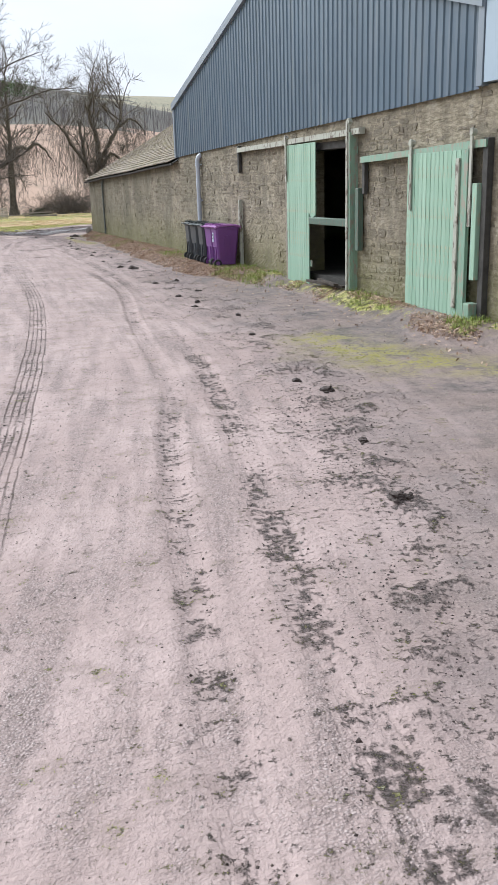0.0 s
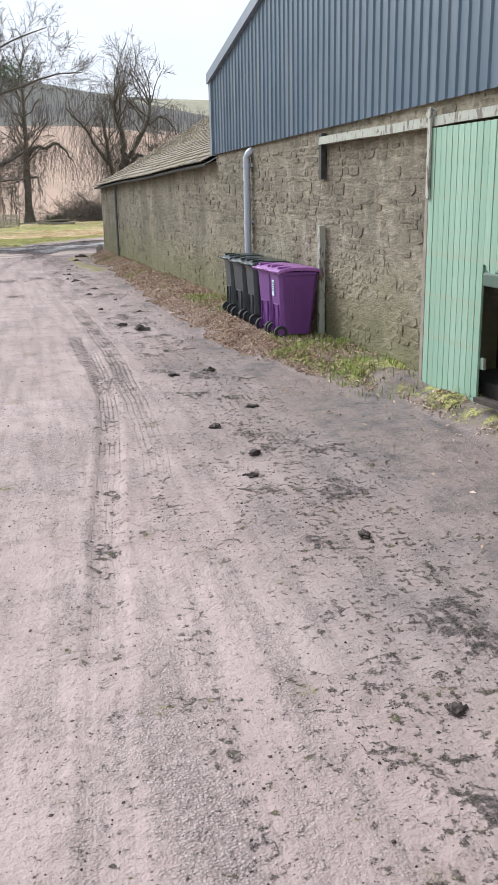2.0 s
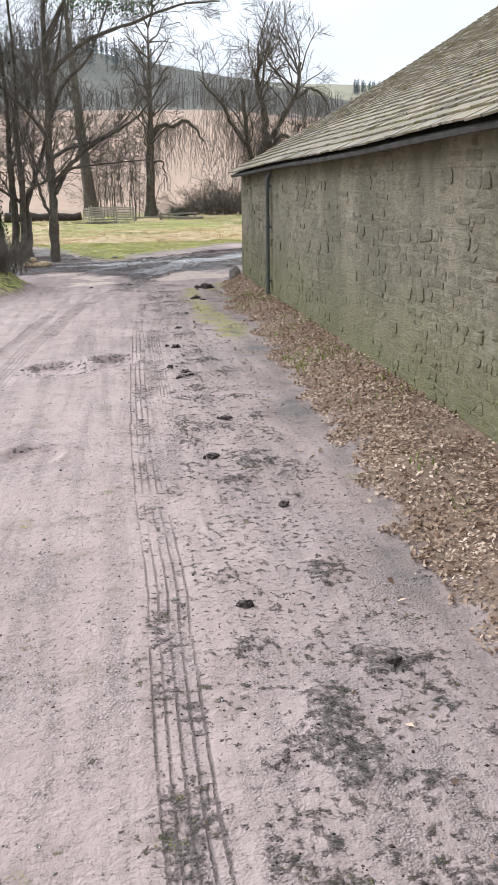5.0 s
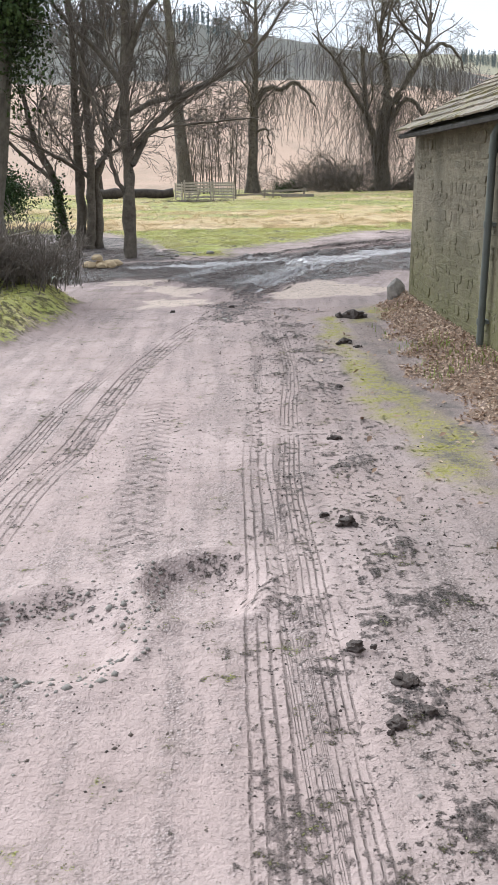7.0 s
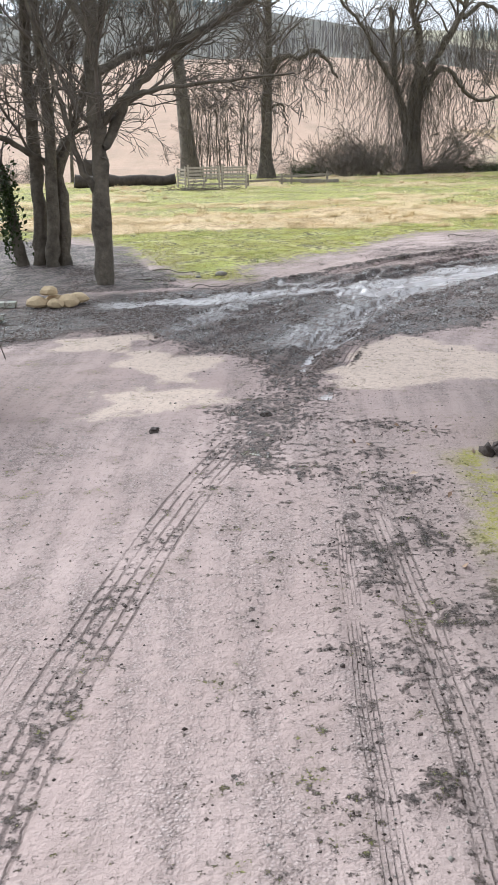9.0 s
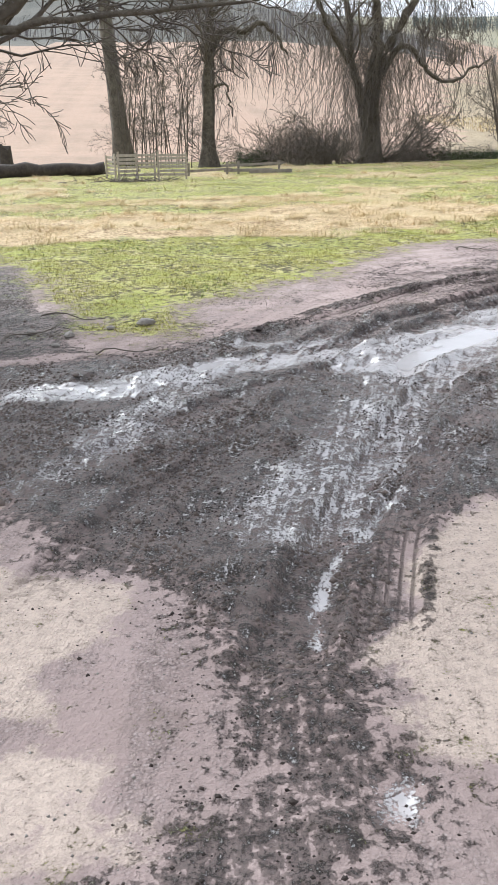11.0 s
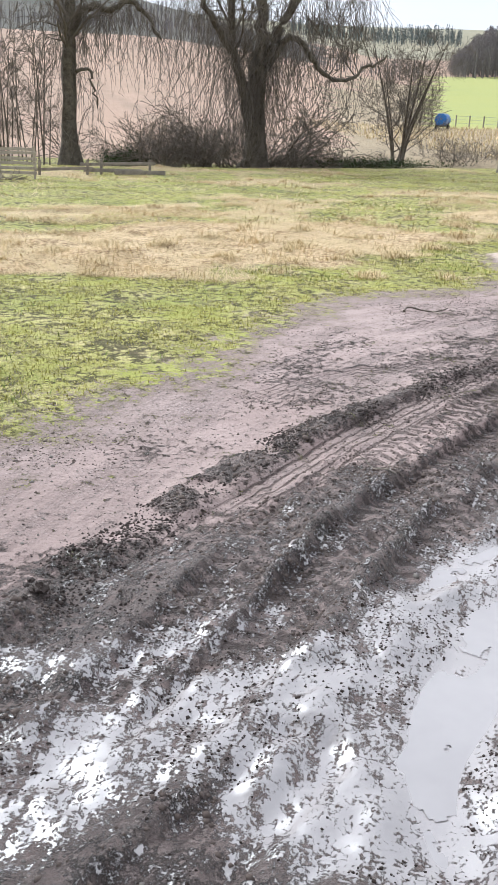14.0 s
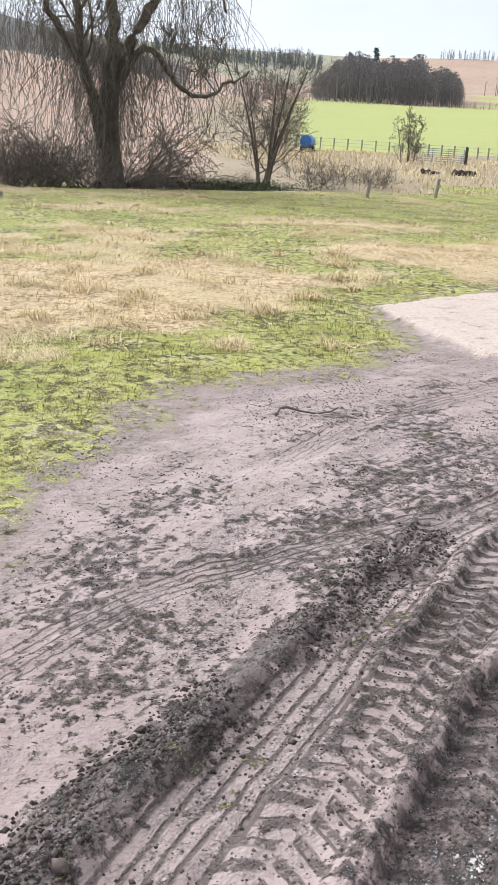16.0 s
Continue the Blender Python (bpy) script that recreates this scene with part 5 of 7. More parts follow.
def wheelie_bin(label, body_m, lid_m):
    ob = empty("wheelie_bin", pose(0, 0, 0), label, "wheelie bin", "bins along the wall")
    part("body", bin_body(bmesh.new()), body_m, ob, soft=35)
    # the pressed panel and the axle recess on the side with the wheels
    bm = bmesh.new()
    for y0, y1, z0, z1 in ((-0.13, -0.12, 0.16, 0.5), (0.12, 0.13, 0.16, 0.5), (-0.13, 0.13, 0.49, 0.505)):
        box(bm, -0.292, -0.262, y0, y1, z0, z1, bevel=0.004)
    part("moulded_rib", bm, body_m, ob)
    for s in (-1, 1):
        bm = bmesh.new()
        for a, b in ((0.06, 0.075), (-0.09, -0.075)):
            box(bm, a - 0.0, b, s * 0.262, s * 0.272, 0.15, 0.78, bevel=0.004)
        box(bm, -0.09, 0.075, s * 0.264, s * 0.274, 0.77, 0.785, bevel=0.004)
        part("side_rib", bm, body_m, ob)
    bm = bmesh.new()
    lid_rows = []
    for t, zt in ((0, 0.992), (0.08, 1.03), (0.3, 1.052), (0.7, 1.05), (0.93, 1.03), (1.0, 0.992)):
        x = -0.335 + t * 0.67
        lid_rows.append([bm.verts.new((x, y, zt - dz)) for y, dz in ((-0.30, 0.03), (-0.285, 0.005), (-0.12, 0.0), (0, -0.006), (0.12, 0.0), (0.285, 0.005), (0.30, 0.03))])
    for a, b in zip(lid_rows, lid_rows[1:]):
        for k in range(6):
            bm.faces.new((a[k], a[k + 1], b[k + 1], b[k]))
    r = bmesh.ops.extrude_face_region(bm, geom=bm.faces[:])
    bmesh.ops.translate(bm, verts=[e for e in r["geom"] if isinstance(e, bmesh.types.BMVert)], vec=(0, 0, -0.02))
    bmesh.ops.recalc_face_normals(bm, faces=bm.faces)
    lid = part("lid", bm, lid_m, ob, soft=50)
    for y in (-0.17, 0.17):
        part("lid_rib", boxed(-0.30, -0.1, y - 0.035, y + 0.035, 1.03, 1.064, bevel=0.012), lid_m, lid)
    bm = bmesh.new()
    tube(bm, [(-0.345, -0.25, 0.98), (-0.385, -0.22, 1.0), (-0.39, 0, 1.0), (-0.385, 0.22, 1.0), (-0.345, 0.25, 0.98)], 0.016, 8)
    part("handle", bm, lid_m, ob, soft=50)
    for s in (-1, 1):
        bm = bmesh.new()
        tube(bm, [(-0.265, s * 0.17, 0.1), (-0.265, s * 0.225, 0.1)], 0.1, 18)
        wheel = part("wheel", bm, M_RUBBER, ob)
        bm = bmesh.new()
        tube(bm, [(-0.265, s * 0.168, 0.1), (-0.265, s * 0.229, 0.1)], 0.055, 12)
        part("hub", bm, body_m, wheel)
    bm = bmesh.new()
    tube(bm, [(-0.265, -0.2, 0.1), (-0.265, 0.2, 0.1)], 0.012, 8)
    part("axle", bm, M_IRON, ob)
    return ob


grey_bin = wheelie_bin("dark grey plastic wheelie bin with closed lid by the wall", M_BIN_GREY, M_BIN_LID)
purple_bin = wheelie_bin("purple plastic wheelie bin with faded lid by the wall", M_BIN_PURPLE, M_PURPLE_LID)


def stand_bin(ob, x, y, turn, first=False):
    m = pose(x, y, ground_at(x - 0.2, y) - 0.015, 0, 0, turn)
    if first:
        ob.matrix_basis = m
        return ob
    return copy_thing(ob, m)


stand_bin(grey_bin, 6.66, 28.55, -4, True)
stand_bin(grey_bin, 6.63, 27.85, 3)
stand_bin(grey_bin, 6.62, 27.12, -2)
far_purple = stand_bin(purple_bin, 6.6, 26.35, 3)
labelled = stand_bin(purple_bin, 6.56, 25.68, -3, True)
tagged(labelled, "purple plastic wheelie bin with a white notice label")
lab = part("label_sticker", boxed(-0.304, -0.292, 0.02, 0.12, 0.62, 0.85, bevel=0.002), M_LABEL, labelled, "white and blue paper label")
bm = bmesh.new()
for i in range(4):
    box(bm, -0.308, -0.303, 0.03, 0.105 - 0.012 * (i % 2), 0.8 - 0.035 * i, 0.815 - 0.035 * i)
part("print_bar", bm, M_BIN_GREY, lab)


# ---- trees and bushes ----
def gz(xs_, ys_):
    """Heights of the ground at many places."""
    xs_, ys_ = np.asarray(xs_, float), np.asarray(ys_, float)
    j, i = np.clip(np.searchsorted(gx, xs_), 1, len(gx) - 1), np.clip(np.searchsorted(gy, ys_), 1, len(gy) - 1)
    fx, fy = (xs_ - gx[j - 1]) / (gx[j] - gx[j - 1]), (ys_ - gy[i - 1]) / (gy[i] - gy[i - 1])
    return (Z[i - 1, j - 1] * (1 - fx) + Z[i - 1, j] * fx) * (1 - fy) + (Z[i, j - 1] * (1 - fx) + Z[i, j] * fx) * fy


class Limbs:
    """Collects tapered tubes for one tree."""

    def __init__(self, seed):
        self.v, self.f, self.n = [], [], 0
        self.room = None
        self.r = np.random.default_rng(seed)

    def tube(self, pts, radii, sides):
        pts, radii = np.asarray(pts, float), np.asarray(radii, float)
        d = np.gradient(pts, axis=0)
        d /= np.linalg.norm(d, axis=1, keepdims=True) + 1e-9
        ref = np.where(np.abs(d[:, 2:3]) > 0.9, [[1.0, 0, 0]], [[0, 0, 1.0]])
        a = np.cross(d, ref)
        a /= np.linalg.norm(a, axis=1, keepdims=True) + 1e-9
        b = np.cross(d, a)
        ang = np.arange(sides) * 2 * np.pi / sides
        wob = 1 + (0.13 * self.r.normal(0, 1, (len(pts), sides)) if sides > 8 else 0)
        ring = pts[:, None] + (radii[:, None] * wob)[:, :, None] * (a[:, None] * np.cos(ang)[None, :, None] + b[:, None] * np.sin(ang)[None, :, None])
        k = len(pts)
        i = np.arange(k - 1)[:, None] * sides + np.arange(sides)[None] + self.n
        j = np.arange(k - 1)[:, None] * sides + (np.arange(sides)[None] + 1) % sides + self.n
        self.v.append(ring.reshape(-1, 3))
        self.f.append(np.stack([i, j, j + sides, i + sides], -1).reshape(-1, 4))
        self.n += k * sides

    def limb(self, p, d, length, r0, depth, droop=0.0, wander=0.25, kids=(4, 5, 6), split=(0.3, 1.0), angle=(25, 60), shrink=0.6, lift=0.0, thin=0.006):
        """A limb from p towards d with side limbs, depth levels deep. droop pulls the last level down, lift the others up."""
        R = self.r
        steps = 8 if depth >= 2 else (6 if depth == 1 else 4)
        p, d = np.array(p, float), np.array(d, float)
        d /= np.linalg.norm(d)
        pts, dirs = [p.copy()], [d.copy()]
        for _ in range(steps):
            d = d + R.normal(0, wander, 3) * 0.6 + np.array([0, 0, lift if depth else -droop])
            d /= np.linalg.norm(d)
            p = p + d * length / steps
            if self.room and not self.room(p):
                break
            pts.append(p.copy())
            dirs.append(d.copy())
        if len(pts) < 3:
            return
        steps = len(pts) - 1
        rad = np.maximum(r0 * np.linspace(1, 0.3, steps + 1), thin)
        self.tube(pts, rad, 9 if r0 > 0.12 else (6 if r0 > 0.05 else (4 if r0 > 0.02 else 3)))
        if depth == 0:
            return
        for _ in range(kids[depth - 1]):
            s = R.uniform(*split) * steps
            i = min(int(s), steps - 1)
            q = pts[i] + (pts[i + 1] - pts[i]) * (s - i)
            base = dirs[i]
            side = np.cross(base, R.normal(0, 1, 3))
            side /= np.linalg.norm(side) + 1e-9
            an = np.radians(R.uniform(*angle))
            self.limb(q, base * np.cos(an) + side * np.sin(an), length * shrink * R.uniform(0.65, 1.2) * (1.15 - 0.45 * s / steps), max(rad[i] * R.uniform(0.4, 0.62), thin), depth - 1, droop, wander, kids, (0.15, 1.0), angle, shrink, lift, thin)
        return pts

    def bough(self, pts, r0, r1, sides=8, knobs=0.05):
        """A thick bough through the points given, with uneven girth. Returns its finer line."""
        p = np.array(pts, float)
        q = np.concatenate([[2 * p[0] - p[1]], p, [2 * p[-1] - p[-2]]])
        out = []
        for i in range(1, len(q) - 2):
            for t in np.arange(5) / 5:
                out.append(0.5 * (2 * q[i] + (q[i + 1] - q[i - 1]) * t + (2 * q[i - 1] - 5 * q[i] + 4 * q[i + 1] - q[i + 2]) * t**2 + (3 * q[i] - q[i - 1] - 3 * q[i + 1] + q[i + 2]) * t**3))
        out = np.array([*out, p[-1]])
        out[1:-1] += self.r.normal(0, knobs, (len(out) - 2, 3))
        self.tube(out, np.linspace(r0, r1, len(out)) * (1 + self.r.normal(0, 0.06, len(out))), sides)
        return out

    def curtain(self, line, n, length, spread=0.3, r=0.014, out=0.5):
        """Hanging twigs from places along a line."""
        R = self.r
        for _ in range(n):
            q = line[R.integers(0, len(line))] + R.normal(0, spread, 3) * (1, 1, 0.4)
            d = np.array([R.normal(0, out), R.normal(0, out), R.uniform(-0.3, 0.5)])
            ln, steps = length * R.uniform(0.4, 1.25), 7
            pts = [q]
            for _ in range(steps):
                d = d * 0.75 + np.array([R.normal(0, 0.17), R.normal(0, 0.17), -0.3])
                q = q + d / np.linalg.norm(d) * ln / steps
                if q[2] < 0.25:
                    break
                pts.append(q)
            if len(pts) < 3:
                continue
            self.tube(pts, np.linspace(r, r * 0.6, len(pts)), 3)
            for _ in range(R.integers(1, 4)):
                a = pts[R.integers(1, len(pts))]
                self.tube([a, a + (R.normal(0, 0.15), R.normal(0, 0.15), -0.15), a + (R.normal(0, 0.25), R.normal(0, 0.25), -R.uniform(0.3, 0.8))], [r * 0.7, r * 0.6, r * 0.5], 3)

    def mesh(self, name, material):
        me = raw_mesh(name, np.concatenate(self.v), np.concatenate(self.f), material)
        me.polygons.foreach_set("use_smooth", np.ones(len(me.polygons), bool))
        return me


def tree(name, at, label, build, category="tree", seed=1, group="", bark=None, room=None):
    """A bare tree: build(trunk, crown) fills the two meshes, in metres round its foot."""
    x, y = at
    ob = empty(name, pose(x, y, ground_at(x, y) - 0.06), label, category, group)
    trunk, crown = Limbs(seed), Limbs(seed + 1)
    crown.room = room
    build(trunk, crown)
    for nm, limbs, m in (("trunk", trunk, bark or M_BARK), ("crown", crown, M_TWIG)):
        if limbs.v:
            o = new(nm, limbs.mesh(nm, m))
            o.parent = ob
    return ob


def stem(trunk, top, r, h, lean=(0.0, 0.0), n=12, flare=0.5, foot=(0, 0)):
    ts = np.linspace(0, 1, n)
    R = trunk.r
    pts = np.stack([foot[0] + lean[0] * ts**1.2 + np.cumsum(R.normal(0, 0.008 * h, n)) * 0.5 * ts, foot[1] + lean[1] * ts**1.2 + np.cumsum(R.normal(0, 0.008 * h, n)) * 0.5 * ts, h * ts], -1)
    rad = r * (1 - (1 - top) * ts) * (1 + flare * np.exp(-ts * h / 0.3))
    trunk.tube(pts, rad, 14 if r > 0.15 else 7)
    return pts, rad


def upright(h, r, lean=(0, 0), depth=3, kids=(5, 5, 6), first=0.35, crown_len=0.42, droop=0.02, angle=(30, 65), limbs=9, lift=0.04, thin=0.008, bias=(0, 0)):
    def build(trunk, crown):
        pts, rad = stem(trunk, 0.22, r, h, lean)
        R, n = trunk.r, len(pts)
        for k in range(limbs):
            s = first + (1 - first) * (k + R.uniform(0, 0.9)) / limbs
            i = min(int(s * (n - 1)), n - 2)
            q = pts[i] + (pts[i + 1] - pts[i]) * (s * (n - 1) - i)
            az, el = R.uniform(0, 2 * np.pi), np.radians(R.uniform(*angle))
            dirn = (np.cos(az) * np.sin(el) + bias[0], np.sin(az) * np.sin(el) + bias[1], np.cos(el))
            crown.limb(q, dirn, h * crown_len * (1.2 - 0.65 * s) * R.uniform(0.8, 1.2), max(rad[i] * R.uniform(0.2, 0.42), 0.022), depth - 1, droop, 0.26, kids, (0.2, 1), (22, 58), 0.6, lift, thin)
    return build


def weeping(trunk, crown):
    R = crown.r
    trunk.tube([(0, 0, -0.1), (0.02, 0, 0.5), (-0.03, 0, 1.6), (-0.1, 0, 3.0), (0.05, 0.05, 4.3), (0.2, 0.1, 5.4)], [0.85, 0.52, 0.43, 0.4, 0.35, 0.27], 16)
    left = trunk.bough([(-0.25, -0.15, 1.6), (-0.62, -0.15, 3.0), (-1.05, 0, 4.6), (-1.2, 0.1, 6.2), (-1.5, 0.2, 8.6)], 0.25, 0.12, 10)
    mid = trunk.bough([(0.2, 0.1, 5.2), (0.15, 0.2, 7.0), (-0.35, 0.2, 8.8), (-0.2, 0.1, 11.0)], 0.28, 0.10, 10)
    right = trunk.bough([(0.3, 0.1, 4.6), (1.3, 0.0, 6.6), (2.3, -0.1, 8.2), (2.7, -0.2, 10.4)], 0.26, 0.10, 10)
    wide = trunk.bough([(-1.2, 0, 4.8), (-2.2, -0.3, 6.2), (-3.2, -0.4, 7.8), (-4.6, -0.3, 9.3)], 0.17, 0.05, 8)
    low = trunk.bough([(0.35, -0.1, 4.3), (1.3, -0.3, 5.5), (2.1, -0.4, 5.0), (2.7, -0.5, 4.2), (3.6, -0.6, 3.9), (4.7, -0.6, 4.3), (5.8, -0.5, 5.0)], 0.16, 0.05, 8)
    arch = trunk.bough([(2.4, -0.1, 8.0), (3.5, 0.1, 8.7), (4.4, 0.1, 8.2), (4.9, 0.1, 7.2)], 0.13, 0.05, 7)
    for line, n, ln, r0, span in ((left, 9, 3.6, 0.06, (0.5, 1)), (mid, 11, 4.2, 0.07, (0.45, 1)), (right, 11, 4.0, 0.07, (0.5, 1)), (wide, 6, 2.6, 0.045, (0.4, 1)), (low, 10, 1.8, 0.035, (0.35, 1))):
        for _ in range(n):
            q = line[int(R.uniform(*span) * (len(line) - 1))]
            az, el = R.uniform(0, 2 * np.pi), np.radians(R.uniform(8, 50))
            crown.limb(q, (np.cos(az) * np.sin(el), np.sin(az) * np.sin(el), np.cos(el)), ln * R.uniform(0.7, 1.2), r0, 2, 0.03, 0.28, (7, 6), (0.2, 1), (22, 60), 0.6, 0.03, 0.011)
    for line, n, ln, sp in ((left, 190, 4.6, 0.55), (mid[:10], 130, 4.8, 0.8), (right[:14], 130, 4.4, 0.8), (wide, 150, 4.4, 0.5), (low, 120, 2.2, 0.25), (arch, 110, 3.4, 0.4)):
        crown.curtain(line, n, ln, sp, 0.012, 0.35)
    for _ in range(34):
        az = R.uniform(-0.9, 0.9) if R.uniform() < 0.7 else R.uniform(2.2, 4.0)
        q = (R.uniform(0.3, 2.4) * np.cos(az), R.uniform(-0.6, 0.6), 0.05)
        crown.limb(q, (np.cos(az), 0.4 * np.sin(az), R.uniform(0.6, 1.5)), R.uniform(2.4, 4.6), 0.035, 2, 0.22, 0.25, (5, 6), (0.2, 1), (25, 65), 0.5, -0.05, 0.010)
    trunk_face = np.array([(0.0, -0.6, z0) for z0 in np.linspace(2.5, 5.5, 8)])
    crown.curtain(trunk_face, 120, 2.8, 0.35, 0.012, 0.35)


def drooping(trunk, crown):
    R = crown.r
    pts, rad = stem(trunk, 0.1, 0.36, 12.5, (0.3, 0), 14)
    bend = trunk.bough([(0.15, 0, 5.3), (0.9, -0.2, 6.3), (1.8, -0.3, 6.2), (2.6, -0.3, 6.6), (3.3, -0.3, 6.1), (3.9, -0.3, 5.2)], 0.2, 0.06, 8)
    stub = trunk.bough([(0.1, 0, 3.6), (0.8, -0.2, 3.9), (1.1, -0.2, 3.1), (1.2, -0.2, 2.4)], 0.09, 0.03, 6)
    crown.curtain(bend, 150, 2.8, 0.3, 0.012, 0.5)
    crown.curtain(stub, 14, 1.6, 0.2, 0.013, 0.4)
    crown.curtain(pts[5:9], 90, 3.0, 0.6, 0.012, 0.6)
    for k in range(30):
        i = 5 + k % 9
        az, el = R.uniform(0, 2 * np.pi), np.radians(R.uniform(25, 70))
        crown.limb(pts[i], (np.cos(az) * np.sin(el), np.sin(az) * np.sin(el), np.cos(el)), R.uniform(1.6, 3.2), 0.07, 2, 0.15, 0.3, (5, 5), (0.2, 1), (22, 60), 0.6, 0.0, 0.012)
    for _ in range(12):
        az = R.uniform(0, 2 * np.pi)
        crown.limb((0.2 * np.cos(az), 0.2 * np.sin(az), R.uniform(0, 0.6)), (np.cos(az), np.sin(az), 1.1), R.uniform(1.0, 2.2), 0.02, 1, 0.0, 0.25, (5,), (0.2, 1), (22, 60), 0.6, 0.0, 0.012)


def thicket(n, h, spread, thin=0.008, depth=1, kids=(6, 5), r0=0.02, el=(15, 60)):
    """A bush: many stems from one foot."""
    def build(trunk, crown):
        R = crown.r
        for _ in range(n):
            az, e = R.uniform(0, 2 * np.pi), np.radians(R.uniform(*el))
            q = (R.normal(0, spread), R.normal(0, spread * 0.8), -0.03)
            crown.limb(q, (np.cos(az) * np.sin(e), np.sin(az) * np.sin(e), np.cos(e)), h * R.uniform(0.6, 1.15), r0 * R.uniform(0.7, 1.4), depth, 0.05, 0.25, kids, (0.2, 1), (20, 55), 0.5, 0.02, thin)
    return build


def stems(feet, h, r, leans, kids=(5, 5, 6), limbs=7, first=0.3, thin=0.007, crown_len=0.4):
    """Several trunks from one foot."""
    def build(trunk, crown):
        R = trunk.r
        for (fx, fy), (lx, ly) in zip(feet, leans):
            hh = h * R.uniform(0.85, 1.1)
            pts, rad = stem(trunk, 0.2, r * R.uniform(0.7, 1.15), hh, (lx, ly), 11, 0.35, (fx, fy))
            for k in range(limbs):
                s = first + (1 - first) * (k + R.uniform(0, 0.9)) / limbs
                i = min(int(s * 10), 9)
                az, el = R.uniform(0, 2 * np.pi), np.radians(R.uniform(25, 65))
                crown.limb(pts[i], (np.cos(az) * np.sin(el) + 0.12 * lx, np.sin(az) * np.sin(el), np.cos(el)), hh * crown_len * (1.15 - 0.6 * s), max(rad[i] * R.uniform(0.25, 0.45), 0.016), 2, 0.02, 0.25, kids, (0.2, 1), (22, 58), 0.6, 0.04, thin)
    return build


tree("weeping_tree", (15.5, 92.6), "old weeping tree with hanging twigs over the hedge bank", weeping, seed=131)
tree("drooping_tree", (7.25, 92.4), "bare tree with one drooping limb by the meadow", drooping, seed=111)
tree("tall_tree", (3.05, 94.0), "tall bare tree with a straight pale trunk", upright(17, 0.42, (-1.5, 0), 3, (4, 5, 6), 0.36, 0.22, 0.05), seed=121, bark=M_PALE_BARK)


def shaped(lines, thin=0.0055, kids=(7, 7), lift=0.05):
    """A tree whose trunks and main limbs follow given lines: (points, girth at both ends, side limbs, their length)."""
    def build(trunk, crown):
        R = crown.r
        for pts, r0, r1, n, ln in lines:
            line = trunk.bough(pts, r0, r1, 10 if r0 > 0.08 else 7, 0.01)
            tang = np.gradient(line, axis=0)
            tang /= np.linalg.norm(tang, axis=1, keepdims=True)
            for _ in range(max(5, round(n * 0.78))):
                i = int(R.uniform(0.3 if r0 > 0.08 else 0.15, 1) * (len(line) - 1))
                side = np.cross(tang[i], R.normal(0, 1, 3))
                side /= np.linalg.norm(side) + 1e-9
                an = np.radians(R.uniform(25, 62))
                girth = (r0 + (r1 - r0) * i / len(line)) * R.uniform(0.16, 0.34)
                crown.limb(line[i], tang[i] * np.cos(an) + side * np.sin(an) + (0, 0, 0.2), ln * R.uniform(0.6, 1.25), max(girth, 0.011), 2, -0.02, 0.3, kids, (0.15, 1), (20, 55), 0.55, lift, thin)
    return build


tree("yard_tree", (2.28, 55.25), "bare spreading tree beside the side lane", shaped([
    ([(0, 0, -0.15), (-0.03, 0, 0.9), (0.02, 0, 2.1), (0.0, 0, 3.3), (0.08, 0.05, 4.8), (0.1, 0.1, 7.0), (0.25, 0.1, 9.6), (0.3, 0.1, 11.6)], 0.16, 0.03, 30, 2.6),
    ([(0.05, 0, 1.95), (0.47, 0.1, 2.75), (0.85, 0.1, 3.15), (1.46, 0.0, 3.58), (2.14, -0.1, 3.92), (2.9, -0.1, 4.5), (3.6, -0.2, 5.4)], 0.085, 0.02, 16, 1.7),
    ([(0.05, 0, 2.35), (0.4, -0.2, 2.74), (0.85, -0.3, 2.86), (1.4, -0.4, 2.93), (2.13, -0.4, 2.98), (2.9, -0.5, 3.05)], 0.05, 0.014, 10, 0.9),
    ([(0.02, 0, 3.1), (0.63, 0.3, 3.42), (1.32, 0.5, 3.6), (2.2, 0.6, 4.1), (3.0, 0.8, 5.0)], 0.07, 0.018, 13, 1.6),
    ([(-0.05, 0, 1.4), (-0.27, -0.1, 1.85), (-0.4, -0.2, 2.5), (-0.7, -0.3, 3.6), (-1.1, -0.3, 5.2)], 0.06, 0.016, 10, 1.5),
    ([(0.03, 0, 3.6), (-0.5, 0.3, 4.4), (-1.3, 0.5, 5.2), (-2.2, 0.6, 6.6)], 0.075, 0.02, 14, 1.9),
    ([(0.06, 0, 4.2), (0.6, -0.2, 5.2), (1.4, -0.3, 6.0), (2.0, -0.4, 7.4)], 0.075, 0.02, 14, 1.9),
    ([(0.1, 0, 5.4), (1.2, -0.3, 6.3), (2.6, -0.4, 6.8), (4.0, -0.5, 7.3), (5.2, -0.6, 7.4)], 0.075, 0.02, 18, 1.8),
    ([(0.1, 0, 6.4), (1.0, 0.2, 7.8), (2.4, 0.2, 8.7), (3.9, 0.3, 9.3)], 0.065, 0.02, 16, 1.8),
    ([(0.2, 0, 7.8), (0.9, -0.3, 9.6), (2.1, -0.4, 10.8)], 0.055, 0.018, 12, 1.6),
    ([(0.2, 0, 7.4), (-0.8, 0.3, 8.8), (-2.2, 0.4, 9.8)], 0.055, 0.018, 12, 1.6),
    ([(0.08, 0, 5.2), (0.2, 0.6, 6.4), (0.6, 1.2, 7.4), (1.0, 1.6, 8.6)], 0.06, 0.018, 10, 1.7),
]), seed=141, room=lambda p: p[2] > 1.5 + 0.32 * max(0.0, p[0] - 1.0))
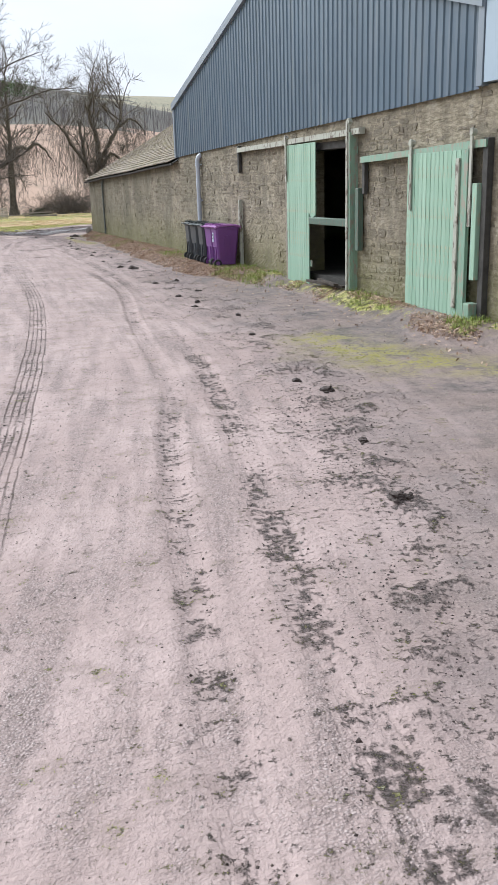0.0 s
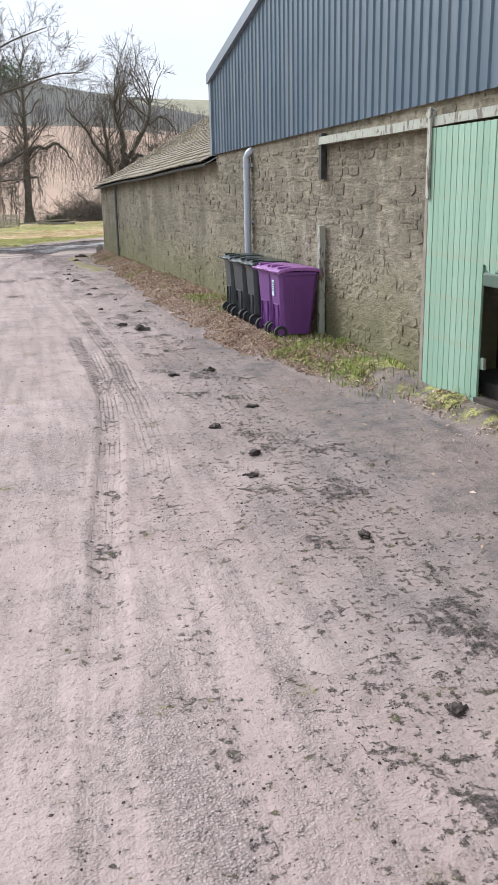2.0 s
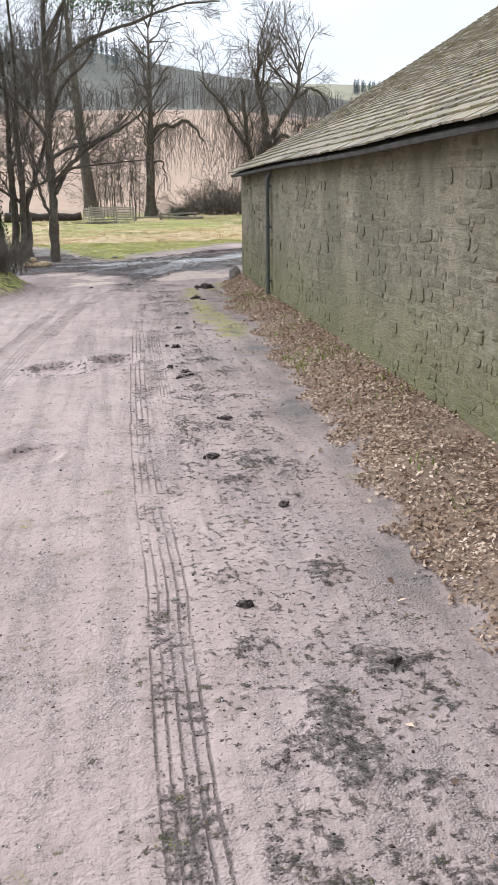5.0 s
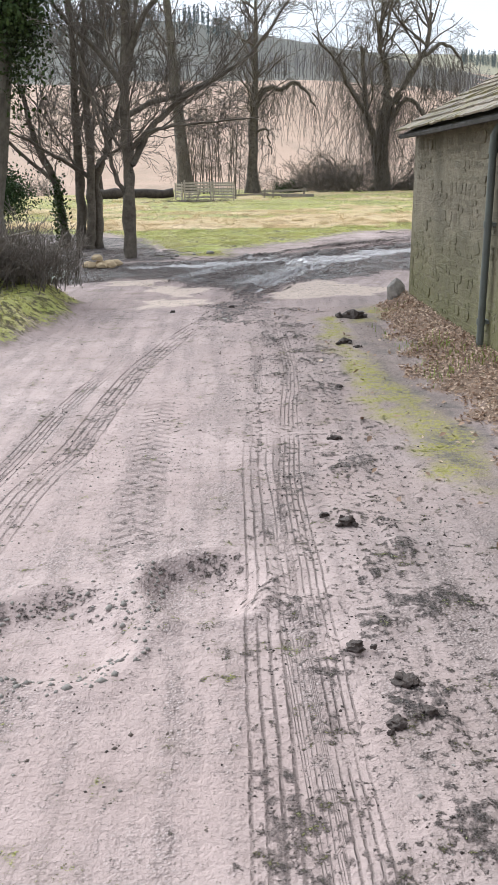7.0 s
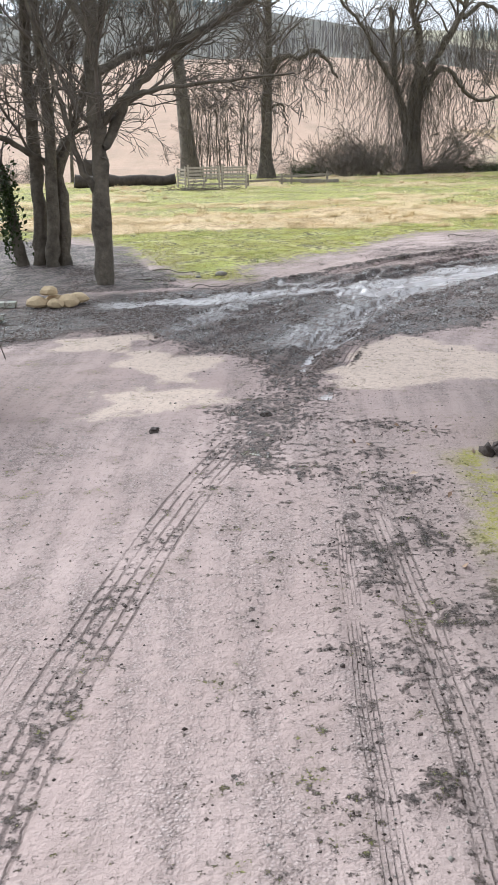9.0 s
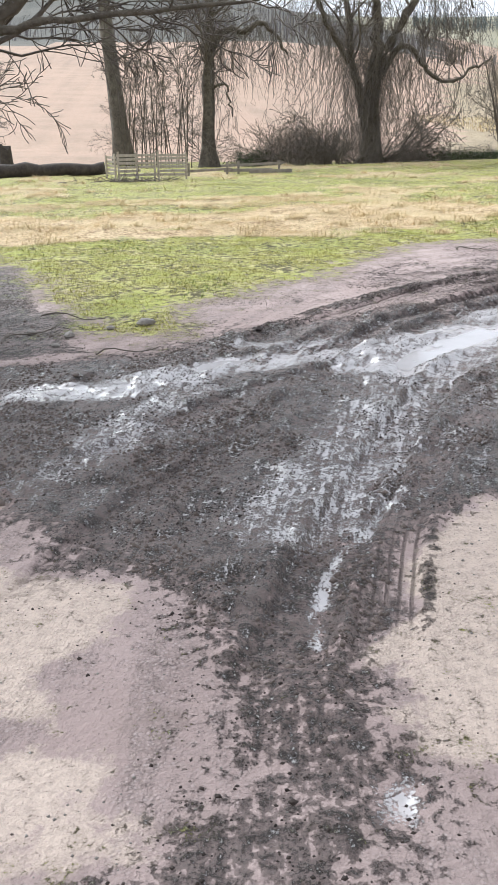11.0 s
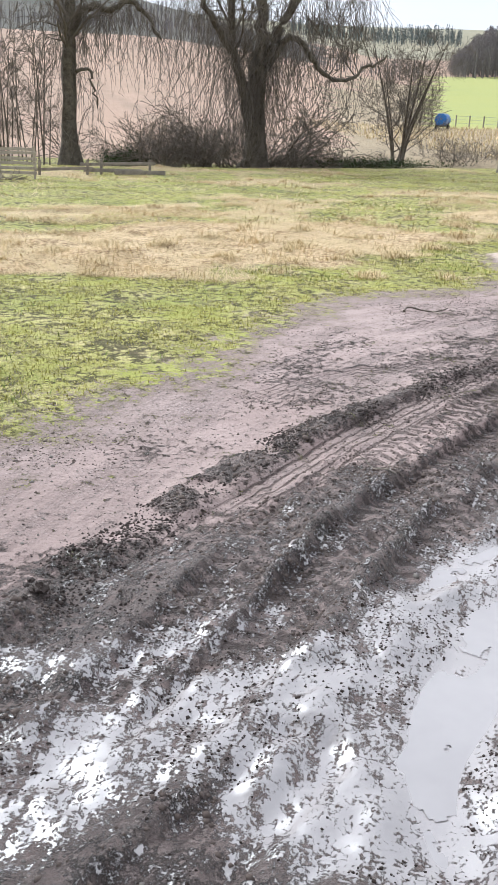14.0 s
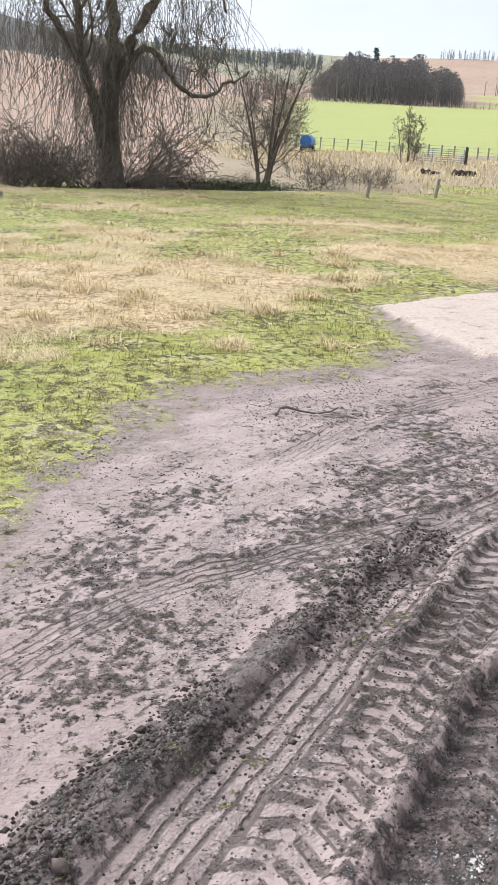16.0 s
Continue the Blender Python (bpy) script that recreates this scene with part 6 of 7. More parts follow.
tree("cluster_tree", (0.75, 57.6), "cluster of bare trunks from one rooted stool", shaped([
    ([(-0.2, 0, -0.15), (-0.35, 0.1, 0.7), (-0.5, 0.2, 1.7), (-0.84, 0.2, 2.5), (-1.1, 0.3, 3.6), (-1.4, 0.3, 5.5), (-1.5, 0.4, 8.0)], 0.12, 0.03, 17, 2.0),
    ([(0.05, 0.1, -0.15), (0.12, 0.1, 0.6), (0.15, 0.1, 1.9), (0.13, 0.1, 3.4), (0.18, 0.1, 4.9), (0.1, 0.2, 7.2), (0.2, 0.2, 9.6)], 0.15, 0.03, 24, 2.2),
    ([(0.3, -0.2, -0.15), (0.4, -0.2, 0.8), (0.48, -0.2, 2.7), (0.42, -0.2, 4.1), (0.55, -0.3, 5.5), (0.5, -0.4, 8.6)], 0.13, 0.03, 20, 2.1),
    ([(0.5, 0, -0.15), (0.56, 0, 0.9), (0.58, 0, 1.8), (1.0, 0.1, 2.75), (1.4, 0.2, 4.0), (1.7, 0.2, 5.6), (2.2, 0.3, 7.8)], 0.14, 0.03, 20, 2.0),
    ([(0.4, 0, 1.75), (-0.1, -0.4, 2.15), (-0.45, -0.6, 2.35), (-0.85, -0.8, 2.65), (-1.5, -1.0, 2.95), (-2.3, -1.1, 3.7)], 0.06, 0.016, 10, 1.3),
    ([(0.56, 0, 1.9), (0.9, -0.3, 2.3), (1.5, -0.4, 2.6), (2.2, -0.5, 3.3)], 0.045, 0.014, 8, 1.2),
    ([(-0.5, 0.2, 1.7), (-1.2, 0.2, 2.3), (-2.0, 0.1, 3.2), (-2.7, 0.1, 4.6)], 0.06, 0.018, 10, 1.5),
    ([(0.15, 0.1, 2.8), (0.5, 0.8, 3.8), (1.0, 1.3, 5.0), (1.3, 1.6, 6.8)], 0.06, 0.018, 12, 1.6),
]), seed=151, room=lambda p: p[2] > 1.5 + 0.25 * max(0.0, p[0] - 2))
tree("old_trunk_tree", (-1.0, 54.8), "massive old tree with ivy-dark upper trunk", upright(13, 0.4, (2.6, 0.1), 3, (6, 6, 5), 0.42, 0.28, 0.0, (40, 75), 13, 0.09, 0.008, (0.1, 0.0)), seed=161, bark=M_PALE_BARK, room=lambda p: p[2] > 3.0 + 0.2 * max(0.0, p[0] - 2))
tree("small_tree", (-3.2, 90.5), "small bare tree with level twigs by the fallen log", upright(4.6, 0.11, (0.1, 0), 3, (5, 5, 5), 0.25, 0.5, 0.05, (55, 85), 11, 0.02, 0.011), seed=171)
tree("hedge_tree", (24.1, 96.5), "bushy bare tree with many stems on the hedge bank", stems([(0, 0), (0.2, 0.1), (-0.2, 0.1), (0.1, -0.2), (-0.1, 0.3), (0.3, 0.2)], 5.6, 0.085, [(2.2, 0), (1.1, 0.4), (-1.4, 0.3), (0.1, -0.3), (-0.6, 0.5), (1.6, 0.4)], (8, 7, 5), 11, 0.12, 0.006, 0.4), seed=181)
sap = tree("sapling", (3.9, 92.2), "slender bare sapling behind the pallet fence", stems([(0, 0), (0.25, 0.1), (-0.3, 0.1)], 5.6, 0.032, [(0.7, 0), (-0.2, 0.2), (-0.9, 0.1)], (4, 4, 4), 9, 0.15, 0.0065, 0.24), seed=191, group="saplings behind the fence")
sap2 = tree("sapling", (5.3, 92.0), "slender bare sapling behind the pallet fence", stems([(0, 0), (-0.2, 0.1), (0.3, -0.1)], 6.0, 0.036, [(-0.7, 0), (0.2, 0.2), (0.9, 0)], (4, 4, 4), 9, 0.12, 0.0065, 0.24), seed=195, group="saplings behind the fence")
for i, (x, y) in enumerate(((3.45, 93.0), (4.4, 92.8), (4.75, 91.6), (5.75, 93.0), (6.15, 92.1), (3.2, 91.7))):
    copy_thing((sap, sap2)[i % 2], pose(x, y, ground_at(x, y) - 0.05, 0, 0, 61 * i))
bush = tree("twiggy_bush", (12.6, 92.0), "grey-brown tangled bush at the foot of a tree", thicket(60, 2.2, 0.95, 0.007, 1, (10,), 0.014), "bush", seed=201, group="bushes on the hedge bank")
for i, (x, y, s) in enumerate(((11.2, 91.6, 0.95), (13.6, 91.4, 1.15), (12.0, 92.8, 1.2), (16.6, 92.0, 0.5), (18.0, 92.6, 0.4), (20.0, 93.2, 0.38), (22.4, 94.0, 0.5), (27.5, 96.5, 0.8), (9.2, 92.3, 0.55), (-6.0, 89.5, 0.8), (30.5, 97, 0.6))):
    o = copy_thing(bush, pose(x, y, ground_at(x, y) - 0.05, 0, 0, 47 * i))
    o.scale = (s, s, s * 0.9)
gate_bush = tree("gate_bush", (46.8, 120.2), "bare upright bush beside the field gate", stems([(0, 0), (0.5, 0), (-0.5, 0.2), (0.2, 0.4), (-0.2, -0.3)], 3.8, 0.05, [(0.5, 0), (0.8, 0), (-0.8, 0), (0.1, 0.3), (-0.3, 0)], (8, 6, 4), 14, 0.08, 0.0055, 0.26), "bush", seed=211)
hedge = tree("hedge_shrub", (0.75, 48.2), "brown leafless shrub on the lane corner", thicket(150, 0.95, 0.42, 0.0045, 1, (7,), 0.008, (3, 42)), "shrub", seed=221, group="shrubs on the lane corner")
for i, (x, y, s) in enumerate(((-0.1, 47.5, 1.0), (1.35, 48.7, 0.8), (-0.9, 48.1, 1.1), (0.1, 49.0, 0.9))):
    o = copy_thing(hedge, pose(x, y, ground_at(x, y) - 0.03, 0, 0, 71 * i))
    o.scale = (s, s, s)


def leaf_cloud(name, centre, size, n, leaf, material, parent, seed):
    """Many small leaves in an uneven clump."""
    R = np.random.default_rng(seed)
    p = R.normal(0, 0.45, (n, 3)) * size + centre
    a, b = R.normal(0, 1, (n, 3)), R.normal(0, 1, (n, 3))
    a /= np.linalg.norm(a, axis=1, keepdims=True)
    b = np.cross(a, b)
    b /= np.linalg.norm(b, axis=1, keepdims=True) + 1e-9
    s = leaf * R.uniform(0.6, 1.3, (n, 1))
    v = np.stack([p - a * s, p + b * s * 0.55, p + a * s, p - b * s * 0.55], 1).reshape(-1, 3)
    o = new(name, raw_mesh(name, v, np.arange(4 * n).reshape(-1, 4), material))
    o.parent = parent
    return o


def leaf_material(name, a, b, c, rough=0.6):
    k = Mat(name, rough, 0.0, 0.15)
    col = k.mix(k.island(), a, b)
    k.put("Base Color", k.mix(k.ramp(k.noise(1.5, 3), 0.4, 0.65), col, c))
    return k.m


M_IVY = leaf_material("ivy_leaves", (0.03, 0.05, 0.015), (0.07, 0.10, 0.03), (0.035, 0.045, 0.02), 0.45)
M_YEW = leaf_material("dark_evergreen_leaves", (0.03, 0.055, 0.02), (0.06, 0.10, 0.035), (0.02, 0.03, 0.015))
M_SPRAY = leaf_material("green_needle_spray", (0.09, 0.15, 0.06), (0.17, 0.24, 0.10), (0.10, 0.14, 0.07))
for nm, lab, at, cen, siz, n, leaf, m in (
    ("ivy", "dark ivy clinging to the old tree", (-1.0, 54.8), (1.05, 0, 5.4), (0.8, 0.8, 1.9), 11000, 0.055, M_IVY),
    ("ivy", "dark ivy on the leaning trunk", (0.35, 57.6), (0.0, 0, 1.0), (0.22, 0.25, 1.0), 800, 0.045, M_IVY),
    ("evergreen_shrub", "dark evergreen shrub behind the trunks", (-2.8, 63.5), (0, 0, 1.1), (1.3, 0.8, 0.8), 15000, 0.05, M_YEW),
    ("evergreen_shrub", "low dark ivy under the weeping tree", (20.5, 93.0), (0, 0, 0.25), (4.6, 0.7, 0.3), 6500, 0.045, M_IVY),
    ("evergreen_shrub", "green brambles at the foot of the bank", (9.6, 91.2), (0, 0, 0.4), (1.2, 0.6, 0.45), 2600, 0.042, M_YEW),
    ("evergreen_spray", "green evergreen spray high on a yard tree", (2.1, 55.25), (2.2, 0.0, 7.4), (1.6, 1.2, 0.5), 1300, 0.045, M_SPRAY),
):
    o = empty(nm, pose(*at, ground_at(*at)), lab, "shrub" if nm != "ivy" else "ivy")
    leaf_cloud("foliage", np.array(cen), np.array(siz), n, leaf, m, o, 300 + n)

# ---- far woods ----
# lightened, greyed tree colours: the haze of distance is mixed into them
M_HAZY_WOOD = leaf_material("far_bare_wood_hazed", (0.155, 0.14, 0.143), (0.25, 0.228, 0.228), (0.18, 0.165, 0.166), 0.95)
M_HAZY_FIR = leaf_material("far_conifers", (0.125, 0.147, 0.147), (0.19, 0.21, 0.205), (0.15, 0.172, 0.178), 0.95)


def far_trees(name, label, places, heights, material, conifer, per=70, seed=5):
    """A wood: every tree is a trunk and a loose crown of small flakes."""
    R = np.random.default_rng(seed)
    places, heights = np.asarray(places), np.asarray(heights)
    n = len(places)
    base = np.column_stack([places, gz(places[:, 0], places[:, 1])])
    t = R.uniform(0.0, 1, (n, per)) ** (0.9 if conifer else 0.7)
    width = (0.20 * (1.02 - t) if conifer else 0.30 * np.sin(np.pi * np.clip(0.12 + 0.86 * t, 0, 1)) ** 0.7) * heights[:, None]
    az, rad = R.uniform(0, 2 * np.pi, (n, per)), np.sqrt(R.uniform(0, 1, (n, per)))
    p = base[:, None] + np.stack([np.cos(az) * rad * width, np.sin(az) * rad * width, (0.08 + 0.92 * t) * heights[:, None]], -1)
    p = p.reshape(-1, 3)
    m = len(p)
    s = (np.repeat(heights, per) * (0.045 if conifer else 0.02))[:, None] * R.uniform(0.5, 1.4, (m, 1))
    a, b = R.normal(0, 1, (m, 3)), R.normal(0, 1, (m, 3))
    a[:, 2] = np.abs(a[:, 2]) * (0.5 if conifer else 1.6)
    a /= np.linalg.norm(a, axis=1, keepdims=True)
    b = np.cross(a, b)
    b /= np.linalg.norm(b, axis=1, keepdims=True) + 1e-9
    v = np.stack([p - a * s, p + b * s * 0.4, p + a * s, p - b * s * 0.4], 1).reshape(-1, 3)
    q = np.arange(4 * m).reshape(-1, 4)
    w = 0.012 * heights
    tr = np.stack([base + np.stack([dx * w, dy * w, zz * heights], -1) for zz in (0, 0.7) for dx, dy in ((-1, -1), (1, -1), (1, 1), (-1, 1))], 1).reshape(-1, 3)
    o = np.arange(n)[:, None] * 8 + 4 * m
    tq = np.concatenate([np.concatenate([o + k, o + (k + 1) % 4, o + 4 + (k + 1) % 4, o + 4 + k], 1) for k in range(4)])
    ob = new(name, raw_mesh(name, np.concatenate([v, tr]), np.concatenate([q, tq]), material))
    return tagged(ob, label, "wood", kind="stuff")


def polar(n, b0, b1, d0, d1, seed, ok=lambda b, d: np.ones(b.shape, bool)):
    R = np.random.default_rng(seed)
    b, d = R.uniform(b0, b1, n), R.uniform(d0, d1, n)
    keep = ok(b, d)
    b, d = np.radians(b[keep]), d[keep]
    return np.stack([5 + d * np.sin(b), 50 + d * np.cos(b)], -1)


def wood(name, label, n, b0, b1, d0, d1, h0, h1, material, conifer, seed, per=70, ok=None, dome=False):
    pl = polar(n, b0, b1, d0, d1, seed, ok or (lambda b, d: np.ones(b.shape, bool)))
    hs = np.random.default_rng(seed + 1).uniform(h0, h1, len(pl))
    if dome:
        bb = np.degrees(np.arctan2(pl[:, 0] - 5, pl[:, 1] - 50))
        hs = hs * np.sqrt(np.clip(1 - (np.abs(bb - (b0 + b1) / 2) / (b1 - b0) * 1.9) ** 2, 0.12, 1)) * (0.72 + 0.56 * lattice(bb * 1.3, bb * 0, 77))
    far_trees(name, label, pl, hs, material, conifer, per, seed + 2)


wood("far_wood", "round bare grey-brown wood behind the green field", 420, 25.4, 34.2, 352, 440, 9, 18, M_HAZY_WOOD, False, 401, 520, dome=True)
wood("far_wood", "bare woodland belt along the top of the field", 420, -24, 24, 290, 345, 5, 8, M_HAZY_WOOD, False, 411, 80)
wood("far_conifers", "dark conifer plantation on the hillside", 420, -24, 3.5, 480, 640, 8, 13, M_HAZY_FIR, True, 421, 60)
wood("far_conifers", "conifer strip along the far ridge", 420, 16, 26, 690, 770, 6, 11, M_HAZY_FIR, True, 431, 60)
wood("far_wood", "scattered woodland on the far hillside", 420, 2, 18, 345, 520, 5, 9, M_HAZY_WOOD, False, 441, 70)
wood("far_conifers", "row of trees on the skyline", 150, 32.8, 44, 860, 900, 5, 9, M_HAZY_FIR, True, 451, 60)
wood("far_wood", "hedgerow trees between the far fields", 26, 35.5, 44, 500, 515, 8, 12, M_HAZY_WOOD, False, 461, 80)
wood("far_conifers", "single tall fir above the wood", 2, 29.0, 29.3, 436, 440, 20, 21, M_HAZY_FIR, True, 471, 120)
wood("far_hedge", "low dark hedge along the top of the green field", 260, 18, 45, 338, 346, 2.2, 3.4, M_HAZY_WOOD, False, 481, 40)

# ---- fences, timber and things in the meadow ----
M_PALLET = plain("silver_grey_pallet_wood", (0.50, 0.44, 0.37), (0.36, 0.31, 0.26), 6, 0.9, bump=0.5, fine=35)

def slat(parent, p, q, w, t, material, name="slat"):
    """A sawn board from p to q, w high and t thick."""
    p, q = Vector(p), Vector(q)
    d = q - p
    ob = part(name, boxed(0, d.length, -t / 2, t / 2, -w / 2, w / 2, bevel=0.006), material, parent)
    ob.matrix_basis = Matrix.Translation(p) @ d.to_track_quat("X", "Z").to_matrix().to_4x4()
    return ob


def pallet_panel(x, y, width, height, turn, label, rows=6, gap=0.0, uprights=3):
    ob = empty("pallet_fence", pose(x, y, ground_at(x, y) + 0.09, 0, 0, turn), label, "fence panel", "pallet fence panels")
    for r in range(rows):
        if r == 1 and gap:
            slat(ob, (0, 0, 0.1 + r * height / rows), (width * gap, 0, 0.12 + r * height / rows), 0.085, 0.022, M_PALLET)
            continue
        slat(ob, (rng.uniform(-0.04, 0.03), 0, 0.1 + r * height / rows + rng.uniform(-0.015, 0.015)), (width + rng.uniform(-0.03, 0.04), 0, 0.1 + r * height / rows + rng.uniform(-0.02, 0.02)), 0.085, 0.022, M_PALLET)
    for u in range(uprights):
        xx = width * (u + 0.06) / (uprights - 0.88)
        slat(ob, (xx, -0.04, -0.08), (xx, -0.04, height + 0.06 + rng.uniform(-0.03, 0.05)), 0.07, 0.05, M_PALLET, "upright")
    return ob


pallet_panel(3.1, 80.2, 1.38, 0.82, 1, "grey weathered pallet panel standing in the meadow", 6, 0.6)
pallet_panel(4.52, 80.25, 1.12, 0.82, -2, "grey weathered pallet panel standing in the meadow", 6, 0.0, 2)
pallet_panel(2.68, 81.2, 0.8, 0.7, -62, "grey pallet panel turned end-on beside the others", 5, 0.0, 2)
low_fence = empty("broken_fence", pose(5.6, 82.2, ground_at(5.6, 82.2)), "collapsed low rail fence in front of the trees", "fence")
for a, b, w in (((0, 0, 0.18), (1.9, 0.6, 0.22), 0.09), ((1.5, 0.9, 0.32), (4.1, 1.6, 0.36), 0.1), ((1.6, 0.8, 0.15), (3.6, 1.2, 0.12), 0.12), ((2.6, 0.6, 0.1), (4.4, 1.2, 0.08), 0.14)):
    slat(low_fence, a, b, w, 0.04, M_GREY_WOOD, "fence_rail")
for x, y in ((0.15, 0.02), (1.7, 0.55), (2.2, 1.1), (3.9, 1.5)):
    slat(low_fence, (x, y, -0.1), (x + 0.02, y, 0.48), 0.09, 0.08, M_GREY_WOOD, "fence_post")


def log(at, yaw, length, r, label, tilt=0.0, material=None, name="fallen_log"):
    x, y = at
    ob = empty(name, pose(x, y, ground_at(x, y) + r * 0.75, 0, tilt, yaw), label, "log")
    bm = bmesh.new()
    n = 9
    tube(bm, [((i / n - 0.5) * length, 0.06 * math.sin(i * 1.7), 0.05 * math.cos(i * 2.1)) for i in range(n + 1)], [r * (1 - 0.25 * i / n) * (1 + 0.1 * math.sin(i * 2.9)) for i in range(n + 1)], 10)
    part("timber", bm, material or M_ROT, ob, soft=60)
    return ob


log((0.2, 83.5), 3, 4.6, 0.3, "dark rotten fallen tree trunk behind the pallet fence")
stump = empty("tree_stump", pose(-2.0, 88.0, ground_at(-2, 88)), "jagged dark tree stump beside the fallen trunk", "stump")
bm = bmesh.new()
tube(bm, [(0, 0, -0.1), (0, 0, 0.15), (0.03, 0, 0.5), (0.05, 0, 0.8)], [0.5, 0.38, 0.3, 0.24], 11)
for vtx in bm.verts:
    if vtx.co.z > 0.7:
        vtx.co.z += random.uniform(-0.15, 0.45)
part("wood", bm, M_ROT, stump)
debris = empty("brush_heap", pose(2.6, 79.3, ground_at(2.6, 79.3)), "heap of dead brown brush against the pallets", "brush heap")
lm = Limbs(77)
for _ in range(150):
    q = (lm.r.normal(0.9, 0.9), lm.r.normal(0, 0.35), 0.02)
    lm.limb(q, (lm.r.normal(0, 1), lm.r.normal(0, 0.6), 0.5), lm.r.uniform(0.3, 0.6), 0.012, 0, 0.2, 0.4, (1,), thin=0.008)
o = tagged(new("twigs", lm.mesh("twigs", M_TWIG)), kind="stuff")
o.parent = debris

# fallen timber and posts beyond the hedge bank
log((40.5, 107), 30, 2.4, 0.14, "dark fallen branch in rough grass near the gate", 4)
log((42.5, 106), -24, 1.5, 0.22, "dark broken trunk in rough grass near the gate", 0)
for x, y, h in ((37.2, 94.5, 0.9), (41.6, 97.2, 1.3), (29.0, 88.8, 0.9), (25.5, 88.6, 0.7)):
    ob = empty("old_post", pose(x, y, ground_at(x, y) - 0.1, 3, 4, 20), "old weathered fence post in rough grass", "post", "posts near the gate")
    bm = bmesh.new()
    tube(bm, [(0, 0, 0), (0.01, 0, h)], [0.08, 0.07], 8)
    part("shaft", bm, M_GREY_WOOD, ob)

# the field gate
gate = empty("field_gate", pose(48.6, 121.8, ground_at(48.6, 121.8) + 0.05, 0, 0, -35), "galvanised five-bar field gate, closed", "gate")
for i in range(7):
    slat(gate, (0, 0, 0.12 + i * 0.165), (3.9, 0, 0.12 + i * 0.165), 0.045, 0.045, M_GALV, "bar")
for x in (0.02, 1.3, 2.6, 3.88):
    slat(gate, (x, 0, 0.05), (x, 0, 1.18), 0.06, 0.05, M_GALV, "stile")
gpost = empty("gate_post", pose(52.0, 119.6, ground_at(52.0, 119.6) - 0.1), "dark round gate post beside the gate", "post", "posts near the gate")
bm = bmesh.new()
tube(bm, [(0, 0, 0), (0.02, 0, 1.5)], [0.14, 0.12], 9)
part("shaft", bm, M_DARK_WOOD, gpost)

# post-and-wire fence along the green field
wire_fence = empty("wire_fence", pose(0, 0, 0), "post-and-wire fence along the green field's edge", "fence")
f_line = spline([(44.0, 150.0), (50, 146), (56, 139), (60, 131), (62, 124)], 6)
tops = []
for i, (x, y) in enumerate(f_line):
    h = 1.15
    z0 = ground_at(x, y)
    ob = part("fence_post", boxed(-0.06, 0.06, -0.06, 0.06, -0.2, h, bevel=0.01), M_GREY_WOOD, wire_fence)
    ob.location = (x, y, z0)
    tops.append((x, y, z0 + h - 0.1))
for dz in (0, -0.35, -0.7):
    bm = bmesh.new()
    tube(bm, [(a, b, c + dz) for a, b, c in tops], 0.012, 4)
    part("wire", bm, M_GALV, wire_fence)

# the blue water bowser
M_TANK = plain("blue_plastic_tank", (0.012, 0.13, 0.42), (0.02, 0.17, 0.50), 1.5, 0.35, bump=0.05)
tx, ty = 44.7, 135.0
tank = empty("water_bowser", pose(tx, ty, ground_at(tx, ty), 0, 0, -40) @ Matrix.Scale(0.8, 4), "blue plastic water bowser parked on the rough pasture", "trailer")
bm = bmesh.new()
tube(bm, [(0, -1.05, 1.15), (0, -0.98, 1.15), (0, 0.98, 1.15), (0, 1.05, 1.15)], [0.55, 0.72, 0.72, 0.55], 20)
part("tank", bm, M_TANK, tank, soft=40)
bm = bmesh.new()
tube(bm, [(0, 0, 1.8), (0, 0, 1.95)], 0.2, 14)
part("filler_cap", bm, M_PIPE, tank, "white filler cap")
# added pale plate that imitates the highlight along the tank's top
part("shine_band", boxed(-0.5, 0.3, -1.0, 1.0, 1.83, 1.86, bevel=0.02), M_PIPE, tank, "pale band standing for the shine on the tank's top")
part("chassis", boxed(-0.6, 0.6, -1.2, 1.25, 0.38, 0.5, bevel=0.02), M_IRON, tank)
for s in (-1, 1):
    bm = bmesh.new()
    tube(bm, [(s * 0.62, 0, 0.33), (s * 0.82, 0, 0.33)], 0.33, 18)
    part("wheel", bm, M_RUBBER, tank)

# ---- stones, sticks and clods ----
M_SANDSTONE = plain("pale_sandstone", (0.55, 0.42, 0.26), (0.42, 0.32, 0.20), 6, 0.9, bump=0.7, dist=0.01, fine=30)
M_GREYSTONE = plain("grey_fieldstone", (0.33, 0.30, 0.27), (0.2, 0.18, 0.165), 8, 0.9, bump=0.7, dist=0.01, fine=30)
M_DUNG = plain("dark_wet_mud", (0.072, 0.05, 0.042), (0.038, 0.026, 0.022), 14, 0.7, bump=1.0, dist=0.02, fine=40)

M_CRUMB = plain("dried_brown_mud", (0.20, 0.155, 0.135), (0.11, 0.085, 0.074), 12, 0.9, bump=0.5, fine=60)


def lump(seed, sx, sy, sz, rough=0.28, sub=3):
    R = random.Random(seed)
    bm = bmesh.new()
    bmesh.ops.create_icosphere(bm, subdivisions=sub, radius=1)
    off = Vector((R.uniform(-50, 50), R.uniform(-50, 50), R.uniform(-50, 50)))
    for v in bm.verts:
        n = noise.fractal(v.co * 1.6 + off, 0.8, 2.2, 4)
        v.co *= 1 + rough * n
        v.co = Vector((v.co.x * sx, v.co.y * sy, max(v.co.z, -0.35) * sz))
    return bm


